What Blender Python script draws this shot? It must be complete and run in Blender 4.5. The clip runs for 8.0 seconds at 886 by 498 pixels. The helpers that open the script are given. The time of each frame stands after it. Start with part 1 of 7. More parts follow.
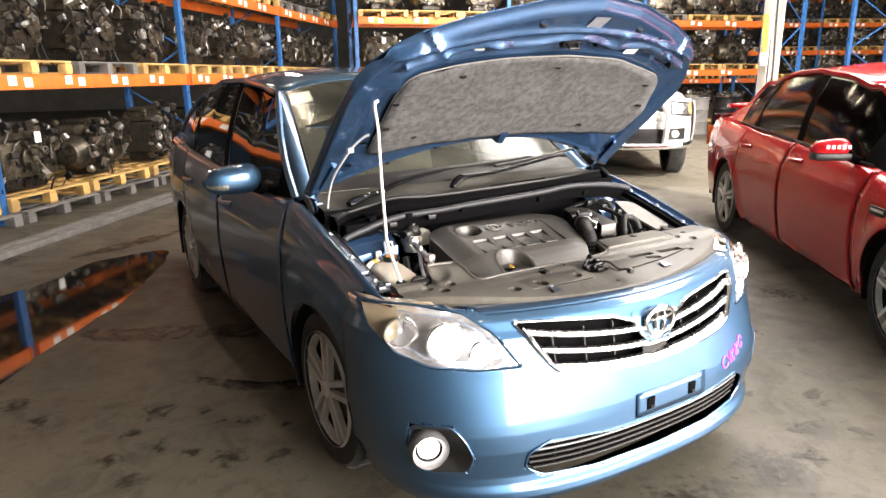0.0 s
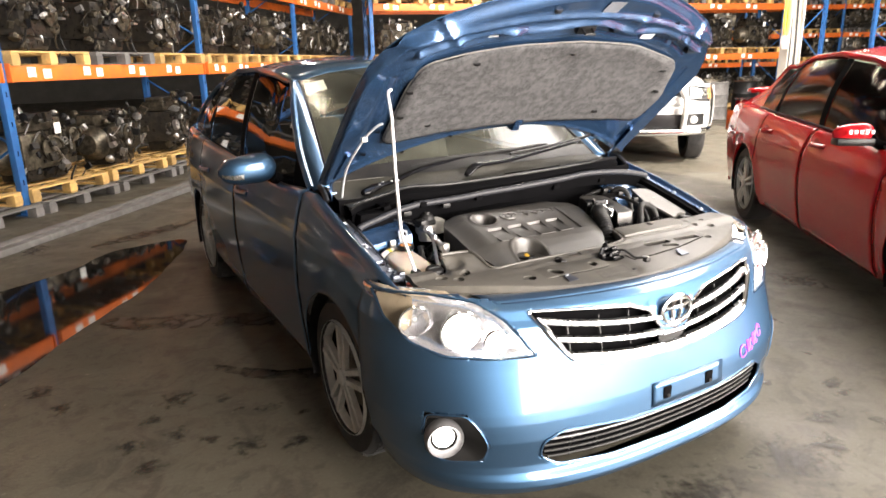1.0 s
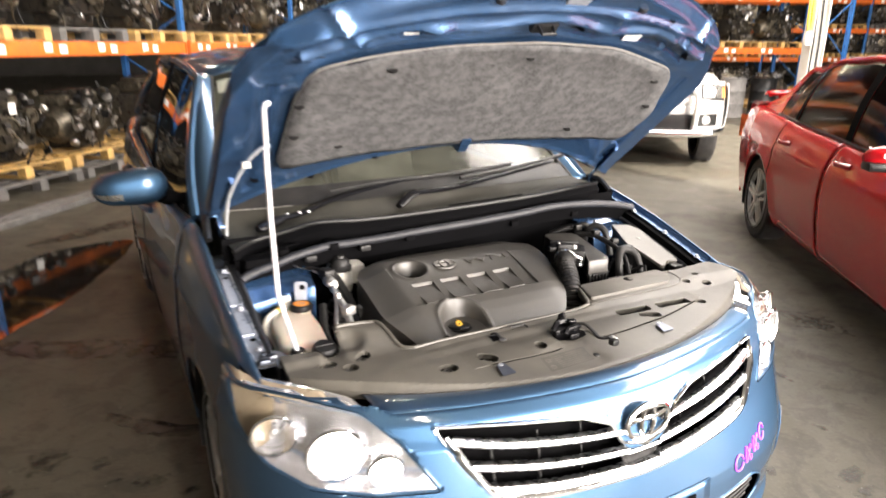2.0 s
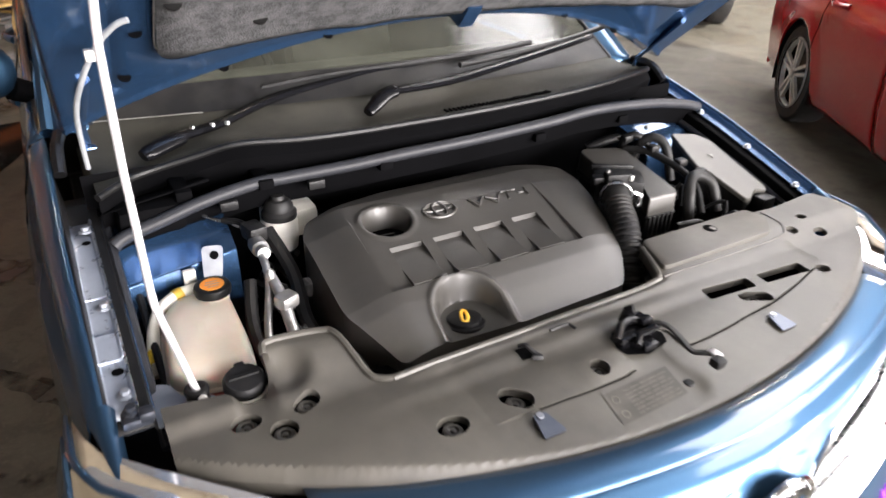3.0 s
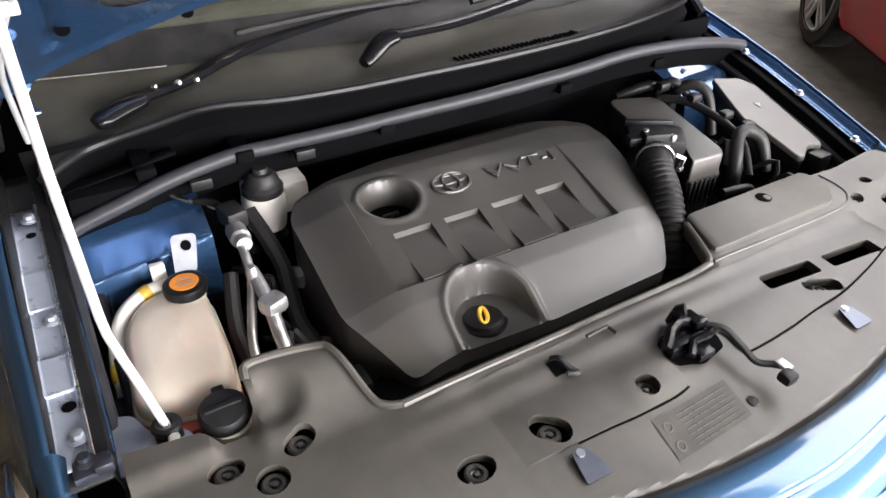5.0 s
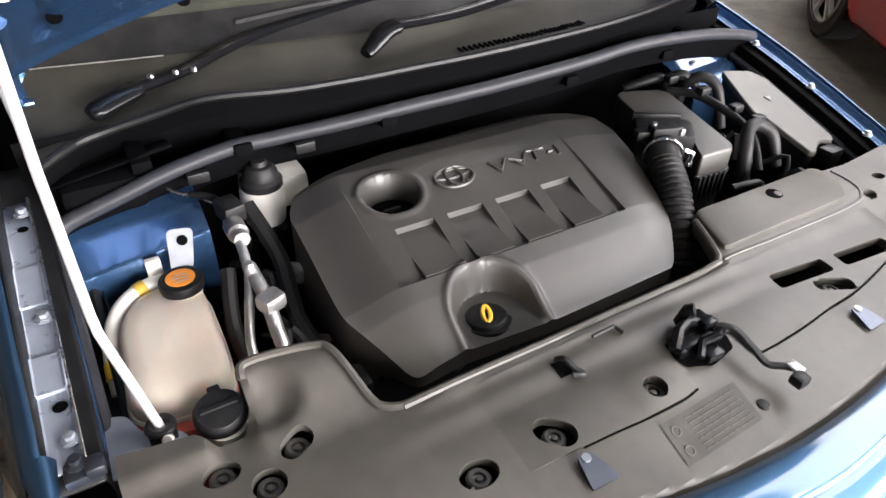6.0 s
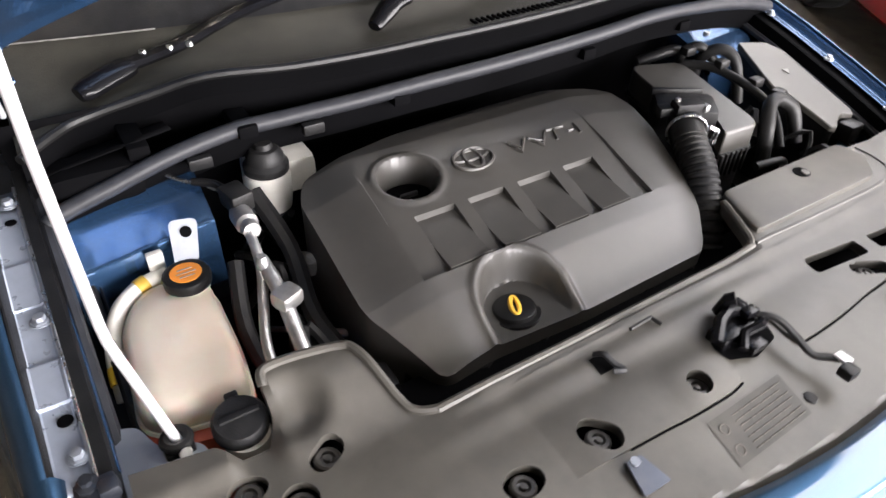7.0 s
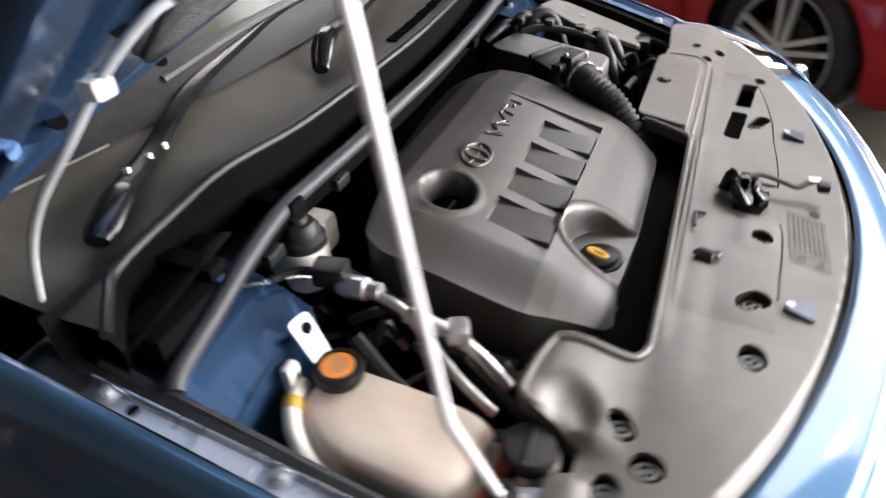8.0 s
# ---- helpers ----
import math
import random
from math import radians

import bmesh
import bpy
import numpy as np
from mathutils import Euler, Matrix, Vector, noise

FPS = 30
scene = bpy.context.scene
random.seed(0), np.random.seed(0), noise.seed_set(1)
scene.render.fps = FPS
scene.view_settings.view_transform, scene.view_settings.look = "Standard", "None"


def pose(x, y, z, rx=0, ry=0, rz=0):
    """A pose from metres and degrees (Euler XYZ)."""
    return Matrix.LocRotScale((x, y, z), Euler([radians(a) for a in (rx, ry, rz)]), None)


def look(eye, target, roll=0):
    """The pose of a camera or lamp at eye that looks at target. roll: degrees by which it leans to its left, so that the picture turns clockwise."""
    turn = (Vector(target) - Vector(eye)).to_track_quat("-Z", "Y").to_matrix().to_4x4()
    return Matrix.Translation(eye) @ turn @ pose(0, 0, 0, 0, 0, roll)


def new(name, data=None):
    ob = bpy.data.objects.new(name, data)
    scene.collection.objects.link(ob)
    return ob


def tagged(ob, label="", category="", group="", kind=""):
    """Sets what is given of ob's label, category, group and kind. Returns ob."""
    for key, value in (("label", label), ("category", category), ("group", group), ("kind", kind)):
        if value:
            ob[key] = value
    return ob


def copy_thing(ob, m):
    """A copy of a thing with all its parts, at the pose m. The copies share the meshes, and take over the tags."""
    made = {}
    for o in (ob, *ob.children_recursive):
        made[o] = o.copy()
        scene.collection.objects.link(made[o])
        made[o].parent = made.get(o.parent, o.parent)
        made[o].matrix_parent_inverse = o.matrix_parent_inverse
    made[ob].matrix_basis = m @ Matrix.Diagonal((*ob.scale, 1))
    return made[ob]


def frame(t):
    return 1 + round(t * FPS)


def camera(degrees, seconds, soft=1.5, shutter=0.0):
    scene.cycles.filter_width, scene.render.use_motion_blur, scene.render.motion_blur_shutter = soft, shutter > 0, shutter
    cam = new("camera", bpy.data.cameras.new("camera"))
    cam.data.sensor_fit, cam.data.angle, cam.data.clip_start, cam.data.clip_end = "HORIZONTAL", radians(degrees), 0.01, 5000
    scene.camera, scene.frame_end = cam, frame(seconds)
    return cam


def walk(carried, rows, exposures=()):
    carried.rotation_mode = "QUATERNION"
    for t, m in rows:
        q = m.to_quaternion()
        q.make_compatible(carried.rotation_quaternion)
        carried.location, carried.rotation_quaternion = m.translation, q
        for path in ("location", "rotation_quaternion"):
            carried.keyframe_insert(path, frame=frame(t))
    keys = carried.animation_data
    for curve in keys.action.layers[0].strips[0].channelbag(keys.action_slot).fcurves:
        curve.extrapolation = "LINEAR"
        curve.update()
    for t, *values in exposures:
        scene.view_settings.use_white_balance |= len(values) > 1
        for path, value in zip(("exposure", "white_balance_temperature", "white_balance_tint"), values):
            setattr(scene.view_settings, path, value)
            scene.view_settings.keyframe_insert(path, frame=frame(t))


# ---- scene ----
cam = camera(68.0, 8.0, shutter=0.5)
EXPOSURES = [(0.0, 1.47, 6900, 14), (2.2, 1.45, 6900, 14), (3.3, 1.09, 6250, 15), (7.0, 1.09, 6250, 15), (7.5, 1.13, 6250, 15), (8.0, 1.13, 6250, 15)]
PATH = [
    (0, (-1.648, -1.272, 1.472), (-0.65, 0.384, 0.959), -0.7),
    (0.5, (-1.648, -1.275, 1.474), (-0.666, 0.388, 0.954), -0.9),
    (1, (-1.639, -1.27, 1.475), (-0.69, 0.402, 0.927), -1.3),
    (1.5, (-1.444, -1.124, 1.489), (-0.54, 0.55, 0.871), -2.2),
    (1.8, (-1.23, -0.972, 1.512), (-0.318, 0.716, 0.949), -0.9),
    (2, (-1.079, -0.866, 1.527), (-0.161, 0.809, 0.933), 0.5),
    (2.1, (-1.025, -0.809, 1.537), (-0.102, 0.84, 0.879), 0.4),
    (2.2, (-0.967, -0.74, 1.525), (-0.047, 0.889, 0.82), 0.4),
    (3.3, (-0.72, -0.086, 1.453), (0.18, 1.359, 0.403), 1.5),
    (3.5, (-0.692, -0.045, 1.453), (0.206, 1.372, 0.365), 1.3),
    (4, (-0.678, -0.016, 1.447), (0.206, 1.383, 0.323), 1.7),
    (4.5, (-0.673, -0.014, 1.445), (0.186, 1.379, 0.294), 1.4),
    (6, (-0.655, 0.012, 1.435), (0.176, 1.388, 0.245), 1.4),
    (6.5, (-0.649, 0.039, 1.429), (0.171, 1.399, 0.213), 1.8),
    (7, (-0.679, 0.1, 1.416), (0.184, 1.395, 0.16), 2.2),
    (7.2, (-0.741, 0.132, 1.397), (0.225, 1.383, 0.171), 1.5),
    (7.5, (-0.881, 0.234, 1.418), (0.28, 1.299, 0.185), -1.3),
    (7.8, (-0.997, 0.339, 1.43), (0.342, 1.186, 0.21), -2.5),
    (8, (-1.053, 0.489, 1.412), (0.404, 1.143, 0.208), -3.5),
]
walk(cam, [(t, look(eye, target, roll)) for t, eye, target, roll in PATH], EXPOSURES)


# ---- light ----
world = bpy.data.worlds.new("world")
scene.world = world
world.use_nodes = True
wn = world.node_tree.nodes
sky = wn.new("ShaderNodeTexSky")
sky.sky_type, sky.sun_disc = "NISHITA", False
sky.sun_elevation, sky.sun_rotation = radians(50), radians(200)
world.node_tree.links.new(sky.outputs[0], wn["Background"].inputs[0])
wn["Background"].inputs[1].default_value = 0.06

sun = new("sun", bpy.data.lights.new("sun", "SUN"))
sun.data.energy, sun.data.angle, sun.data.color = 4.5, radians(0.5), (1.0, 0.95, 0.88)
sun.matrix_world = look((0, -20, 24), (0, 0, 0))

door_light = new("door_light", bpy.data.lights.new("door_light", "AREA"))
door_light.data.shape, door_light.data.size, door_light.data.size_y = "RECTANGLE", 12.8, 4.2
door_light.data.energy, door_light.data.color = 2450, (1.0, 0.955, 0.90)
door_light.matrix_world = look((4.7, -7.6, 2.3), (2.4, 3.0, 0.6))


# added fill lamp overhead, unseen, brightens the right side and the tray's sheen
roof_fill_light = new("roof_fill_light", bpy.data.lights.new("roof_fill_light", "AREA"))
roof_fill_light.data.shape, roof_fill_light.data.size, roof_fill_light.data.size_y = "RECTANGLE", 5.6, 15.0
roof_fill_light.data.energy, roof_fill_light.data.color = 1400, (1.0, 0.97, 0.93)
roof_fill_light.matrix_world = look((8.0, 2.0, 7.45), (8.0, 2.001, 0))


# ---- materials ----
def material(name, color, rough=0.5, metal=0.0, scale=8.0, vary=0.25, bump=0.0, bump_scale=120.0, coat=0.0,
             stain=None, stain_scale=2.0, stain_amount=0.5, rough_vary=0.1, coat_rough=0.04, random=0.0, emit=0.0, tint=(1, 0.97, 0.92), transmission=0.0, ior=1.45, sss=0.0, spec=0.5):
    m = bpy.data.materials.new(name)
    m.use_nodes = True
    nt = m.node_tree
    n, l = nt.nodes, nt.links
    p = n["Principled BSDF"]
    tc = n.new("ShaderNodeTexCoord")
    fine = n.new("ShaderNodeTexNoise")
    fine.inputs["Scale"].default_value, fine.inputs["Detail"].default_value = scale, 8
    l.new(tc.outputs["Object"], fine.inputs["Vector"])
    ramp = n.new("ShaderNodeValToRGB")
    c = Vector(color)
    ramp.color_ramp.elements[0].position, ramp.color_ramp.elements[1].position = 0.3, 0.7
    ramp.color_ramp.elements[0].color = (*(c * (1 - vary)), 1)
    ramp.color_ramp.elements[1].color = (*[min(1, v * (1 + vary)) for v in c], 1)
    l.new(fine.outputs["Fac"], ramp.inputs[0])
    out = ramp.outputs[0]
    if stain:
        big = n.new("ShaderNodeTexNoise")
        big.inputs["Scale"].default_value, big.inputs["Detail"].default_value, big.inputs["Roughness"].default_value = stain_scale, 9, 0.62
        l.new(tc.outputs["Object"], big.inputs["Vector"])
        br = n.new("ShaderNodeValToRGB")
        br.color_ramp.elements[0].position, br.color_ramp.elements[1].position = 0.42, 0.62
        br.color_ramp.elements[1].color = (stain_amount,) * 3 + (1,)
        l.new(big.outputs["Fac"], br.inputs[0])
        mix = n.new("ShaderNodeMix")
        mix.data_type = "RGBA"
        l.new(br.outputs[0], mix.inputs[0])
        l.new(out, mix.inputs[6])
        mix.inputs[7].default_value = (*stain, 1)
        out = mix.outputs[2]
    if random:
        info = n.new("ShaderNodeObjectInfo")
        mr = n.new("ShaderNodeMapRange")
        mr.inputs[3].default_value, mr.inputs[4].default_value = 1 - random, 1 + random
        l.new(info.outputs["Random"], mr.inputs[0])
        hv = n.new("ShaderNodeHueSaturation")
        l.new(mr.outputs[0], hv.inputs["Value"])
        l.new(out, hv.inputs["Color"])
        out = hv.outputs[0]
    l.new(out, p.inputs["Base Color"])
    rr = n.new("ShaderNodeMapRange")
    rr.inputs[3].default_value, rr.inputs[4].default_value = max(0.02, rough - rough_vary), min(1, rough + rough_vary)
    l.new(fine.outputs["Fac"], rr.inputs[0])
    l.new(rr.outputs[0], p.inputs["Roughness"])
    p.inputs["Metallic"].default_value = metal
    p.inputs["Coat Weight"].default_value = coat
    p.inputs["Specular IOR Level"].default_value = spec
    p.inputs["Coat Roughness"].default_value = coat_rough
    p.inputs["IOR"].default_value = ior
    p.inputs["Transmission Weight"].default_value = transmission
    if sss:
        p.inputs["Subsurface Weight"].default_value = sss
        p.inputs["Subsurface Scale"].default_value = 0.03
    if emit:
        p.inputs["Emission Color"].default_value = (*tint, 1)
        p.inputs["Emission Strength"].default_value = emit
    if bump:
        bn = n.new("ShaderNodeTexNoise")
        bn.inputs["Scale"].default_value, bn.inputs["Detail"].default_value = bump_scale, 4
        l.new(tc.outputs["Object"], bn.inputs["Vector"])
        bp = n.new("ShaderNodeBump")
        bp.inputs["Strength"].default_value, bp.inputs["Distance"].default_value = bump, 0.004
        l.new(bn.outputs["Fac"], bp.inputs["Height"])
        l.new(bp.outputs[0], p.inputs["Normal"])
    return m


def glass_material(name, color, rough=0.02, see=0.9, ior=1.5, haze=0.0):
    """Thin pane: clear straight through, glossy by Fresnel, with a pale film painting reflected haze."""
    m = bpy.data.materials.new(name)
    m.use_nodes = True
    n, l = m.node_tree.nodes, m.node_tree.links
    n.remove(n["Principled BSDF"])
    tr, gl, mx, fr = n.new("ShaderNodeBsdfTransparent"), n.new("ShaderNodeBsdfGlossy"), n.new("ShaderNodeMixShader"), n.new("ShaderNodeFresnel")
    tr.inputs[0].default_value = (*[v * see for v in color], 1)
    gl.inputs["Roughness"].default_value = rough
    fr.inputs[0].default_value = ior
    l.new(fr.outputs[0], mx.inputs[0])
    l.new(tr.outputs[0], mx.inputs[1])
    l.new(gl.outputs[0], mx.inputs[2])
    out = mx.outputs[0]
    if haze:
        tc, t, r = n.new("ShaderNodeTexCoord"), n.new("ShaderNodeTexNoise"), n.new("ShaderNodeMapRange")
        t.inputs["Scale"].default_value, t.inputs["Detail"].default_value, t.inputs["Distortion"].default_value = 5, 6, 1.0
        l.new(tc.outputs["Object"], t.inputs["Vector"])
        r.inputs[1].default_value, r.inputs[2].default_value, r.inputs[3].default_value, r.inputs[4].default_value = .3, .7, haze * .5, haze * 1.5
        l.new(t.outputs["Fac"], r.inputs[0])
        film, both = n.new("ShaderNodeBsdfDiffuse"), n.new("ShaderNodeMixShader")
        film.inputs[0].default_value = (0.30, 0.31, 0.25, 1)
        l.new(r.outputs[0], both.inputs[0])
        l.new(out, both.inputs[1])
        l.new(film.outputs[0], both.inputs[2])
        out = both.outputs[0]
    l.new(out, n["Material Output"].inputs[0])
    return m


BLUE = material("blue_paint", (0.050, 0.118, 0.215), 0.45, 0.95, 900, 0.15, coat=1.0, coat_rough=0.08, rough_vary=0.04)
BLUE_INNER = material("blue_inner_paint", (0.036, 0.092, 0.20), 0.24, 0.7, 900, 0.1, coat=0.7, coat_rough=0.1, stain=(0.06, 0.09, 0.15), stain_scale=9, stain_amount=0.25)
# near-black trim, gaps and recesses; cavity shade is put into this colour
TRIM_SHADE = material("trim_shade_black", (0.0022, 0.0022, 0.0026), 0.8, spec=0.04)
COVER = material("engine_cover_plastic", (0.033, 0.031, 0.028), 0.40, 0, 60, 0.08, 0.07, 700, stain=(0.054, 0.050, 0.044), stain_scale=3.5, stain_amount=0.55, spec=0.8)
TRAY = material("tray_plastic", (0.056, 0.052, 0.045), 0.45, 0, 40, 0.1, 0.06, 500, stain=(0.105, 0.097, 0.082), stain_scale=4, stain_amount=0.6, spec=0.65)
BLACK = material("black_plastic", (0.007, 0.007, 0.0075), 0.38, 0, 30, 0.3, 0.15, 400, stain=(0.018, 0.0175, 0.0165), stain_scale=7, stain_amount=0.35, spec=0.3)
DUSTY = material("dusty_black_plastic", (0.012, 0.012, 0.013), 0.45, 0, 30, 0.25, 0.15, 400, stain=(0.032, 0.031, 0.028), stain_scale=8, stain_amount=0.5, spec=0.3)
COWL = material("cowl_plastic", (0.032, 0.031, 0.026), 0.6, 0, 50, 0.15, 0.3, 500, stain=(0.06, 0.057, 0.046), stain_scale=6, stain_amount=0.5, spec=0.25)
RUBBER = material("rubber", (0.024, 0.025, 0.029), 0.46, 0, 50, 0.2, 0.1, 300, spec=0.35)
TYRE = material("tyre_rubber", (0.022, 0.022, 0.022), 0.75, 0, 40, 0.3, 0.4, 90, stain=(0.06, 0.055, 0.05), stain_scale=8)
CHROME = material("chrome", (0.82, 0.83, 0.85), 0.12, 1.0, 30, 0.04, rough_vary=0.05)
GRILLE_BAR = material("grey_grille_plastic", (0.16, 0.16, 0.165), 0.4, 0.3, 60, 0.1)
SATIN = material("satin_chrome", (0.62, 0.63, 0.64), 0.28, 1.0, 60, 0.08)
ALLOY = material("alloy_rim", (0.74, 0.74, 0.72), 0.34, 0.5, 50, 0.1, stain=(0.3, 0.29, 0.27), stain_scale=10, stain_amount=0.3)
SILVER = material("silver_plastic", (0.42, 0.42, 0.43), 0.35, 0.3, 40, 0.08)
ALU = material("raw_aluminium", (0.5, 0.5, 0.5), 0.38, 0.9, 40, 0.2, 0.3, 160, stain=(0.3, 0.28, 0.25), stain_scale=15)
ZINC = material("zinc_plate", (0.36, 0.38, 0.42), 0.42, 0.6, 40, 0.12, stain=(0.3, 0.33, 0.38), stain_scale=12, stain_amount=0.5)
TANK = material("translucent_tank", (0.64, 0.57, 0.49), 0.36, 0, 7, 0.06, 0.05, 60, stain=(0.58, 0.46, 0.36), stain_scale=4, stain_amount=0.7, sss=0.25)
COOLANT = material("pink_coolant", (0.55, 0.10, 0.06), 0.35, 0, 10, 0.3, sss=0.2)
ORANGE_MARK = material("orange_sticker", (0.75, 0.26, 0.03), 0.5, 0, 40, 0.15)
YELLOW_MARK = material("yellow_mark", (0.85, 0.5, 0.06), 0.45, 0, 40, 0.15)
WHITE_PLASTIC = material("white_plastic", (0.72, 0.71, 0.67), 0.45, 0, 20, 0.08, stain=(0.5, 0.46, 0.38), stain_scale=9)
HOSE_GREY = material("grey_hose", (0.3, 0.31, 0.32), 0.45, 0, 30, 0.15)
PAPER = material("paper", (0.8, 0.8, 0.78), 0.7, 0, 20, 0.04)
INK = material("ink_grey", (0.22, 0.21, 0.2), 0.7)
PURPLE = material("purple_marker", (0.35, 0.08, 0.6), 0.5)
FELT = material("felt_liner", (0.048, 0.048, 0.05), 0.95, 0, 140, 0.5, 0.9, 260, stain=(0.098, 0.097, 0.098), stain_scale=34, stain_amount=0.8)
LAMP_GLOW = material("lamp_glow", (0.9, 0.9, 0.9), 0.3, emit=4.0)
REFLECTOR = material("lamp_reflector", (0.93, 0.93, 0.95), 0.16, 0.85, 30, 0.03, rough_vary=0.06)
WIPER = material("gloss_black_steel", (0.005, 0.005, 0.006), 0.22, 0, 40, 0.2, 0.02, 200, spec=0.28)
TAB = material("dull_zinc_tab", (0.085, 0.095, 0.12), 0.34, 0.8, 40, 0.15, stain=(0.1, 0.1, 0.1), stain_scale=20, stain_amount=0.5)
EMBOSS = material("worn_print", (0.050, 0.047, 0.041), 0.55, 0, 60, 0.2, stain=(0.09, 0.084, 0.072), stain_scale=16, stain_amount=0.7)
PAD_RIM = material("crimped_pad_rim", (0.15, 0.145, 0.135), 0.8, 0, 120, 0.3, 0.4, 200)
CORNER = material("lamp_corner_plastic", (0.34, 0.28, 0.2), 0.3, 0, 30, 0.1)
TAIL_RED = material("tail_red", (0.45, 0.01, 0.012), 0.15)
AMBER = material("amber_lens", (0.8, 0.3, 0.08), 0.2)
CLEAR = glass_material("clear_lens", (1, 1, 1), 0.02, 0.97)
# pale diffuse film on this glass stands in for its even reflection
SCREEN = glass_material("windscreen_glass", (0.80, 0.86, 0.78), 0.16, 0.8, haze=0.10)
TINT = glass_material("tinted_glass", (0.16, 0.15, 0.14), 0.02, 0.6)
BLACK_GLASS = glass_material("black_tinted_glass", (0.05, 0.045, 0.045), 0.10, 0.5, ior=1.32)
CABIN = material("cabin_grey", (0.06, 0.058, 0.047), 0.7, 0, 20, 0.2)
RED = material("red_paint", (0.47, 0.007, 0.012), 0.25, 0.0, 700, 0.08, coat=0.6, rough_vary=0.04, spec=0.3)
WHITE_PAINT = material("white_paint", (0.44, 0.44, 0.435), 0.3, 0, 20, 0.04, coat=0.7, stain=(0.55, 0.53, 0.5), stain_scale=3, stain_amount=0.3)
FLANGE_SHEEN = material("flange_paint_sheen", (0.40, 0.44, 0.52), 0.3, 0.5, 60, 0.08, stain=(0.32, 0.36, 0.43), stain_scale=9, stain_amount=0.5)
PRINT = material("faded_print", (0.125, 0.118, 0.104), 0.75, spec=0.1)
ROD_STEEL = material("bright_zinc_rod", (0.66, 0.65, 0.67), 0.4, 0.2, 12, 0.03)


def concrete_floor():
    """Worn concrete: broad tone, oil smudges of several sizes, fine grit, patchy sheen."""
    m = bpy.data.materials.new("concrete_floor")
    m.use_nodes = True
    n, l = m.node_tree.nodes, m.node_tree.links
    p, tc = n["Principled BSDF"], n.new("ShaderNodeTexCoord")
    p.inputs["Specular IOR Level"].default_value = 0.3
    out = None
    for scale, lo, hi, amount, tint, warp in ((0.5, .35, .7, .6, (0.098, 0.090, 0.068), 0), (2.2, .46, .64, .55, (0.085, 0.074, 0.055), .6), (5.5, .51, .62, .8, (0.045, 0.04, 0.032), .9), (16, .54, .64, .7, (0.05, 0.044, 0.036), .4), (60, .5, .8, .28, (0.16, 0.15, 0.125), 0), (26, .68, .72, .4, (0.26, 0.245, 0.21), 0)):
        t = n.new("ShaderNodeTexNoise")
        t.inputs["Scale"].default_value, t.inputs["Detail"].default_value, t.inputs["Roughness"].default_value, t.inputs["Distortion"].default_value = scale, 7, .6, warp
        l.new(tc.outputs["Object"], t.inputs["Vector"])
        r = n.new("ShaderNodeMapRange")
        r.inputs[1].default_value, r.inputs[2].default_value, r.inputs[4].default_value = lo, hi, amount
        l.new(t.outputs["Fac"], r.inputs[0])
        x = n.new("ShaderNodeMix")
        x.data_type = "RGBA"
        l.new(r.outputs[0], x.inputs[0])
        x.inputs[7].default_value = (*tint, 1)
        if out:
            l.new(out, x.inputs[6])
        else:
            x.inputs[6].default_value = (0.072, 0.067, 0.051, 1)
        out = x.outputs[2]
        if scale == 2.2:
            rr = n.new("ShaderNodeMapRange")
            rr.inputs[1].default_value, rr.inputs[2].default_value, rr.inputs[3].default_value, rr.inputs[4].default_value = .35, .65, .66, .38
            l.new(t.outputs["Fac"], rr.inputs[0])
            l.new(rr.outputs[0], p.inputs["Roughness"])
        if scale == 60:
            bp = n.new("ShaderNodeBump")
            bp.inputs["Strength"].default_value, bp.inputs["Distance"].default_value = .3, .004
            l.new(t.outputs["Fac"], bp.inputs["Height"])
            l.new(bp.outputs[0], p.inputs["Normal"])
    l.new(out, p.inputs["Base Color"])
    return m


def stain_material(name, color, rough, scale, lo, hi, soft=False):
    """A film that breaks up into gaps."""
    m = bpy.data.materials.new(name)
    m.use_nodes = True
    n, l = m.node_tree.nodes, m.node_tree.links
    p = n["Principled BSDF"]
    p.inputs["Base Color"].default_value, p.inputs["Roughness"].default_value = (*color, 1), rough
    tc, t, r = n.new("ShaderNodeTexCoord"), n.new("ShaderNodeTexNoise"), n.new("ShaderNodeMapRange")
    t.inputs["Scale"].default_value, t.inputs["Detail"].default_value = scale, 8
    l.new(tc.outputs["Object"], t.inputs["Vector"])
    r.inputs[1].default_value, r.inputs[2].default_value = lo, hi
    fac = t.outputs["Fac"]
    if soft:
        # thins out towards the rim of the patch
        sep, add = n.new("ShaderNodeVectorMath"), n.new("ShaderNodeVectorMath")
        add.operation, sep.operation = "SUBTRACT", "LENGTH"
        add.inputs[1].default_value = (0.5, 0.5, 0.0)
        l.new(tc.outputs["Generated"], add.inputs[0])
        flat = n.new("ShaderNodeVectorMath")
        flat.operation = "MULTIPLY"
        flat.inputs[1].default_value = (1, 1, 0)
        l.new(add.outputs[0], flat.inputs[0])
        l.new(flat.outputs[0], sep.inputs[0])
        fall = n.new("ShaderNodeMapRange")
        fall.inputs[1].default_value, fall.inputs[2].default_value, fall.inputs[3].default_value, fall.inputs[4].default_value = 0.05, 0.5, 0.12, -0.3
        l.new(sep.outputs["Value"], fall.inputs[0])
        plus = n.new("ShaderNodeMath")
        l.new(fac, plus.inputs[0])
        l.new(fall.outputs[0], plus.inputs[1])
        fac = plus.outputs[0]
        r.inputs[4].default_value = 0.75
    l.new(fac, r.inputs[0])
    l.new(r.outputs[0], p.inputs["Alpha"])
    return m


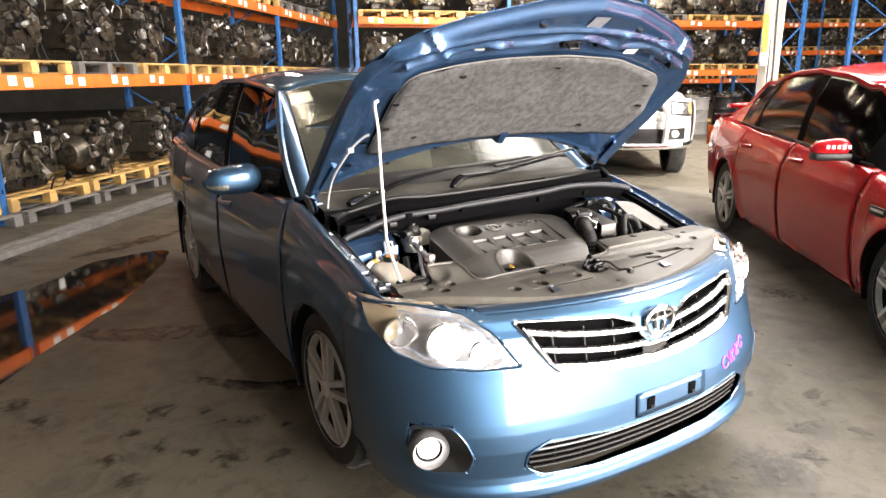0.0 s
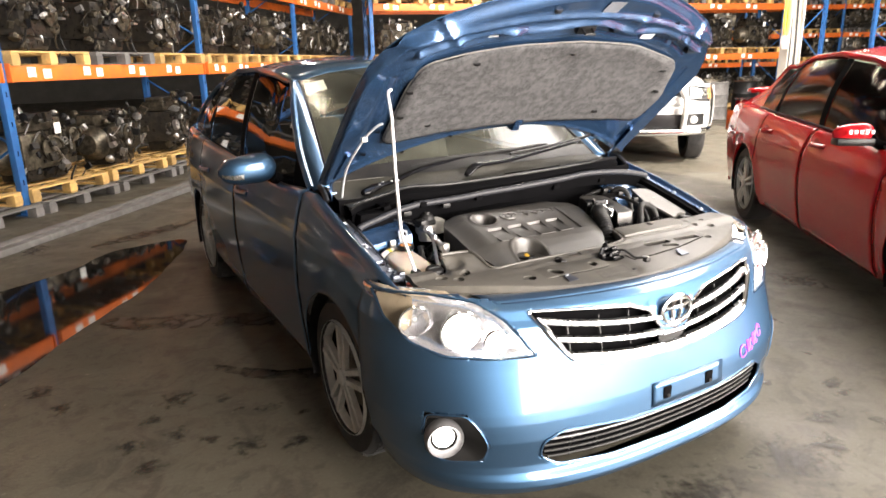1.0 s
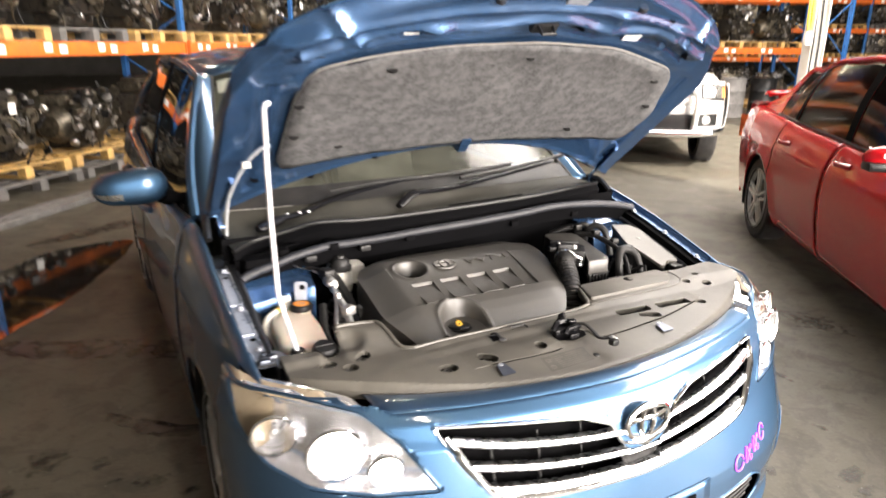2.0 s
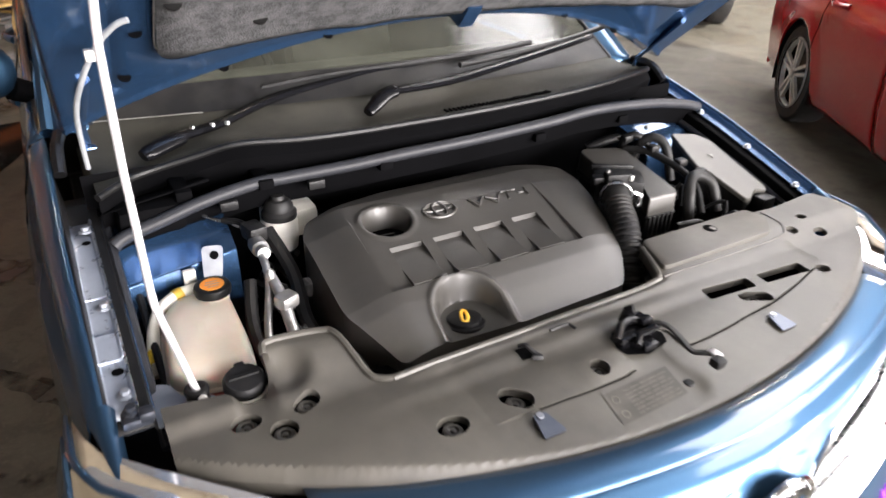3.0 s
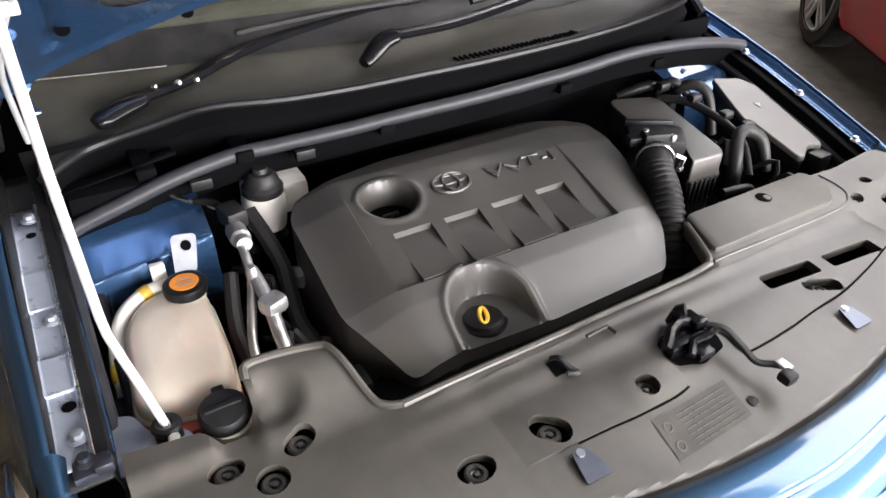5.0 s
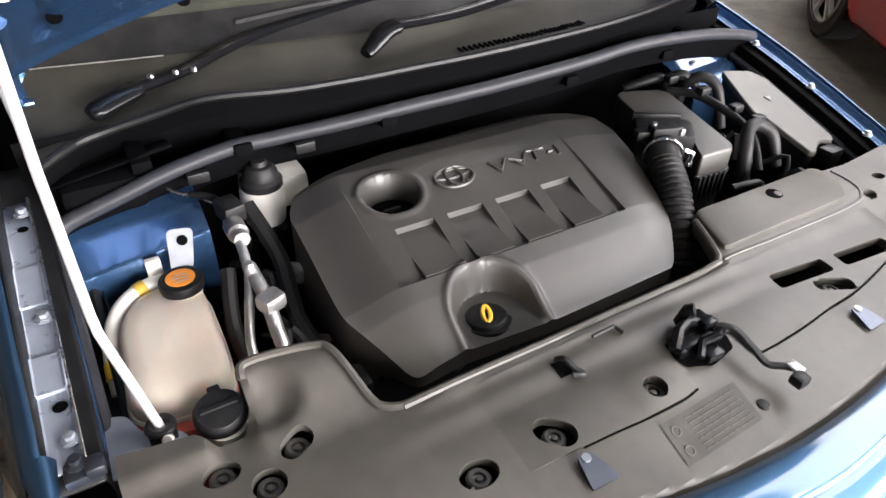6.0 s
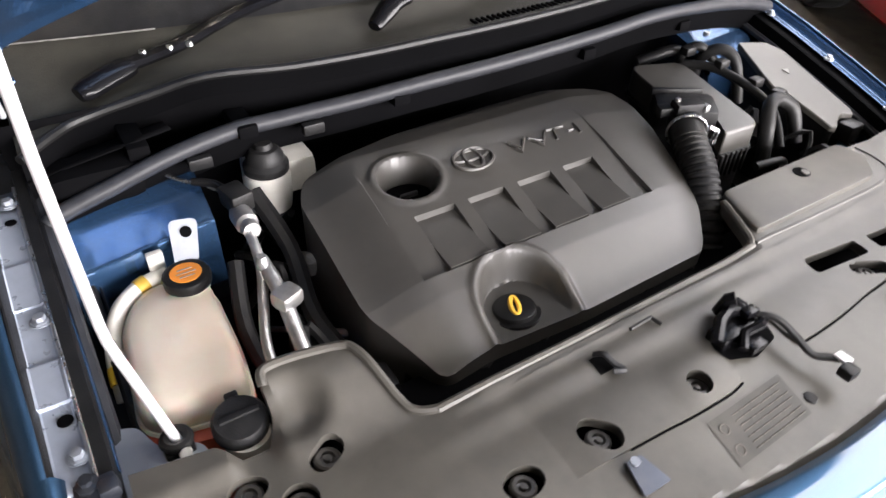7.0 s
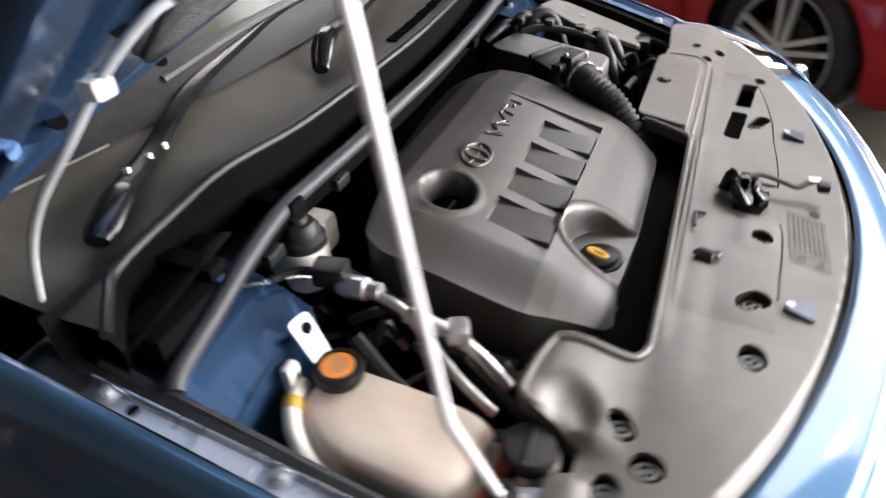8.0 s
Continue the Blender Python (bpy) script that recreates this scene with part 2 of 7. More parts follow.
CONCRETE = concrete_floor()
WET = material("wet_oil", (0.012, 0.011, 0.01), 0.05, 0, 3, 0.3, rough_vary=0.03)
SMUDGE_SHADE = stain_material("smudge", (0.022, 0.019, 0.015), 0.45, 22, 0.40, 0.66, True)
DAMP = stain_material("damp_stain", (0.022, 0.019, 0.015), 0.35, 7, 0.40, 0.62)
RACK_ORANGE = material("orange_beam_paint", (0.72, 0.15, 0.02), 0.5, 0, 9, 0.12, stain=(0.4, 0.1, 0.03), stain_scale=6, stain_amount=0.4, random=0.1)
RACK_BLUE = material("blue_upright_paint", (0.02, 0.12, 0.34), 0.5, 0, 9, 0.15, stain=(0.03, 0.07, 0.2), stain_scale=7, random=0.1)
PINE = material("pallet_pine", (0.58, 0.37, 0.13), 0.8, 0, 12, 0.25, 0.3, 80, stain=(0.3, 0.2, 0.1), stain_scale=5, random=0.25)
GREYWOOD = material("weathered_pallet", (0.16, 0.155, 0.15), 0.85, 0, 12, 0.25, 0.3, 80, stain=(0.09, 0.085, 0.08), stain_scale=5, random=0.2)
CAST = material("cast_metal", (0.14, 0.122, 0.092), 0.36, 0.75, 30, 0.4, 0.5, 120, stain=(0.02, 0.018, 0.015), stain_scale=9, stain_amount=0.8, random=0.3)
GREASY = material("greasy_metal", (0.022, 0.02, 0.018), 0.3, 0.3, 20, 0.4, 0.4, 90, stain=(0.06, 0.05, 0.036), stain_scale=11, stain_amount=0.5, random=0.3)
WALL = material("warehouse_sheet_wall", (0.09, 0.086, 0.078), 0.7, 0, 2, 0.15, stain=(0.055, 0.052, 0.048), stain_scale=1.5)
STEEL_WHITE = material("white_column_paint", (0.62, 0.6, 0.55), 0.5, 0, 8, 0.1, stain=(0.35, 0.32, 0.27), stain_scale=4)
YELLOW = material("yellow_plastic", (0.7, 0.45, 0.04), 0.45, 0, 10, 0.2, stain=(0.2, 0.14, 0.05), stain_scale=8)
TUBE_ON = material("fluorescent_tube", (0.9, 0.9, 0.9), 0.4, emit=48.0, tint=(1.0, 0.88, 0.68))
YARD = material("yard_concrete", (0.36, 0.345, 0.31), 0.9, 0, 4, 0.3, 0.4, 40)


# ---- mesh tools ----
def spline(pts, n=8, closed=False):
    """Catmull-Rom curve through the points."""
    P = [Vector(p) for p in pts]
    k, out = len(P), []
    for i in range(k if closed else k - 1):
        a, b, c, d = (P[(i + j) % k] if closed else P[min(max(i + j, 0), k - 1)] for j in (-1, 0, 1, 2))
        for s in range(n):
            t = s / n
            out.append(0.5 * ((2 * b) + (c - a) * t + (2 * a - 5 * b + 4 * c - d) * t * t + (3 * b - a - 3 * c + d) * t ** 3))
    if not closed:
        out.append(P[-1])
    return out


def rounded(poly, r, n=4):
    """A 2D outline with its corners rounded."""
    out, k = [], len(poly)
    for i in range(k):
        a, b, c = Vector(poly[i - 1]), Vector(poly[i]), Vector(poly[(i + 1) % k])
        rr = min(r, (a - b).length * 0.45, (c - b).length * 0.45)
        p, q = b + (a - b).normalized() * rr, b + (c - b).normalized() * rr
        for s in range(n + 1):
            t = s / n
            out.append(tuple((1 - t) ** 2 * p + 2 * t * (1 - t) * b + t * t * q))
    return out


def table(rows):
    xs, ys = zip(*rows)
    return lambda v: float(np.interp(v, xs, ys))


class Geo:
    def __init__(self):
        self.v, self.f = [], []

    def add(self, verts, faces, m=None):
        k = len(self.v)
        self.v += [tuple(m @ Vector(p)) if m else tuple(p) for p in verts]
        self.f += [tuple(k + i for i in f) for f in faces]
        return self

    def grid(self, fn, us, vs, close=False, keep=None):
        us, vs = list(us), list(vs)
        nv, nu = len(vs), len(us)
        verts = [fn(u, v) for u in us for v in vs]
        faces = []
        for i in range(nu if close else nu - 1):
            for j in range(nv - 1):
                a, b = i * nv + j, ((i + 1) % nu) * nv + j
                q = (a, b, b + 1, a + 1)
                if keep is None or keep([verts[x] for x in q]):
                    faces.append(q)
        return self.add(verts, faces)

    def box(self, c, s, bev=0.0, m=None):
        bm = bmesh.new()
        bmesh.ops.create_cube(bm, size=1)
        bmesh.ops.scale(bm, vec=s, verts=bm.verts)
        if bev:
            bmesh.ops.bevel(bm, geom=bm.edges[:], offset=min(bev, min(s) * 0.45), segments=2, affect="EDGES", profile=0.6)
        mm = (m or Matrix()) @ Matrix.Translation(c)
        bm.verts.ensure_lookup_table()
        self.add([v.co for v in bm.verts], [[v.index for v in f.verts] for f in bm.faces], mm)
        bm.free()
        return self

    def tube(self, pts, r, n=8, cap=True, closed=False, squash=1.0):
        P = [Vector(p) for p in pts]
        k = len(P)
        R = r if isinstance(r, (list, tuple)) else [r] * k
        ref, verts, faces = None, [], []
        for i, p in enumerate(P):
            d = (P[(i + 1) % k] - P[i - 1]) if closed else (P[min(i + 1, k - 1)] - P[max(i - 1, 0)])
            d = d.normalized() if d.length else Vector((0, 0, 1))
            if ref is None:
                ref = d.orthogonal().normalized() if abs(d.z) > 0.9 else d.cross(Vector((0, 0, 1))).normalized()
            ref = (ref - d * ref.dot(d)).normalized()
            up = d.cross(ref)
            for j in range(n):
                a = 2 * math.pi * j / n
                verts.append(p + R[i] * (math.cos(a) * ref + squash * math.sin(a) * up))
        for i in range(k if closed else k - 1):
            for j in range(n):
                a, b = i * n + j, i * n + (j + 1) % n
                c = ((i + 1) % k) * n
                faces.append((a, b, c + (j + 1) % n, c + j))
        if cap and not closed:
            faces += [tuple(range(n - 1, -1, -1)), tuple((k - 1) * n + j for j in range(n))]
        return self.add(verts, faces)

    def lathe(self, prof, m=None, n=24, cap=True):
        """Profile rows of (radius, height), turned round z."""
        verts = [(r * math.cos(2 * math.pi * j / n), r * math.sin(2 * math.pi * j / n), z) for r, z in prof for j in range(n)]
        faces = [(i * n + j, i * n + (j + 1) % n, (i + 1) * n + (j + 1) % n, (i + 1) * n + j) for i in range(len(prof) - 1) for j in range(n)]
        if cap:
            faces += [tuple(range(n - 1, -1, -1)), tuple((len(prof) - 1) * n + j for j in range(n))]
        return self.add(verts, faces, m)

    def prism(self, outline, z0, z1, m=None, ch=0.0):
        """A solid over a 2D outline, its top edge chamfered by ch."""
        k = len(outline)
        c = Vector((sum(p[0] for p in outline) / k, sum(p[1] for p in outline) / k))
        ins = []
        for p in outline:
            d = Vector(p) - c
            ins.append(c + d * max(0.0, 1 - ch / max(d.length, 1e-6)))
        rings = [[(*p[:2], z0) for p in outline], [(*p[:2], z1 - ch) for p in outline]]
        if ch:
            rings.append([(p[0], p[1], z1 - ch * 0.3) for p in [(Vector(a[:2]) * 0.7 + b * 0.3) for a, b in zip(outline, ins)]])
            rings.append([(p[0], p[1], z1) for p in ins])
        verts = [p for ring in rings for p in ring]
        faces = [(i * k + j, i * k + (j + 1) % k, (i + 1) * k + (j + 1) % k, (i + 1) * k + j) for i in range(len(rings) - 1) for j in range(k)]
        faces += [tuple(range(k - 1, -1, -1)), tuple((len(rings) - 1) * k + j for j in range(k))]
        return self.add(verts, faces, m)

    def fan(self, outline, fn, rings=6):
        """A patch over a star-shaped 2D outline, laid on fn(a, b)."""
        k = len(outline)
        c = Vector((sum(p[0] for p in outline) / k, sum(p[1] for p in outline) / k))
        verts, faces = [fn(*c)], []
        for i in range(1, rings + 1):
            verts += [fn(*(c + (Vector(p) - c) * i / rings)) for p in outline]
        for j in range(k):
            faces.append((0, 1 + j, 1 + (j + 1) % k))
            for i in range(rings - 1):
                a = 1 + i * k
                faces.append((a + j, a + k + j, a + k + (j + 1) % k, a + (j + 1) % k))
        return self.add(verts, faces)

    def mesh(self, name, mat, sharp=38, smooth=True):
        me = bpy.data.meshes.new(name)
        me.from_pydata(self.v, [], self.f)
        bm = bmesh.new()
        bm.from_mesh(me)
        bmesh.ops.recalc_face_normals(bm, faces=bm.faces[:])
        bm.to_mesh(me)
        bm.free()
        me.materials.append(mat)
        me.polygons.foreach_set("use_smooth", [smooth] * len(me.polygons))
        if smooth and sharp:
            me.set_sharp_from_angle(angle=radians(sharp))
        return me

    def ob(self, name, mat, parent=None, label="", sharp=38, shell=0.0, offset=-1.0):
        o = new(name, self.mesh(name, mat, sharp))
        o.parent = parent
        if shell:
            s = o.modifiers.new("thickness", "SOLIDIFY")
            s.thickness, s.offset = shell, offset
        return tagged(o, label=label) if label else o


def thing(name, label, category, m=None, group="", kind=""):
    e = new(name)
    e.empty_display_size = 0.1
    if m:
        e.matrix_world = m
    return tagged(e, label, category, group, kind)


def inside(poly, x, z):
    c, j = False, len(poly) - 1
    for i in range(len(poly)):
        (xi, zi), (xj, zj) = poly[i], poly[j]
        if (zi > z) != (zj > z) and x < (xj - xi) * (z - zi) / (zj - zi) + xi:
            c = not c
        j = i
    return c


OUTLINES = {}


def snap(poly, x, z, reach):
    """The nearest point of the outline, if within reach."""
    if id(poly) not in OUTLINES:
        p = np.array([q[:2] for q in poly])
        OUTLINES[id(poly)] = (poly, np.roll(p, 1, 0), p - np.roll(p, 1, 0), p.min(0) - 0.02, p.max(0) + 0.02)
    _, a, d, low, high = OUTLINES[id(poly)]
    if not (low[0] < x < high[0] and low[1] < z < high[1]):
        return (x, z)
    t = (((x - a[:, 0]) * d[:, 0] + (z - a[:, 1]) * d[:, 1]) / np.maximum((d * d).sum(1), 1e-9)).clip(0, 1)
    q = a + d * t[:, None]
    far = np.hypot(q[:, 0] - x, q[:, 1] - z)
    i = int(far.argmin())
    return (float(q[i, 0]), float(q[i, 1])) if far[i] < reach else (x, z)


def mirror_x(poly):
    return [(-x, z) for x, z in reversed(poly)]


def lin(a, b, n):
    return [a + (b - a) * i / n for i in range(n + 1)]


# ---- the hall ----
X0, X1, Y0, Y1, TOP = -9.0, 34.0, -8.0, 36.0, 7.5


def slab(name, c, s, mat, label, kind="structure", category=""):
    return tagged(Geo().box(c, s).ob(name, mat), label, category or name.split("_")[0], kind=kind)


def hall():
    g = Geo()
    g.grid(lambda u, v: (u, v, 0.0), lin(X0, X1, 20), lin(Y0, Y1, 20))
    tagged(g.ob("floor", CONCRETE), "stained bare concrete warehouse floor", "floor", kind="structure")
    tagged(Geo().grid(lambda u, v: (u, v, -0.03), lin(-150, 150, 4), lin(-300, 150, 4)).ob("ground", YARD), "sunlit pale concrete yard outside the hall", "ground", kind="structure")
    slab("wall_west", (X0 - 0.1, (Y0 + Y1) / 2, TOP / 2), (0.2, Y1 - Y0, TOP), WALL, "dark sheet-metal side wall of the hall")
    slab("wall_east", (X1 + 0.1, (Y0 + Y1) / 2, TOP / 2), (0.2, Y1 - Y0, TOP), WALL, "dark sheet-metal side wall of the hall")
    slab("wall_north", ((X0 + X1) / 2, Y1 + 0.1, TOP / 2), (X1 - X0 + 0.4, 0.2, TOP), WALL, "dark sheet-metal end wall of the hall")
    # south wall with the open roller door
    da, db, dh = -2.0, 11.4, 4.8
    g = Geo()
    g.box(((X0 + da) / 2, Y0 - 0.1, TOP / 2), (da - X0, 0.2, TOP))
    g.box(((X1 + db) / 2, Y0 - 0.1, TOP / 2), (X1 - db, 0.2, TOP))
    g.box(((da + db) / 2, Y0 - 0.1, (TOP + dh) / 2), (db - da, 0.2, TOP - dh))
    tagged(g.ob("wall_south", WALL), "dark sheet-metal wall with a wide open roller door", "wall", kind="structure")
    # roof with a long unseen opening, made up for the fill lamp
    g = Geo()
    xa, xb, ya, yb = 5.2, 10.8, -5.6, 9.6
    g.box(((X0 - .2 + xa) / 2, (Y0 + Y1) / 2, TOP + 0.1), (xa - X0 + .2, Y1 - Y0 + 0.4, 0.2))
    g.box(((X1 + .2 + xb) / 2, (Y0 + Y1) / 2, TOP + 0.1), (X1 + .2 - xb, Y1 - Y0 + 0.4, 0.2))
    g.box(((xa + xb) / 2, (Y0 - .2 + ya) / 2, TOP + 0.1), (xb - xa, ya - Y0 + .2, 0.2))
    g.box(((xa + xb) / 2, (Y1 + .2 + yb) / 2, TOP + 0.1), (xb - xa, Y1 + .2 - yb, 0.2))
    tagged(g.ob("ceiling", WALL), "dark sheet-metal roof underside with an added light opening", "ceiling", kind="structure")
    lamps = None
    for x in (-0.4, 4.6, 13.0, 20.0):
        for y in (-2.0, 5.0, 12.0, 19.0):
            if lamps is None:
                lamps = thing("ceiling_light", "long white fluorescent batten light hung from the roof", "ceiling light", pose(x, y, 6.4), "battens under the roof")
                Geo().box((0, 0, 0.05), (0.24, 1.5, 0.07), 0.01).ob("body", WHITE_PLASTIC, lamps)
                for dx in (-0.06, 0.06):
                    Geo().tube([(dx, -0.72, 0), (dx, 0.72, 0)], 0.018).ob("tube", TUBE_ON, lamps)
                for dy in (-0.6, 0.6):
                    Geo().tube([(0, dy, 0.08), (0, dy, 1.1)], 0.006).ob("hanger", ZINC, lamps)
            else:
                copy_thing(lamps, pose(x, y, 6.4))


hall()


def blob(name, pts, z, mat, label, category="stain"):
    """A flat spill with an uneven rim."""
    out = []
    for p in spline([(*p, 0) for p in pts], 10, True):
        k = noise.noise(Vector((p.x * 5, p.y * 5, 1.3))) * 0.05 + noise.noise(Vector((p.x * 17, p.y * 17, 4))) * 0.02
        out.append((p.x + k, p.y + k * 0.6))
    g = Geo().fan(out, lambda x, y: (x, y, z), 5)
    return tagged(g.ob(name, mat), label, category, kind="structure")


blob("puddle", [(-2.15, 2.25), (-1.72, 2.92), (-1.38, 3.42), (-1.12, 3.95), (-0.86, 4.75), (-1.42, 4.72), (-1.75, 4.3), (-2.3, 3.95), (-3.2, 3.4), (-3.6, 2.4), (-2.9, 1.75)],
     0.004, WET, "dark oily puddle mirroring the racks on the concrete", "puddle")
blob("oil_stain", [(-1.15, 1.99), (-1.0, 1.84), (-0.8, 1.7), (-0.55, 1.62), (-0.5, 1.54), (-0.8, 1.6), (-1.03, 1.76), (-1.17, 1.9)], 0.004, DAMP, "dark wet streak on the concrete beside the car")
blob("oil_stain", [(-1.6, 3.0), (-1.0, 2.75), (-0.6, 2.5), (-0.5, 2.2), (-0.9, 2.45), (-1.5, 2.75)], 0.004, DAMP, "broad damp patch on the concrete beside the car")
blob("oil_stain", [(-1.55, 4.95), (-0.9, 5.2), (-0.55, 5.6), (-0.75, 5.55), (-1.4, 5.15)], 0.004, DAMP, "thin dark smear on the concrete")

# two soft patches by the nose paint bumper shade along with the stain
blob("oil_stain", [(.32, -.02), (.52, .16), (.74, .12), (.86, -.06), (.72, -.2), (.5, -.26), (.38, -.16)], 0.0044, SMUDGE_SHADE, "dark patch on the concrete beside the car's nose, stain with bumper shade painted in")
blob("oil_stain", [(-.25, .05), (.0, .18), (.3, .2), (.46, .1), (.38, -.12), (.12, -.2), (-.16, -.14)], 0.004, SMUDGE_SHADE, "dark patch on the concrete under the car's nose, bumper shade painted into the stain")
rs = random.Random(11)
# small drips and shoe smudges on both sides of the car, plus one painted shadow
# the wide patch at (2.5, 1.2) is the shadow by the red car
for x, y, w, d in ((-1.93, 2.17, .10, .07), (-1.43, 1.40, .09, .06), (-1.18, 1.16, .08, .07), (-1.61, 1.39, .08, .07), (-1.53, 1.22, .07, .09), (-1.12, 1.48, .03, .02), (-1.18, 1.62, .05, .03), (-1.04, 1.42, .06, .04),
                   (-1.30, 1.30, .05, .06), (-1.0, 1.08, .08, .06), (-.92, 1.3, .04, .03), (-1.4, 1.72, .08, .12), (-1.48, 1.58, .06, .04), (-2.0, 5.2, .25, .10), (-1.85, 1.9, .06, .09), (1.27, .23, .10, .03), (1.05, .42, .07, .03),
                   (1.22, .16, .06, .02), (.95, .08, .12, .05), (1.5, .5, .05, .02), (.78, -.04, .06, .07), (1.1, -.05, .1, .03), (2.5, 1.2, .3, .12), (1.72, .85, .08, .03), (.7, .3, .03, .03)):
    a0, turn_by = rs.random() * 6, rs.random() * 3
    ring = []
    for i in range(7):
        k = a0 + i * .8976
        rx, ry = 1.5 * w * (.6 + .6 * rs.random()) * math.cos(k), 1.5 * d * (.6 + .6 * rs.random()) * math.sin(k)
        ring.append((x + rx * math.cos(turn_by) - ry * math.sin(turn_by), y + rx * math.sin(turn_by) + ry * math.cos(turn_by)))
    blob("oil_stain", ring, 0.0035 + .0003 * rs.random(), SMUDGE_SHADE, "small dark smudge on the concrete beside a car, one of them painted shade")


# ---- blue car: outer body ----
car = thing("car", "metallic blue sedan with its bonnet propped open", "car")

front_y0 = table([(.12, .15), (.15, .10), (.175, .068), (.20, .052), (.225, .056), (.245, .072), (.27, .078), (.36, .065), (.45, .07), (.55, .085), (.70, .105), (.75, .135), (.79, .20), (.83, .30), (.87, .40)])
front_w = table([(.15, .82), (.2, .84), (.27, .865), (.4, .885), (.58, .89), (.7, .885), (.78, .86), (.83, .82), (.87, .80)])
front_p = table([(.15, 2.6), (.2, 2.6), (.42, 2.6), (.58, 1.9), (.72, 1.5), (.85, 1.5)])


def front(x, z, out=0.0):
    """A point of the nose, out metres before it."""
    w, y0 = front_w(z), front_y0(z)
    r = min(abs(x) / w, 1.0)
    return (x, y0 + (0.64 - y0) * (1 - (1 - r ** front_p(z)) ** (1 / 3)) - out, z)


HEADLAMP = [(-.858, .786), (-.834, .792), (-.739, .793), (-.634, .773), (-.574, .722), (-.508, .618), (-.641, .618), (-.753, .626), (-.827, .660), (-.864, .718)]
GRILLE = [(-.505, .744), (-.34, .734), (-.17, .720), (-.10, .698), (-.07, .645), (0, .625), (.07, .645), (.10, .698), (.17, .720), (.34, .734), (.505, .744),
          (.455, .66), (.40, .592), (.25, .565), (0, .552), (-.25, .565), (-.40, .592), (-.455, .66)]
LOWER = [(-.52, .30), (-.515, .352), (-.45, .384), (-.22, .365), (0, .362), (.22, .365), (.45, .384), (.515, .352), (.52, .30), (.46, .262), (.27, .25), (0, .246), (-.27, .25), (-.46, .262)]
FOG = [(-.818, .452), (-.722, .458), (-.690, .41), (-.668, .355), (-.68, .300), (-.773, .288), (-.806, .31), (-.824, .38)]
TOPCUT = [(-.92, .794), (-.675, .794), (-.655, .782), (-.61, .780), (-.57, .768), (.57, .768), (.61, .780), (.655, .782), (.675, .794), (.92, .794), (.92, .86), (-.92, .86)]
HOLES = [TOPCUT, HEADLAMP, mirror_x(HEADLAMP), GRILLE, LOWER, FOG, mirror_x(FOG)]


def bumper():
    zs = lin(.155, .80, 136)
    us = [math.sin(a) for a in lin(-math.pi / 2, math.pi / 2, 440)]

    def point(u, z):
        x = front_w(z) * u
        for h in HOLES:
            nx, nz = snap(h, x, z, 0.0050)
            if (nx, nz) != (x, z):
                x, z = nx, nz
                break
        return front(x, z)

    def keep(q):
        x, z = sum(p[0] for p in q) / 4, sum(p[2] for p in q) / 4
        return not any(inside(h, x, z) for h in HOLES)

    Geo().grid(point, us, zs, keep=keep).ob("front_bumper", BLUE, car, "metallic blue bumper skin", sharp=50, shell=0.004)
    # turned-in lip under the bumper
    g = Geo()
    g.grid(lambda u, v: (lambda p: (p[0] * (1 - .12 * v), p[1] + .14 * v, p[2] - .02 * v))(front(front_w(.155) * u, .155)), us[::6], lin(0, 1, 3))
    g.ob("under_lip", BLACK, car)


bumper()


def rim_tube(outline, r, name, mat, out=0.0, squash=1.0, parent=None, n=6):
    pts = [front(x, z, out) for x, z in outline]
    return Geo().tube(pts, r, n, closed=True, squash=squash).ob(name, mat, parent or car)


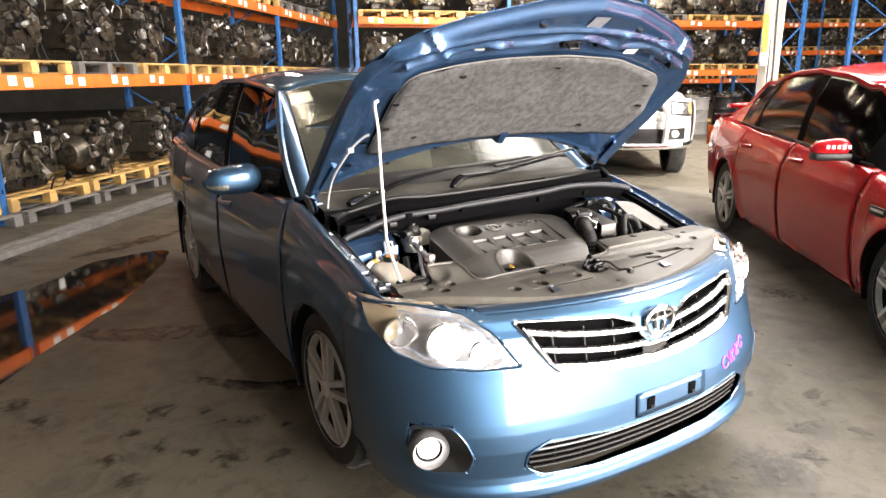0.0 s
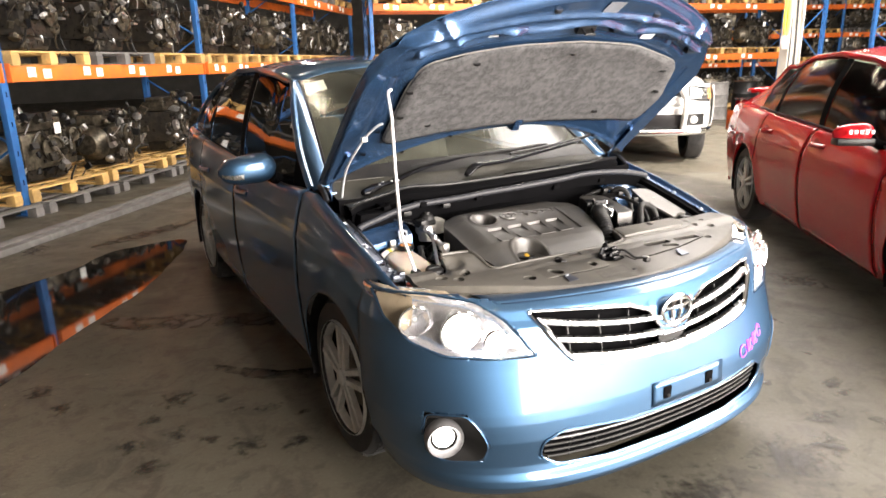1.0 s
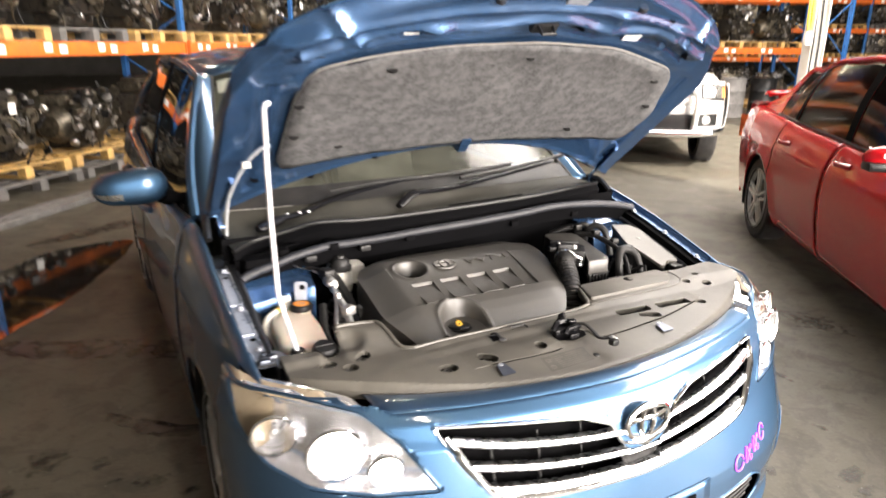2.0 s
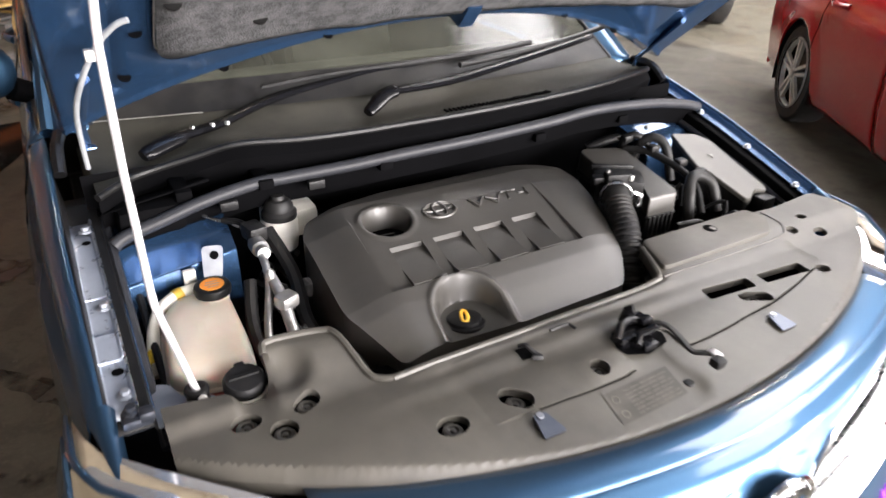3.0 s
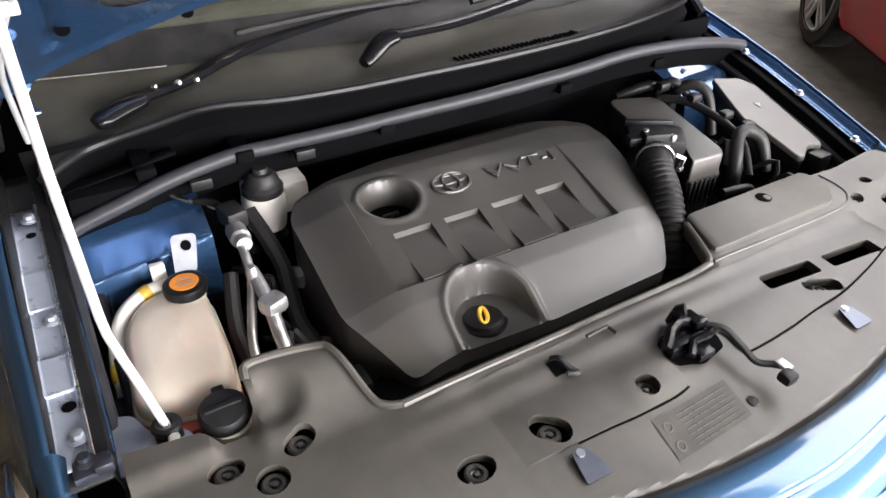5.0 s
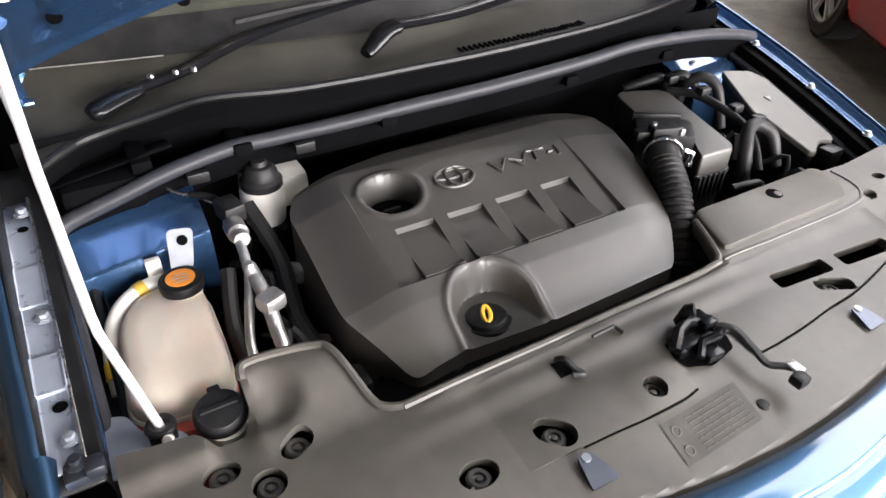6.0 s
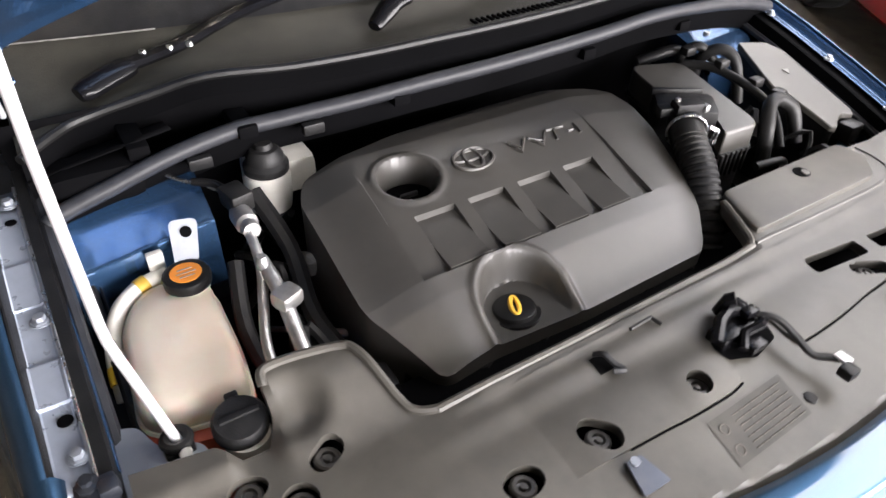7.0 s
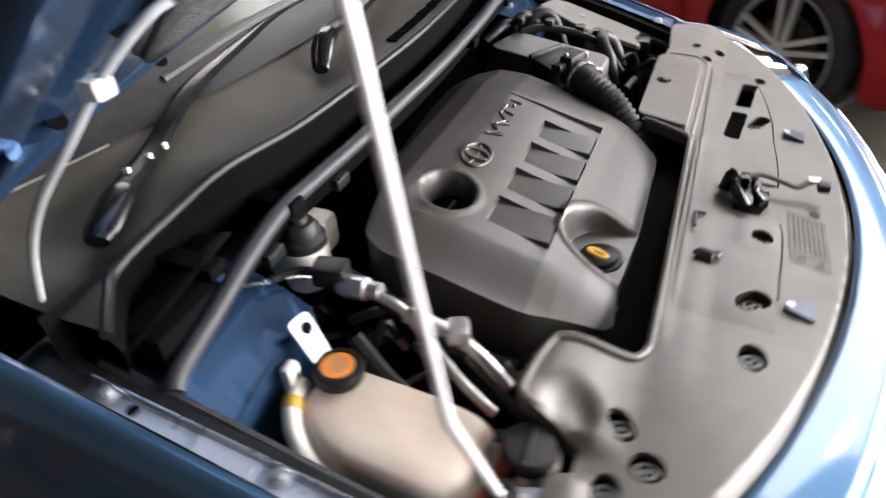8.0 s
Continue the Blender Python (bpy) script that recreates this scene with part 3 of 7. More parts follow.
def grille():
    # near-black sheet paints the dark depth behind the bars
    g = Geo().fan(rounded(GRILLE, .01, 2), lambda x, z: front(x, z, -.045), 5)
    back = g.ob("upper_grille", TRIM_SHADE, car, "upper grille with chrome bars")
    g = Geo()
    for sx in (-1, 1):
        for (za, zb), xa in (((.712, .668), .47), ((.660, .618), .45), ((.606, .575), .41)):
            b = Geo()
            pts = []
            for t in lin(0, 1, 14):
                x = sx * (xa + (.05 - xa) * t)
                pts.append(front(x, za + (zb - za) * t - .006 * math.sin(t * 3.14), -.006))
            b.tube(pts, .0140, 8, squash=.75)
            b.ob("bar", SATIN, back)
        for x in (.16, .27, .38):
            Geo().tube([front(sx * x, .70, -.03), front(sx * x, .59, -.03)], .004, 6).ob("divider", BLACK, back)
    rim_tube(rounded(GRILLE, .012, 3), .0062, "surround", CHROME, .002, parent=back, squash=.8)
    # broad chrome flank and foot of the surround
    for sx in (-1, 1):
        pts = [(sx * .485, .725), (sx * .44, .655), (sx * .385, .595), (sx * .25, .572), (0, .560)]
        Geo().tube([front(p.x, p.y, .006) for p in spline([(*p, 0) for p in pts], 6)], .010, 8, squash=.7).ob("chrome_edge", CHROME, back)
    Geo().fan([(-.06, .624), (.06, .624), (.054, .564), (-.054, .564)], lambda x, z: front(x, z, -.012), 3).ob("centre_piece", BLACK, back)
    for z in (.616, .575):
        Geo().tube([front(x, z - .004, -.005) for x in lin(-.052, .052, 6)], .0105, 8, squash=.7).ob("bar", SATIN, back)
    # oval badge, as a plain shape
    b = Geo()
    y = front(0, .69)[1] - .012
    oval = lambda rx, rz, dz=0: [(rx * math.cos(a), y, .688 + dz + rz * math.sin(a)) for a in lin(0, 2 * math.pi, 40)[:-1]]
    b.tube(oval(.064, .045), .0072, 8, closed=True)
    b.tube(oval(.058, .014, .020), .0056, 6, closed=True)
    b.tube(oval(.020, .042), .0056, 6, closed=True)
    badge = b.ob("badge", CHROME, car, "plain oval chrome badge")
    Geo().fan([(p[0], p[2]) for p in oval(.066, .044)], lambda x, z: (x, y + .008, z), 3).ob("badge_plate", DUSTY, badge)
    # shield of paint behind the badge
    Geo().fan(rounded([(-.11, .728), (.11, .728), (.085, .66), (.05, .622), (-.05, .622), (-.085, .66)], .03), lambda x, z: (x, front(x, z)[1] - .004 + .1 * x * x, z), 4).ob("nose_shield", BLUE, car)
    # lower backing sheet, its near-black standing for shade in the intake
    low = Geo().fan(rounded(LOWER, .02, 3), lambda x, z: front(x, z, -.05), 5).ob("lower_grille", TRIM_SHADE, car, "lower grille with grey bars")
    for z in (.272, .294, .316, .338, .358):
        w = .50 - .6 * max(0, .30 - z)
        Geo().tube([front(x, z + .012 * (x / .5) ** 2, -.016) for x in lin(-w, w, 24)], .0048, 6, squash=.8).ob("bar", GRILLE_BAR if z > .32 else DUSTY, low)
    for x in lin(-.4, .4, 8):
        Geo().tube([front(x, .262, -.03), front(x, .362, -.03)], .003, 5).ob("divider", BLACK, low)
    rim_tube(rounded(LOWER, .02, 3), .0042, "surround", BLUE, .001, parent=low)
    # plate holder
    ph = Geo()
    ph.grid(lambda x, z: (x, front(x, z)[1] - .003, z), lin(-.11, .235, 12), lin(.375, .458, 4))
    plate = ph.ob("plate_holder", BLUE, car, "empty number plate holder", shell=.002, offset=1)
    for x in (-.047, .157):
        z = .415
        y = front(x, z)[1] - .0065
        h = Geo().box((x, y, z), (.034, .006, .042), .003)
        hole = h.ob("clip_hole", TRIM_SHADE, plate)
        Geo().box((x, y - .005, z - .012), (.014, .006, .012), .002).ob("clip", BLACK, hole)
    for i, (x, w, zz) in enumerate(((.372, .05, .446), (.420, .04, .456), (.462, .036, .470), (.500, .036, .486))):
        Geo().tube([front(x + w / 2 * math.cos(a) * .8, zz + .022 * math.sin(a * (2 if i in (1, 2) else 1)), .002) for a in lin(0.2, 6.1, 18)], .0032, 5).ob("marker_scrawl", PURPLE, car, "purple hand-drawn marker strokes")


grille()


def headlamp(sx):
    poly = HEADLAMP if sx < 0 else mirror_x(HEADLAMP)
    lamp = Geo().fan(rounded(poly, .012, 3), lambda x, z: front(x, z, -.075), 5).ob("headlight", REFLECTOR, car, "clear-lensed headlight with chrome reflectors")
    Geo().grid(lambda x, v: (lambda p: (p[0], p[1] + .09 * v * (x - .57) / .275, p[2] + .004 * v))(front(sx * x, .790)), lin(.69, .845, 12), lin(0, 1, 4)).ob("lamp_top", CORNER, lamp, shell=.001)
    # side walls of the housing
    pts = rounded(poly, .012, 3)
    k = len(pts)
    g = Geo().add([front(*p, .0) for p in pts] + [front(*p, -.075) for p in pts], [(j, (j + 1) % k, k + (j + 1) % k, k + j) for j in range(k)])
    g.ob("housing", REFLECTOR, lamp)
    for cx, cz, r in ((.795, .722, .048), (.690, .700, .062), (.60, .665, .038)):
        x, y, z = front(sx * cx, cz, -.055)
        face = look((x, y, z), (x + sx * .25, y - 1, z - .02)) @ Matrix.Rotation(math.pi, 4, "X")
        bowl = Geo().lathe([(r, .045), (r * .95, .04), (r * .8, .02), (r * .5, .006), (r * .2, .0)], face, 24, cap=False).ob("reflector", REFLECTOR, lamp)
        # main bulbs glow to stand in for daylight glare in the reflectors
        k = 1.0 if cx == .795 else 1.9
        Geo().lathe([(.012 * k, .0), (.014 * k, .02), (.010 * k, .034), (.002, .038)], face, 14).ob("bulb", SATIN if cx == .795 else LAMP_GLOW, bowl)
        Geo().tube([face @ Vector((r * math.cos(a), r * math.sin(a), .046)) for a in lin(0, 6.283, 24)[:-1]], .004, 6, closed=True).ob("ring", CHROME, bowl)
    Geo().fan([(sx * x, z) for x, z in ((.855, .780), (.79, .785), (.80, .755), (.815, .71), (.84, .68), (.862, .72))], lambda x, z: front(x, z, -.004), 3).ob("side_marker", CORNER, lamp, "dull side marker in the lamp corner")
    lens = Geo().fan(pts, lambda x, z: front(x, z, .003), 7).ob("lens", CLEAR, lamp, "clear plastic lens")
    lens.visible_shadow = False
    rim_tube(pts, .002, "gasket", TRIM_SHADE, .003, parent=lamp)
    rim_tube(pts, .0052, "lamp_lip", BLUE, -.001, parent=lamp)
    # fog lamp
    fp = FOG if sx < 0 else mirror_x(FOG)
    fp = rounded(fp, .02, 4)
    k = len(fp)
    cx, cz = sx * .765, .366
    bez = Geo()
    for (s0, o0), (s1, o1) in (((1.0, .002), (.93, .004)), ((.93, .004), (.62, -.05))):
        def ring(s, o):
            return [front(cx + (x - cx) * s, cz + (z - cz) * s, o) for x, z in fp]
        bez.add(ring(s0, o0) + ring(s1, o1), [(j, (j + 1) % k, k + (j + 1) % k, k + j) for j in range(k)])
    bezel = bez.ob("fog_lamp", DUSTY, car, "round fog lamp in a dark bezel with a blue rim")
    rim_tube([(cx + (x - cx) * .97, cz + (z - cz) * .97) for x, z in fp], .0042, "bezel_ring", BLUE, .002, squash=.6, parent=bezel)
    x, y, z = front(cx, cz, -.045)
    face = look((x, y, z), (x + sx * .35, y - 1, z)) @ Matrix.Rotation(math.pi, 4, "X")
    Geo().lathe([(.060, .0), (.062, .03), (.054, .044), (.047, .034), (.042, .02)], face, 28, cap=False).ob("ring", GRILLE_BAR, bezel, "grey cylinder round the fog lamp")
    Geo().lathe([(.034, .012), (.034, .016), (.024, .024), (.01, .028)], face, 24).ob("lens", LAMP_GLOW, bezel, "glaring white lens")
    Geo().fan(fp, lambda x, z: front(x, z, -.056), 3).ob("back", BLACK, bezel)


headlamp(-1)
headlamp(1)

# fenders, doors and quarters: width of the flank by height, and its crest
crest = table([(.44, .787), (.51, .795), (.55, .803), (.62, .827), (.75, .868), (.9, .912), (1.05, .95), (1.2, .985), (1.35, .985), (1.6, .965), (2.4, .985), (3.3, 1.01), (3.6, 1.025), (4.3, 1.03), (4.5, 1.0)])
rail = table([(.55, .80), (.62, .825), (.75, .868), (.9, .912), (1.05, .95), (1.2, .985)])
crest_x = table([(.55, .80), (.9, .805), (1.2, .80), (1.5, .815), (2.4, .82), (3.5, .80), (4.2, .74), (4.5, .66)])
plan = table([(.55, .975), (.75, .99), (.95, 1.0), (3.2, 1.0), (3.8, .985), (4.2, .94), (4.4, .88), (4.5, .8)])
low_x = table([(0, .80), (.06, .84), (.12, .858), (.35, .878), (.5, .886), (.62, .885), (.75, .878), (.87, .862), (.95, .842), (1, 0)])


def flank(y, z):
    """Half width of the body side."""
    top = crest(y)
    t = max(0, min(1, (z - .17) / (top - .17)))
    body = low_x(min(t, .95)) * plan(y)
    if t > .95:
        k = (t - .95) / .05
        body += (crest_x(y) - body) * (1 - math.sqrt(max(0, 1 - k * k)))
    # crease along the doors
    return body + .004 * math.exp(-((z - .80) / .02) ** 2)


ARCHES = ((.934, .312, .338), (3.53, .312, .338))


def flank_low(y):
    z = .19
    for yc, zc, r in ARCHES:
        if abs(y - yc) < r:
            z = max(z, zc + math.sqrt(r * r - (y - yc) ** 2))
    return z


def side_panel(name, ya, yb, sx, label="", za=None, zb=None, mat=BLUE):
    ys = set(lin(ya, yb, 26))
    for yc, zc, r in ARCHES:
        ys |= {yc + r * math.cos(a) for a in lin(0, math.pi, 40) if ya < yc + r * math.cos(a) < yb}
    vs = [1 - (1 - v) ** 1.6 for v in lin(0, 1, 30)]

    def point(y, v):
        a, b = max(flank_low(y), za(y) if za else 0), zb(y) if zb else crest(y)
        z = a + (b - a) * v
        return (sx * flank(y, z), y, z)

    return Geo().grid(point, sorted(ys), vs).ob(name, mat, car, label, sharp=45, shell=.003, offset=-1 if sx < 0 else -1)


for sx in (-1, 1):
    side_panel("front_fender", .60, 1.29, sx, "metallic blue front fender")
    def tip(y, v):
        """Fender nose running out above the headlight."""
        c, k = crest(y), (y - .44) / .17
        low = .770 + .030 * k
        if v < .75:
            w = 1 - (1 - v / .75) ** 1.6
            return (sx * (flank(.61, .80 + (crest(.61) - .80) * w) - .034 * (1 - k) * (1 - w) - .004 * (1 - k)), y, low + (c - low) * w)
        w = (v - .75) / .25
        return (sx * (.801 - .014 * w), y, c - .02 * w * w)
    Geo().grid(tip, lin(.44, .605, 12), lin(0, 1, 28)).ob("fender_nose", BLUE, car, sharp=60)
    d1 = side_panel("front_door", 1.295, 2.40, sx)
    d2 = side_panel("rear_door", 2.405, 3.36, sx)
    side_panel("rear_quarter", 3.365, 4.45, sx)
    for d, y in ((d1, 2.22), (d2, 3.18)):
        h = [(sx * (flank(yy, .845) + .028 * math.sin(t * math.pi)), yy, .845) for t, yy in zip(lin(0, 1, 10), lin(y - .11, y + .11, 10))]
        Geo().tube(h, .013, 8, squash=1.2).ob("handle", BLUE, d)
    for y in (1.2925, 2.4025, 3.3625):
        Geo().tube([(sx * (flank(y, z) - .0008), y, z) for z in lin(flank_low(y) + .01, crest(y) - .012, 24)], .0032, 6).ob("door_gap", TRIM_SHADE, car)
    # dark door frames behind the gaps
    Geo().grid(lambda y, v: (sx * (flank(y, .20 + (crest(y) - .235) * v) - .016), y, .20 + (crest(y) - .235) * v), lin(1.30, 3.15, 30), lin(0, 1, 14)).ob("door_frame", TRIM_SHADE, car)
    # wheel wells and sill
    for yc, zc, r in ARCHES:
        Geo().grid(lambda a, v: (sx * (.86 - .30 * v), yc + (r + .004) * math.cos(a), zc + (r + .004) * math.sin(a)), lin(-.35, math.pi + .35, 28), lin(0, 1, 4)).ob("wheel_well", BLACK, car)
    Geo().grid(lambda y, v: (sx * (.80 - .25 * v), y, .19 - .02 * v), lin(1.25, 3.2, 8), lin(0, 1, 2)).ob("sill_underside", BLACK, car)


def wheel(parent_car, c, sx, r=.312, width=.205, spokes=10, rim=ALLOY, turn=0.0):
    """A wheel whose outer face looks along sx."""
    m = Matrix.Translation(c) @ Matrix.Rotation(turn, 4, "Z") @ Matrix.Rotation(sx * math.pi / 2, 4, "Y")
    rr = r * .70
    hub = Geo()
    w = width
    hub.lathe([(rr, -.02), (rr + .012, -.035), (r * .93, -.03), (r * .985, -.055), (r, -.085), (r, -w + .03), (r * .97, -w), (rr, -w), (rr, -.02)], m, 40, cap=False)
    tyre = hub.ob("wheel", TYRE, parent_car, "worn tyre on a silver alloy rim")
    g = Geo()
    for i in range(60):
        a = 2 * math.pi * i / 60
        q = m @ Matrix.Rotation(a, 4, "Z")
        g.box((r - .001, 0, -.115), (.006, .012, width * .62), 0, q)
    g.ob("tread", TYRE, tyre)
    rimg = Geo().lathe([(rr + .004, -.018), (rr + .008, -.03), (rr - .008, -.034), (rr - .016, -.06)], m, 40, cap=False)
    rimg.ob("rim", rim, tyre)
    # black barrel, and the backing disc below, paint shade behind the spokes
    Geo().lathe([(rr - .016, -.06), (rr - .02, -.19)], m, 40, cap=False).ob("barrel", BLACK, tyre)
    s = Geo()
    for i in range(spokes):
        q = m @ Matrix.Rotation(2 * math.pi * i / spokes, 4, "Z")
        a, b = (.017, .012) if spokes > 6 else (.03, .04)
        if spokes == 5:
            for d in (-.026, .026):
                s.add([(.02, d * .6 - .011, -.026), (.02, d * .6 + .011, -.026), (rr - .004, d * 1.3 + .010, -.028), (rr - .004, d * 1.3 - .010, -.028), (.02, d * .6 - .013, -.046), (.02, d * .6 + .013, -.046), (rr - .004, d * 1.3 + .013, -.050), (rr - .004, d * 1.3 - .013, -.050)],
                      [(0, 1, 2, 3), (4, 5, 1, 0), (1, 5, 6, 2), (4, 0, 3, 7)], q)
            continue
        s.add([(.03, -a, -.028), (.03, a, -.028), (rr - .004, b, -.03), (rr - .004, -b, -.03), (.03, -a, -.044), (.03, a, -.044), (rr - .004, b + .002, -.046), (rr - .004, -b - .002, -.046)],
              [(0, 1, 2, 3), (4, 5, 1, 0), (1, 5, 6, 2), (4, 0, 3, 7)], q)
    s.ob("spokes", rim, tyre)
    Geo().lathe([(.036, -.03), (.034, -.018), (.026, -.013), (.004, -.012)], m, 20).ob("hub_cap", rim, tyre)
    Geo().lathe([(.135, -.09), (.135, -.10), (.05, -.105)], m, 28).ob("brake_disc", CAST, tyre)
    Geo().lathe([(rr - .02, -.15), (.05, -.15)], m, 24).ob("inner_shade", TRIM_SHADE, tyre)
    return tyre


for sx in (-1, 1):
    wheel(car, (sx * .875, .934, .312), sx, spokes=5)
    wheel(car, (sx * .875, 3.53, .312), sx, spokes=5)

# greenhouse
roof_z = table([(1.9, 1.455), (2.05, 1.49), (2.4, 1.52), (2.9, 1.512), (3.3, 1.465), (3.5, 1.41)])
roof_w = table([(1.9, .635), (2.4, .655), (3.3, .63), (3.5, .60)])


def roof_point(y, u):
    x = roof_w(y) * u
    return (x, y + .06 * (u * u - .3) * (1 if y < 2.4 else -1) * abs(y - 2.6) / .7, roof_z(y) - .075 * abs(u) ** 3.2)


Geo().grid(roof_point, lin(1.93, 3.48, 16), lin(-1, 1, 24)).ob("roof", BLUE, car, shell=.004)


def screen_point(t, u):
    """Windscreen: t from its foot to the roof, u across."""
    foot = Vector((.765 * u, 1.14 + .17 * u * u, 1.025 - .03 * u * u))
    top = Vector(roof_point(1.935, u)) + Vector((0, -.006, -.004))
    p = foot.lerp(top, t)
    p.z += .035 * math.sin(t * math.pi) * (1 - .4 * u * u)
    return p


glass = Geo().grid(screen_point, lin(0, 1, 14), lin(-.93, .93, 26)).ob("windscreen", SCREEN, car, "green-tinted windscreen")
glass.visible_shadow = False
Geo().grid(lambda t, u: screen_point(t, u) + Vector((0, -.003, .004)), lin(.004, .095, 4), lin(-.93, .93, 26)).ob("dark_band", DUSTY, car, "black printed band along the foot of the windscreen")
Geo().tube([screen_point(.002, u) + Vector((0, -.004, .006)) for u in lin(-.93, -.66, 12)], .0014, 6).ob("glass_edge", PAD_RIM, car, "pale edge of the glass")
for sx in (-1, 1):
    Geo().tube([screen_point(t, sx * .935) + Vector((0, -.004, .002)) for t in lin(0, 1, 12)], .006, 6).ob("screen_trim", RUBBER, car)


def side_glass(y, v, sx):
    """From the belt up to the roof rail."""
    bx, bz = crest_x(y) - .012, crest(y) - .004
    yy = max(1.95, min(3.45, y))
    rail_x, rail_z = roof_w(yy) + .018, roof_z(yy) - .07
    top = max(bz + .002, min(rail_z, .985 + max(0, y - 1.30) * .735, 1.07 + max(0, 4.02 - y) * .68))
    z = bz + (top - bz) * v
    k = (z - bz) / (rail_z - bz)
    return Vector((sx * (bx + (rail_x - bx) * k + .02 * math.sin(min(1, k) * math.pi)), y, z))


for sx in (-1, 1):
    for a, b in ((1.50, 2.36), (2.44, 3.30), (3.34, 3.68)):
        w = Geo().grid(lambda y, v: side_glass(y, v, sx), lin(a, b, 14), lin(0, .95, 8)).ob("side_window", TINT, car, "dark side window")
        w.visible_shadow = False
    for a, b in ((2.355, 2.445), (3.295, 3.345)):
        Geo().grid(lambda y, v: side_glass(y, v, sx) + Vector((sx * .004, 0, 0)), lin(a, b, 2), lin(0, 1, 8)).ob("door_pillar", TRIM_SHADE, car)
    Geo().grid(lambda y, v: side_glass(y, v, sx) + Vector((sx * .003, 0, 0)), lin(1.28, 1.51, 4), lin(0, 1, 8)).ob("mirror_triangle", TRIM_SHADE, car)
    Geo().grid(lambda y, v: side_glass(y, v, sx) + Vector((sx * .003, 0, 0)), lin(3.675, 4.02, 6), lin(0, 1, 8)).ob("rear_pillar", BLUE, car)
    # broad pillar between windscreen and front door
    def pillar(t, v):
        a, b = screen_point(t, sx * .93), side_glass(1.285 + .665 * t, 1.0, sx)
        q = Vector(a).lerp(b, v)
        return q + Vector((sx * .5, -.5, .7)).normalized() * .022 * math.sin(v * math.pi)
    Geo().grid(pillar, lin(-.03, 1.0, 20), lin(0, 1, 8)).ob("windscreen_pillar", BLUE, car, shell=.004)
    Geo().tube([side_glass(y, 1.0, sx) + Vector((sx * .002, 0, .004)) for y in lin(1.30, 4.0, 44)], .016, 8).ob("roof_rail", BLUE, car)
    Geo().tube([side_glass(y, 0.0, sx) + Vector((sx * .012, 0, 0)) for y in lin(1.32, 3.7, 30)], .007, 6).ob("belt_trim", BLACK, car)
# rear end
Geo().grid(lambda t, u: Vector(roof_point(3.475, u)).lerp(Vector((.70 * u, 4.03 - .06 * u * u, 1.06)), t), lin(0, 1, 8), lin(-1, 1, 14)).ob("rear_window", TINT, car)
Geo().grid(lambda t, u: (u * (.74 - .1 * t * t), 4.02 + .46 * t - .04 * u * u, 1.06 - .02 * t - .05 * abs(u) ** 4), lin(0, 1, 8), lin(-1, 1, 14)).ob("boot_lid", BLUE, car, shell=.004)
Geo().grid(lambda t, u: (u * (.70 + .06 * math.sin(t * 3)), 4.47 + .06 * math.sin(t * 3.14) - .1 * abs(u) ** 3, 1.03 - .82 * t), lin(0, 1, 10), lin(-1, 1, 14)).ob("rear_bumper", BLUE, car, shell=.004)
Geo().box((0, 2.5, .22), (1.5, 3.6, .05), .02).ob("underbody", BLACK, car)


def mirror(sx, parent, paint, c, k=1.0):
    """Door mirror housing with its repeater."""
    m = Matrix.Translation(c)
    g = Geo()
    def shape(a, t):
        x = sx * (-.13 + .26 * t)
        e = (1 - abs(2 * min(1, max(0, .012 + .976 * t)) - 1) ** 3.6) ** .55
        ry, rz = .066 * e, (.060 + .018 * (1 - t)) * e
        ca, sa = math.cos(a), math.sin(a)
        ca, sa = math.copysign(abs(ca) ** .8, ca), math.copysign(abs(sa) ** .72, sa)
        return m @ Vector((x * k, k * (-ry * ca * (1.0 if ca > 0 else .45)) + .03 * t, k * (rz * sa + .010 * (1 - t) - .008 * t)))
    g.grid(shape, lin(0, 2 * math.pi, 24)[:-1], lin(0, 1, 18), close=True)
    h = g.ob("door_mirror", paint, parent, "body-coloured door mirror")
    if paint is BLUE:
        Geo().grid(lambda t, v: shape(-.10 - .36 * v, t) + Vector((0, -.003, 0)), lin(.62, .97, 10), lin(0, 1, 4)).ob("repeater", SATIN, h, "clear indicator strip")
    Geo().tube([m @ Vector((-sx * .10, .0, -.035)), m @ Vector((-sx * .17, .04, -.075)), m @ Vector((-sx * .24, .06, -.09))], [.03, .026, .03], 10).ob("foot", TRIM_SHADE, h)
    Geo().box(m @ Vector((sx * .0, .035, 0)), (.2 * k, .01, .1 * k), .004).ob("mirror_glass", CHROME, h)


mirror(-1, car, BLUE, (-.955, 1.66, 1.035), .93)
mirror(1, car, BLUE, (.955, 1.66, 1.035), .93)
# tail of the car
def tail_point(u, z):
    w = flank(4.44, min(z, crest(4.44) - .01))
    return (w * u, 4.445 + (.05 + .06 * math.exp(-((z - .50) / .16) ** 2)) * (1 - abs(u) ** 3), z)


tail = Geo().grid(tail_point, lin(-1, 1, 30), lin(.24, 1.035, 24)).ob("rear_bumper", BLUE, car, "metallic blue rear bumper and boot face", shell=.004)
for sx in (-1, 1):
    Geo().grid(lambda u, z: (lambda p: (p[0], p[1] + .006, p[2]))(tail_point(sx * u, z)), lin(.60, .98, 8), lin(.76, .95, 6)).ob("tail_light", TAIL_RED, tail, "red tail light")
Geo().grid(lambda u, z: (lambda p: (p[0], p[1] + .006, p[2]))(tail_point(u, z)), lin(-.35, .35, 6), lin(.70, .80, 3)).ob("plate_recess", BLACK, tail)
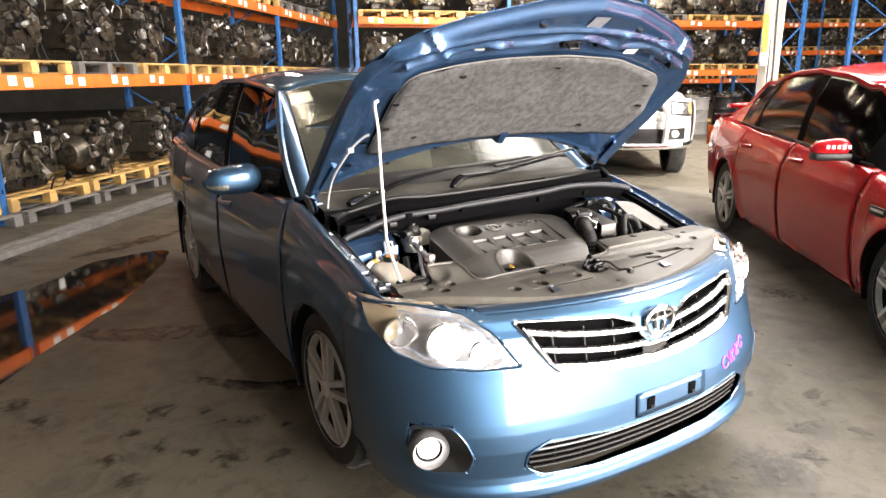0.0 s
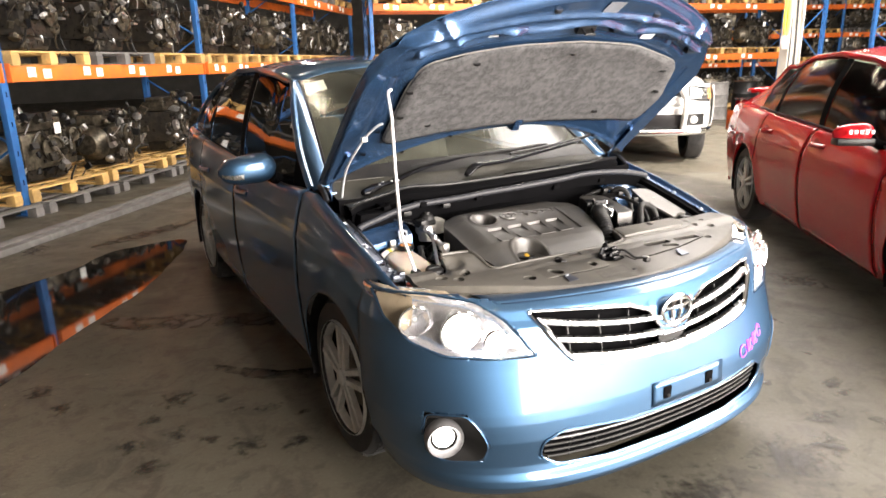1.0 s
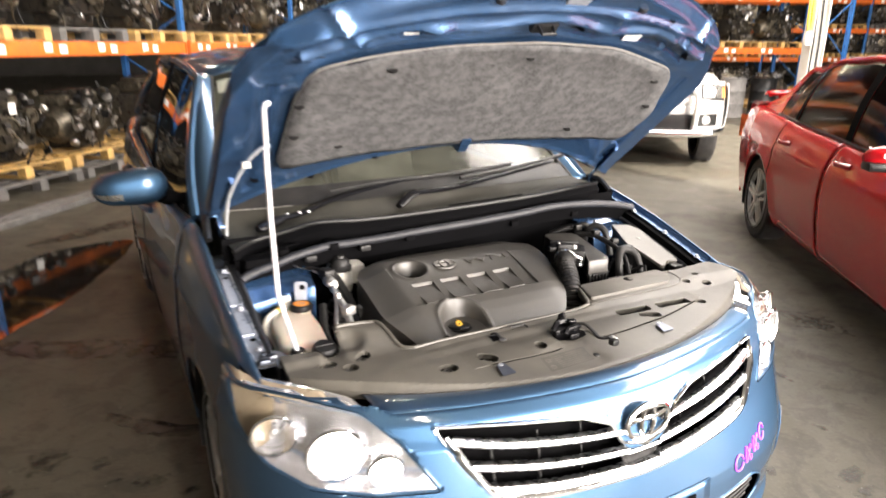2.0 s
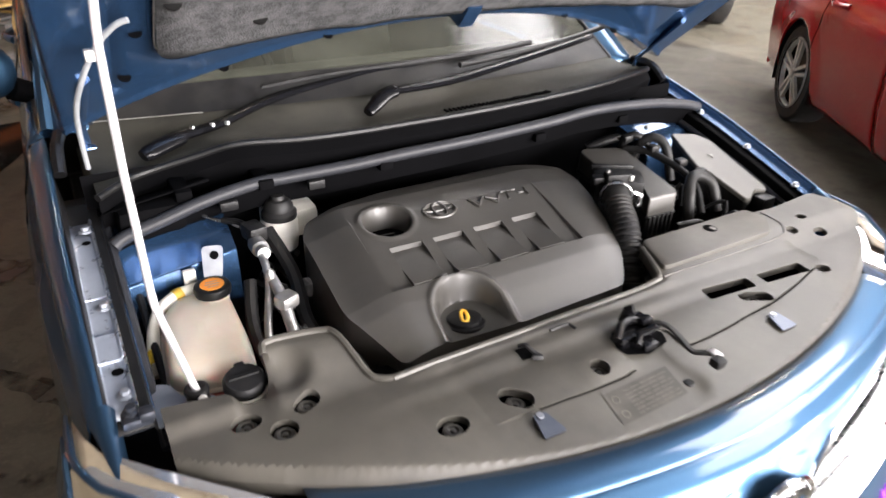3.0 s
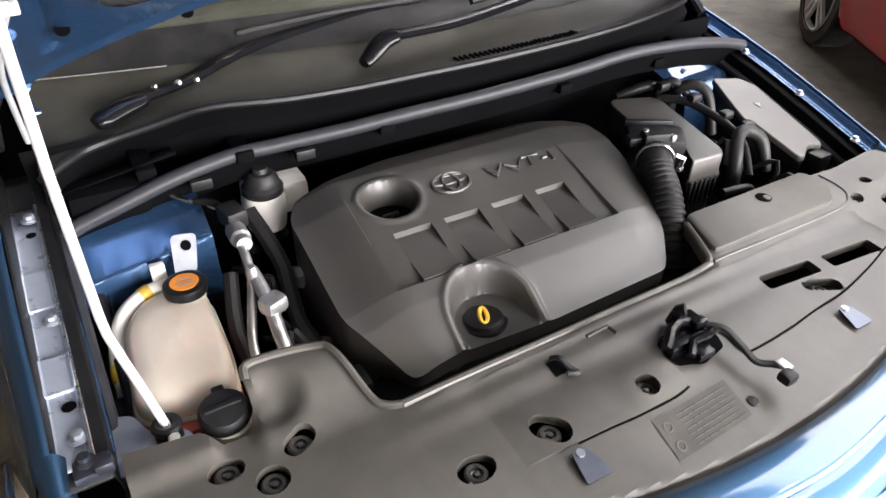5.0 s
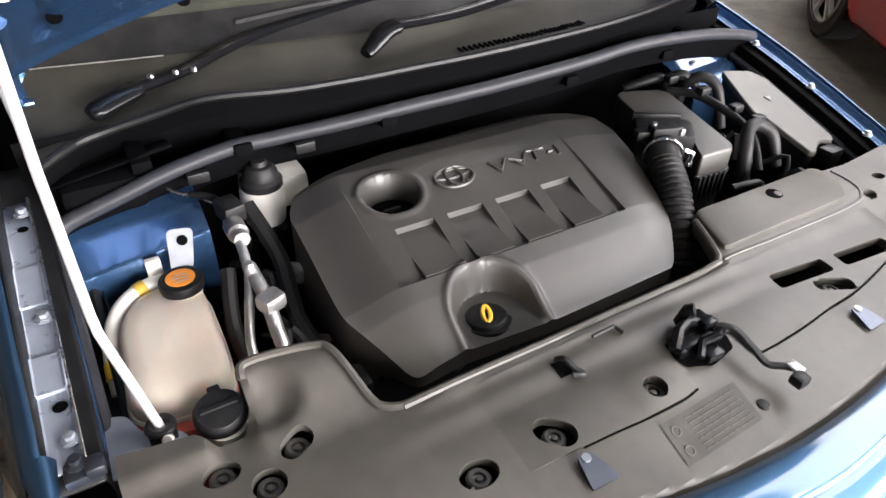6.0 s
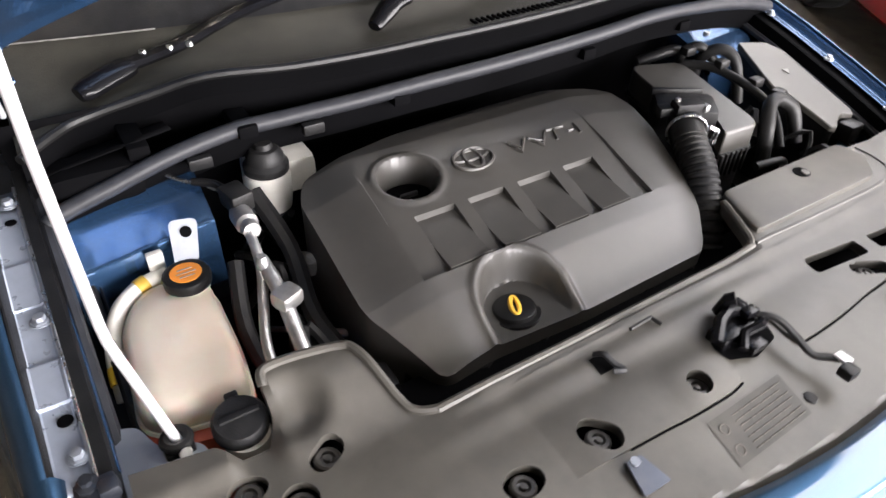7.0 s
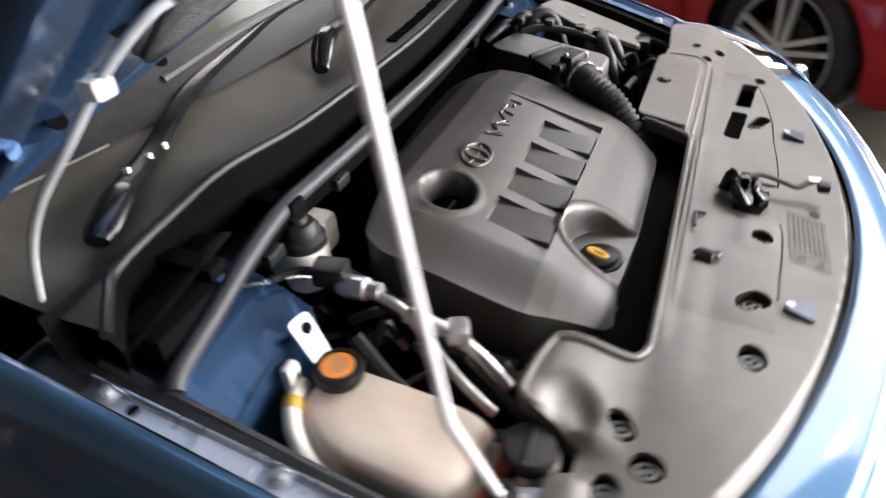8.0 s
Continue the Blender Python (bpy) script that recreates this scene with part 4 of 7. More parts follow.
# paper sheet inside the windscreen
Geo().grid(lambda t, u: screen_point(t, u) + Vector((0, .012, -.01)), lin(.83, .955, 3), lin(-.90, -.755, 3)).ob("paper_sheet", PAPER, car, "white paper note behind the glass")


def cabin():
    Geo().grid(lambda t, u: (u * .74, 1.30 + .36 * t + .1 * u * u, .98 + .05 * math.sin(t * 2.6) - .10 * t * t), lin(0, 1, 8), lin(-1, 1, 16)).ob("dashboard", CABIN, car, shell=.01)
    Geo().box((0, 1.72, .72), (1.4, .1, .5), .03).ob("dash_front", CABIN, car)
    for sx in (-1, 1):
        seat = Geo().box((sx * .36, 2.30, .52), (.5, .52, .16), .05).ob("seat", CABIN, car)
        Geo().box((0, 0, 0), (.48, .14, .62), .05, Matrix.Translation((sx * .36, 2.62, .86)) @ Matrix.Rotation(-.3, 4, "X")).ob("backrest", CABIN, seat)
        Geo().box((sx * .36, 2.75, 1.22), (.27, .1, .18), .04).ob("headrest", CABIN, seat)
    Geo().tube([(-.36 + .18 * math.cos(a), 1.80 + .06 * math.sin(a), .93 + .17 * math.sin(a)) for a in lin(0, 6.283, 28)[:-1]], .014, 8, closed=True).ob("steering_wheel", BLACK, car)
    Geo().box((0, 3.3, .62), (1.4, .8, .5), .05).ob("rear_bench", CABIN, car)
    Geo().box((0, 2.2, .30), (1.5, 2.0, .06), .02).ob("cabin_floor", CABIN, car)


cabin()


# ---- blue car: engine bay ----
def sheet(outline, step, height, name, mat, parent, label="", holes=(), skirt=0.0, shell=0.0, sharp=30, lines=((), ())):
    """A moulded sheet over a plan outline: height(x, y) gives its relief; edges and holes are followed, and the rim turns down by skirt; lines name the x and y of sharp steps."""
    xs, ys = [p[0] for p in outline], [p[1] for p in outline]
    nx, ny = round((max(xs) - min(xs)) / step), round((max(ys) - min(ys)) / step)
    rims = [outline, *holes]

    def point(x, y):
        for h in rims:
            q = snap(h, x, y, step * .72)
            if q != (x, y):
                x, y = q
                break
        return (x, y, height(x, y))

    def keep(q):
        x, y = sum(p[0] for p in q) / 4, sum(p[1] for p in q) / 4
        return inside(outline, x, y) and not any(inside(h, x, y) for h in holes)

    gx, gy = (sorted([v for v in lin(min(w), max(w), n) if all(abs(v - e) > step * .4 for e in extra)] + list(extra)) for w, n, extra in ((xs, nx, lines[0]), (ys, ny, lines[1])))
    g = Geo().grid(point, gx, gy, keep=keep)
    if skirt:
        for h, d in [(outline, skirt)] + [(h, .012) for h in holes]:
            k = len(h)
            ring = [(x, y, height(x, y)) for x, y in h]
            dd = d if callable(d) else (lambda x, y: d)
            g.add(ring + [(x, y, z - dd(x, y)) for x, y, z in ring], [(j, (j + 1) % k, k + (j + 1) % k, k + j) for j in range(k)])
    return g.ob(name, mat, parent, label, sharp=sharp, shell=shell)


def smooth(a, b, v):
    t = max(0.0, min(1.0, (v - a) / (b - a)))
    return t * t * (3 - 2 * t)


def dense(poly, d=.012):
    """The outline with points no further apart than d."""
    out = []
    for i in range(len(poly)):
        a, b = Vector(poly[i - 1][:2]), Vector(poly[i][:2])
        n = max(1, int((b - a).length / d))
        out += [tuple(a.lerp(b, j / n)) for j in range(n)]
    return out


def disc(cx, cy, rx, ry=None, n=20):
    ry = ry or rx
    return [(cx + rx * math.cos(a), cy + ry * math.sin(a)) for a in lin(0, 2 * math.pi, n)[:-1]]


# walls of the bay, near-black: the cavity's shade is in their colour
Geo().box((0, .74, .33), (1.40, .76, .03), .01).ob("bay_floor", TRIM_SHADE, car)
Geo().grid(lambda x, v: (x, 1.06 + .02 * v, .35 + .62 * v), lin(-.76, .76, 8), lin(0, 1, 4)).ob("firewall", TRIM_SHADE, car)
Geo().grid(lambda x, v: (x, .36, .33 + .42 * v), lin(-.44, .44, 8), lin(0, 1, 4)).ob("radiator_support", TRIM_SHADE, car)
for sx in (-1, 1):
    # blue metal aprons coloured black, standing for the shade beside the bay
    Geo().grid(lambda y, v: (sx * (.725 - .02 * v), y, .33 + (rail(y) - .12 - .33) * v), lin(.58, 1.1, 10), lin(0, 1, 6)).ob("inner_apron", BLACK, car, shell=.003)
    gut = Geo()
    if sx < 0:
        flange_z = table([(.56, .803), (.668, .824), (.803, .853), (1.01, .896), (1.12, .918)])
        gut.grid(lambda y, v: (-(.803 - .065 * v), y, crest(y) - .003 - (crest(y) - flange_z(y) + .004) * smooth(0, .09, v) - .055 * smooth(.86, 1.0, v)), lin(.56, 1.12, 20), [.0, .02, .04, .06, .08, .1, .2, .4, .6, .8, .86, .9, .94, 1])
    else:
        gut.grid(lambda y, v: (.803 - .065 * v, y, rail(y) - .025 - .05 * smooth(.86, 1.0, v)), lin(.56, 1.12, 20), lin(0, 1, 16))
    # right gutter takes the near-black that paints the gap's shade
    gutter = gut.ob("fender_gutter", BLACK if sx < 0 else TRIM_SHADE, car, "dark gutter along the bonnet opening", shell=.002)
    if sx < 0:
        steps = [.585, .600, .640, .6405, .690, .6905, .720, .745, .7455, .83, .8305, .90, .9005, .98, .9805, 1.035]
        lift = lambda y: (.0045 if .690 < y <= .745 else 0) + (.003 if .8302 < y < .9002 else 0)
        rim = lambda y: -.0035 * math.exp(-((y - .805) / .012) ** 2)
        # pale colour paints the bright reflection on the blue flange
        plate = Geo().grid(lambda y, v: (-(.7985 - .036 * v) + rim(y) * (v == 1), y, flange_z(y) - .0045 * smooth(.0, .12, 1 - v) + .003 * smooth(.12, .0, v) + lift(y)), steps, (0, .05, .1, .2, .5, .8, .88, .94, 1))
        flange = plate.ob("flange_plate", FLANGE_SHEEN, gutter, "blue flange with bolts and holes, its pale sheen painted in", shell=.0015)
        # satin bead draws the bright line along the flange's edge
        Geo().tube([(-.7615, y, flange_z(y) + .0015) for y in lin(.585, 1.035, 24)], .0024, 6).ob("flange_bead", SATIN, flange)
        Geo().grid(lambda y, v: (-.7605 + .014 * v, y, flange_z(y) - .004 - .018 * v), lin(.585, 1.1, 14), lin(0, 1, 3)).ob("rail_side", RUBBER, flange)
        Geo().tube([(-.7445, y, flange_z(y) - .020) for y in lin(.60, 1.08, 20)], .0042, 7).ob("rail_edge", BLUE_INNER, flange)
        for y, r in ((.668, .0085), (.975, .007)):
            Geo().lathe([(r, 0), (r, .0012), (.001, .0012)], Matrix.Translation((-.775, y, flange_z(y) + lift(y) - .0022)), 14).ob("hole", TRIM_SHADE, flange)
        for y in (.622, .805, 1.008):
            b = Geo().lathe([(.011, 0), (.011, .0025), (.0068, .003), (.0068, .009), (.003, .0095)], Matrix.Translation((-.772, y, flange_z(y) + lift(y) - .0015)), 6)
            b.lathe([(.0125, 0), (.0125, .0014), (.006, .0014)], Matrix.Translation((-.772, y, flange_z(y) + lift(y) - .0018)), 16)
            b.ob("bolt", ZINC, flange)
        # soiled latch bracket at the front end of the rail
        lb = Geo().box((-.765, .578, .800), (.040, .030, .022), .005)
        lb.box((-.752, .570, .812), (.020, .018, .016), .004)
        lb.lathe([(.012, 0), (.012, .006), (.007, .008), (.007, .014)], Matrix.Translation((-.770, .585, .808)), 8)
        lb.ob("latch_bracket", TAB, gutter, "soiled steel bracket at the rail's end")
    else:
        Geo().grid(lambda y, v: (.8045 - .036 * v, y, crest(y) - .004 - .014 * smooth(.05, .5, v)), lin(.58, 1.14, 16), lin(0, 1, 8)).ob("painted_edge", BLUE_INNER, gutter, "navy painted fender edge", shell=.001)
        for y in (.645, .80, .965):
            Geo().lathe([(.010, 0), (.010, .004), (.006, .005), (.006, .010), (.003, .011)], Matrix.Translation((.774, y, rail(y) - .018)), 10).ob("bolt", ZINC, gutter)
    # rubber strip and lower rail beside the bay
    Geo().tube([(sx * .738, y, rail(y) - .055) for y in lin(.56, 1.05, 14)], .008, 7).ob("gutter_seal", RUBBER, car)
    Geo().tube([(sx * .715, y, rail(y) - .10 - .02 * math.sin(y * 9)) for y in lin(.58, 1.0, 14)], .007, 7).ob("harness", DUSTY, car)

# strut towers
for sx in (-1, 1):
    prof = [(1.04, .888), (.985, .874), (.950, .853), (.914, .831), (.9115, .829), (.9105, .826), (.904, .70)]
    t = Geo().grid(lambda x, i: (sx * x, prof[i][0] - .03 * (x - .64), prof[i][1] + (.13 * (.64 - x) if i > 1 else .05 * (.64 - x)) + .003 * math.sin((x - .54) * 40) * (i == 3)), lin(.535, .735, 14), range(7))
    t.grid(lambda d, i: (sx * (.535 - .0 * d), prof[i][0] + .003 + d * .0, .5 + (prof[i][1] - .5) * d), lin(0, 1, 2), range(7))
    t.ob("strut_tower", BLUE_INNER, car, "bare blue sheet metal tower", sharp=22)
    Geo().tube([(sx * x, .9125 - .03 * (x - .64), .830 + .13 * (.64 - x)) for x in lin(.54, .735, 10)], .0032, 7).ob("tower_flange", BLUE_INNER, car)
    # near-black box paints the shade below the tower's ridge
    Geo().box((sx * .63, .862, .64), (.20, .04, .24), .01).ob("tower_shade_box", TRIM_SHADE, car)
    Geo().lathe([(.012, 0), (.012, .008), (.007, .009), (.007, .018)], Matrix.Translation((sx * .615, 1.005, .868)), 6).ob("strut_bolt", ALU, car)
# white bracket and hose on the near tower
g = Geo().prism(rounded([(-.022, -.040), (.010, -.040), (.026, .020), (-.012, .026)], .010), 0, .004, Matrix.Translation((-.586, .893, .846)) @ Matrix.Rotation(.9, 4, "X"))
br = g.ob("bracket", ZINC, car, "pale bracket with a hole")
Geo().lathe([(.008, .004), (.008, .006)], Matrix.Translation((-.580, .896, .850)) @ Matrix.Rotation(.9, 4, "X"), 14).ob("hole", TRIM_SHADE, br)
Geo().box((-.628, .892, .815), (.022, .012, .04), .003).ob("bracket", WHITE_PLASTIC, car)
Geo().tube(spline([(-.62, .885, .80), (-.66, .875, .798), (-.695, .845, .79), (-.715, .80, .765), (-.72, .75, .73)], 6), .011, 10).ob("sleeve", WHITE_PLASTIC, car, "white taped wiring sleeve")
for p, q in (((-.648, .879, .80), (-.662, .874, .798)), ((-.717, .785, .757), (-.719, .765, .745))):
    Geo().tube([p, q], .0125, 10).ob("tape", YELLOW, car)

# engine cover
COVER_OUT = dense(rounded([(-.367, .548), (-.285, .556), (-.13, .548), (.122, .553), (.168, .615), (.198, .698), (.225, .79), (.230, .86), (.222, .915), (.18, .952), (.10, .972), (-.015, .970),
                           (-.207, .946), (-.32, .918), (-.40, .905), (-.424, .86), (-.424, .66)], .018, 4), .014)
cover_z = table([(.53, .758), (.555, .772), (.575, .786), (.60, .802), (.63, .819), (.66, .832), (.72, .848), (.78, .866), (.84, .882), (.90, .889), (.94, .884), (.98, .868)])
SLOTS = [(-.290, -.222), (-.197, -.131), (-.104, -.038), (-.011, .051)]
PAD_Y = (.662, .760)


def cover_height(x, y):
    z = cover_z(y) - .018 * smooth(.10, .24, x) - .022 * smooth(-.32, -.43, x)
    # sunken field, deepest along its front, with four tilted pads in it
    field = smooth(-.3345, -.3325, x) * (1 - smooth(.094, .0965, x)) * smooth(.6585, .6605, y)
    drop = field * .0085 * max(0.0, min(1.0, (.87 - y) / .21))
    for a, b in SLOTS:
        if a <= x <= b and PAD_Y[0] <= y <= PAD_Y[1]:
            drop = .0145 * (y - PAD_Y[0]) / (PAD_Y[1] - PAD_Y[0])
    z -= drop
    # dish round the dipstick
    d = math.hypot((x + .262) / 1.16, y - .829)
    z -= .070 * (1 - smooth(.030, .043, d)) - .003 * math.exp(-((d - .048) / .005) ** 2)
    # arched notch for the filler
    nx, ny = x + .212, y - .588
    dn = math.hypot(nx, max(0, ny)) if ny > 0 else abs(nx)
    rim = math.exp(-((dn - .074) / .006) ** 2) * .004
    floor_z = .770 + .10 * (y - .56)
    z = z + rim
    z = min(z, z + (floor_z - z) * (1 - smooth(.058, .068, dn)))
    return z


STEPS = ([v for a, b in SLOTS for v in (a - .0009, a, b, b + .0009)] + [-.3345, -.3325, .094, .0965], [PAD_Y[0] - .0009, *PAD_Y, PAD_Y[1] + .0009, .6585, .6605])
cover = sheet(COVER_OUT, .0029, cover_height, "engine_cover", COVER, car, "dusty dark grey plastic engine cover",
              skirt=lambda x, y: .16 if x < -.40 else (.135 if y < .56 else .05), sharp=24, lines=STEPS)
Geo().lathe([(.038, -.006), (.038, .0), (.032, .001), (.031, .007), (.028, .009), (.006, .009)], Matrix.Translation((-.223, .598, .771)) @ Matrix.Rotation(-.12, 4, "X"), 28).ob("filler_cap", BLACK, cover, "black oil filler cap")
Geo().tube([(-.223 + .0058 * math.cos(a) * .9 + .0175 * math.sin(a) * .43, .598 - .0058 * math.cos(a) * .43 + .0175 * math.sin(a) * .9, .7805) for a in lin(0, 6.283, 26)[:-1]], .0036, 6, closed=True).ob("cap_mark", YELLOW_MARK, cover, "yellow ring on the cap")
Geo().lathe([(.029, 0), (.026, .004), (.012, .006), (.010, .014), (.004, .015)], Matrix.Translation((-.268, .832, .818)), 18).ob("dipstick_plug", BLACK, cover)
# near-black disc paints the shade at the bottom of the dish
Geo().lathe([(.0375, 0), (.0375, .002), (.004, .002)], Matrix.Translation((-.262, .835, .838)) @ Matrix.Scale(1.1, 4, (1, 0, 0)), 24).ob("dish_shade", TRIM_SHADE, cover)
Geo().box((-.262, .825, .846), (.03, .006, .008), .002).ob("dipstick_pull", DUSTY, cover)
lg = Geo()
lx, ly = -.146, .824
for rx, ry in ((.036, .023), (.014, .021), (.034, .009)):
    lg.tube([(lx + rx * math.cos(a), ly + ry * math.sin(a) + (.009 if ry == .009 else 0), cover_height(lx, ly) + .002 + .25 * ry * math.sin(a)) for a in lin(0, 6.283, 30)[:-1]], .003, 6, closed=True)
lg.ob("moulded_badge", COVER, cover, "raised oval badge, plain")
# raised letters, two V shapes, a T, a dash and an i
LETTERS = [[(-.073, .834), (-.060, .809), (-.036, .836)], [(-.033, .829), (-.015, .809), (.004, .832)], [(.008, .834), (.044, .833)], [(.024, .833), (.018, .811)], [(.048, .821), (.058, .821)], [(.070, .832), (.069, .811)]]
for run in LETTERS:
    q = Geo().tube([(x, y, cover_height(x, y) + .0012) for x, y in dense([*run, *run[-2:0:-1]], .008) + [run[0]]], .0031, 6)
    q.ob("raised_letter", COVER, cover)

# engine mass under the cover
eng = Geo()
eng.box((-.10, .76, .58), (.52, .40, .34), .03)
for x in lin(-.30, .10, 4):
    eng.tube([(x, .57, .74), (x, .545, .66), (x + .02, .54, .5)], .022, 8)
eng.ob("engine_block", BLACK, car, "black engine under its cover")
for x, y, z, r in ((-.48, .60, .70, .05), (-.49, .74, .66, .06)):
    Geo().lathe([(r, 0), (r, .03), (r * .8, .032), (r * .8, .02), (.01, .02)], Matrix.Translation((x, y, z)) @ Matrix.Rotation(math.pi / 2, 4, "Y"), 20).ob("pulley", DUSTY, car)
Geo().box((-.44, .60, .735), (.05, .05, .05), .012).ob("engine_mount", BLACK, car)

# tray over the radiator
def capsule(x0, y0, x1, y1, r):
    a = math.atan2(y1 - y0, x1 - x0)
    return [(x1 + r * math.cos(a + t), y1 + r * math.sin(a + t)) for t in lin(-1.57, 1.57, 8)] + [(x0 + r * math.cos(a + t), y0 + r * math.sin(a + t)) for t in lin(1.57, 4.71, 8)]


def tray_front(x):
    return .222 + .40 * (x - .03) ** 2 + .10 * abs(x - .03) ** 6


TRAY_OUT = [(x, tray_front(x)) for x in lin(-.70, .76, 36)]
TRAY_OUT += [(.80, .50), (.80, .60), (.77, .608), (.62, .595), (.545, .600), (.20, .600), (.160, .506), (-.395, .500), (-.43, .503), (-.445, .525), (-.466, .595), (-.485, .612), (-.567, .625), (-.582, .610), (-.583, .572), (-.598, .545), (-.628, .546), (-.650, .567), (-.735, .580), (-.735, .48)]
TRAY_OUT = dense(TRAY_OUT, .012)
VENTS = [dense(rounded(p, .006), .01) for p in (
    [(.205, .415), (.318, .403), (.322, .434), (.208, .446)], [(.345, .400), (.462, .388), (.466, .420), (.349, .431)])]
ROUND = [capsule(-.556, .503, -.541, .511, .014), disc(-.593, .472, .020), disc(-.636, .509, .022, .016), disc(-.382, .372, .026, .018), capsule(-.278, .382, -.263, .368, .018), disc(-.113, .367, .017),
         capsule(.268, .392, .306, .374, .013), disc(.50, .385, .018, .013), disc(.566, .505, .016, .012), disc(.64, .535, .014, .011), disc(.635, .48, .02, .013)]


def tray_height(x, y):
    z = .792 - .05 * smooth(.42, .20, y) * .45
    z += .006 * math.exp(-((y - .487) / .010) ** 2) * smooth(-.43, -.34, x) * (1 - smooth(.16, .19, x))
    z -= .006 * (1 - smooth(.425, .458, y)) * smooth(-.5, -.3, x) * (1 - smooth(.15, .45, x))
    z += .042 * smooth(.49, .60, y) * smooth(-.40, -.455, x) * smooth(-.605, -.575, x)
    z += .018 * smooth(.455, .525, y) * smooth(.10, .20, x)
    # dished hollow beside the washer cap, raised wing beyond it
    z -= .019 * (1 - smooth(.25, 1.2, math.hypot((x + .562) / .042, (y - .567) / .037)))
    z += .014 * smooth(-.625, -.645, x) * smooth(.515, .545, y)
    # raised pads
    z += .004 * math.exp(-(((x + .10) / .05) ** 4 + ((y - .375) / .03) ** 4))
    z += .0012 * noise.noise(Vector((x * 8, y * 8, 2)))
    # rolled front rim
    z -= .018 * (1 - smooth(.0, .016, y - tray_front(x)))
    return z


tray = sheet(TRAY_OUT, .0062, tray_height, "radiator_tray", TRAY, car, "dusty grey plastic tray over the radiator", holes=VENTS + ROUND, skirt=.02, sharp=26)
# added near-black plate puts shade behind the tray's holes
Geo().box((.03, .465, .74), (1.3, .24, .008), .002).ob("tray_shadow_plate", TRIM_SHADE, tray)
for c in ROUND[:9]:
    x, y = sum(p[0] for p in c) / len(c), sum(p[1] for p in c) / len(c)
    b = Geo().lathe([(.0155, -.004), (.0155, .002), (.013, .0045), (.0085, .0045), (.0075, .0), (.0045, -.001), (.004, .004), (.001, .0045)], Matrix.Translation((x, y, tray_height(x, y) - .012)) @ Matrix.Rotation(.12, 4, "Y"), 16)
    b.ob("fastener", COVER, tray)
# upper panel laid over the tray, its front edge stepping round the catch
PANEL = rounded([(-.44, .400), (-.40, .352), (-.335, .347), (-.251, .344), (-.199, .342), (-.152, .339), (-.090, .338), (-.060, .342), (-.055, .362), (-.060, .392), (-.045, .408), (.0, .416), (.028, .402), (.060, .392), (.058, .345),
                 (.105, .345), (.166, .348), (.228, .354), (.306, .358), (.40, .374), (.50, .398), (.56, .43), (.57, .475), (.53, .486), (.165, .482), (-.39, .478), (-.43, .46)], .008, 3)
PANEL = dense(PANEL, .01)
panel = sheet(PANEL, .0062, lambda x, y: tray_height(x, y) - .002 + .0055 * smooth(-.36, -.28, x) * (1 - smooth(.50, .55, x)), "tray_panel", TRAY, tray, "upper panel lapped over the tray", holes=VENTS + [c for c in ROUND if inside(PANEL, c[0][0], c[0][1]) and inside(PANEL, c[5][0], c[5][1])], skirt=.0045, sharp=26)
# thin black tubes draw the shadow line under the lapped edge
for run in (((-.251, .3425), (-.199, .3405), (-.152, .3375), (-.090, .3365), (-.060, .3405)), ((.060, .3435), (.105, .3435), (.166, .3465), (.228, .3525), (.306, .3565), (.40, .3725), (.48, .392))):
    Geo().tube([(p.x, p.y, tray_height(p.x, p.y) + .0012) for p in spline([(*q, 0) for q in run], 6)], .0014, 5).ob("panel_gap", TRIM_SHADE, tray)
# flat near-black patch paints the dark opening under the catch
hole = [(-.050, .372), (-.054, .396), (-.03, .412), (.0, .420), (.028, .404), (.050, .392), (.040, .368), (.010, .362), (-.012, .358), (-.028, .366)]
Geo().fan(rounded(hole, .006), lambda x, y: (x, y, tray_height(x, y) + .0015), 3).ob("catch_opening", TRIM_SHADE, tray)
# duct plate
dp = rounded([(.215, .612), (.178, .512), (.500, .512), (.548, .560), (.545, .612)], .016)
duct = Geo().prism(dp, .800, .8175, ch=.004).ob("air_duct", TRAY, car, "flat dusty air duct plate", sharp=30)
hole = Geo().lathe([(.015, .8175), (.015, .8188), (.003, .8188)], Matrix.Translation((.389, .582, 0)), 18).ob("duct_hole", TRIM_SHADE, duct)
Geo().lathe([(.0075, .8188), (.007, .8205), (.002, .8208)], Matrix.Translation((.393, .578, 0)), 12).ob("fastener", TRAY, hole)
# second step running beside the duct
Geo().tube([(p.x, p.y, tray_height(p.x, p.y) + .001) for p in spline([(x, y, 0) for x, y in ((.168, .502), (.30, .499), (.50, .499), (.548, .512), (.568, .545), (.572, .590))], 6)], .0034, 8, squash=.6).ob("tray_bead", TRAY, tray)
rim_run = [(p.x, p.y) for p in spline([(x, y, 0) for x, y in ((-.581, .600), (-.574, .617), (-.54, .618), (-.485, .607), (-.468, .590), (-.448, .522), (-.436, .505), (-.415, .496), (-.395, .495), (-.2, .496), (.12, .501), (.158, .505), (.172, .53), (.20, .594))], 8)]
Geo().tube([(x, y, tray_height(x, y) + .0015) for x, y in rim_run], .0058, 8).ob("tray_bead", TRAY, tray)

# painted lip between bumper and tray
def lip_point(x, v):
    a, b = Vector(front(x, .768)), Vector((x, tray_front(x) + .004, .765))
    p = a.lerp(b, v)
    p.z += .006 * math.sin(v * math.pi)
    return p


Geo().grid(lip_point, lin(-.60, .60, 40), lin(0, 1, 6)).ob("bumper_lip", BLUE, car, shell=.003)
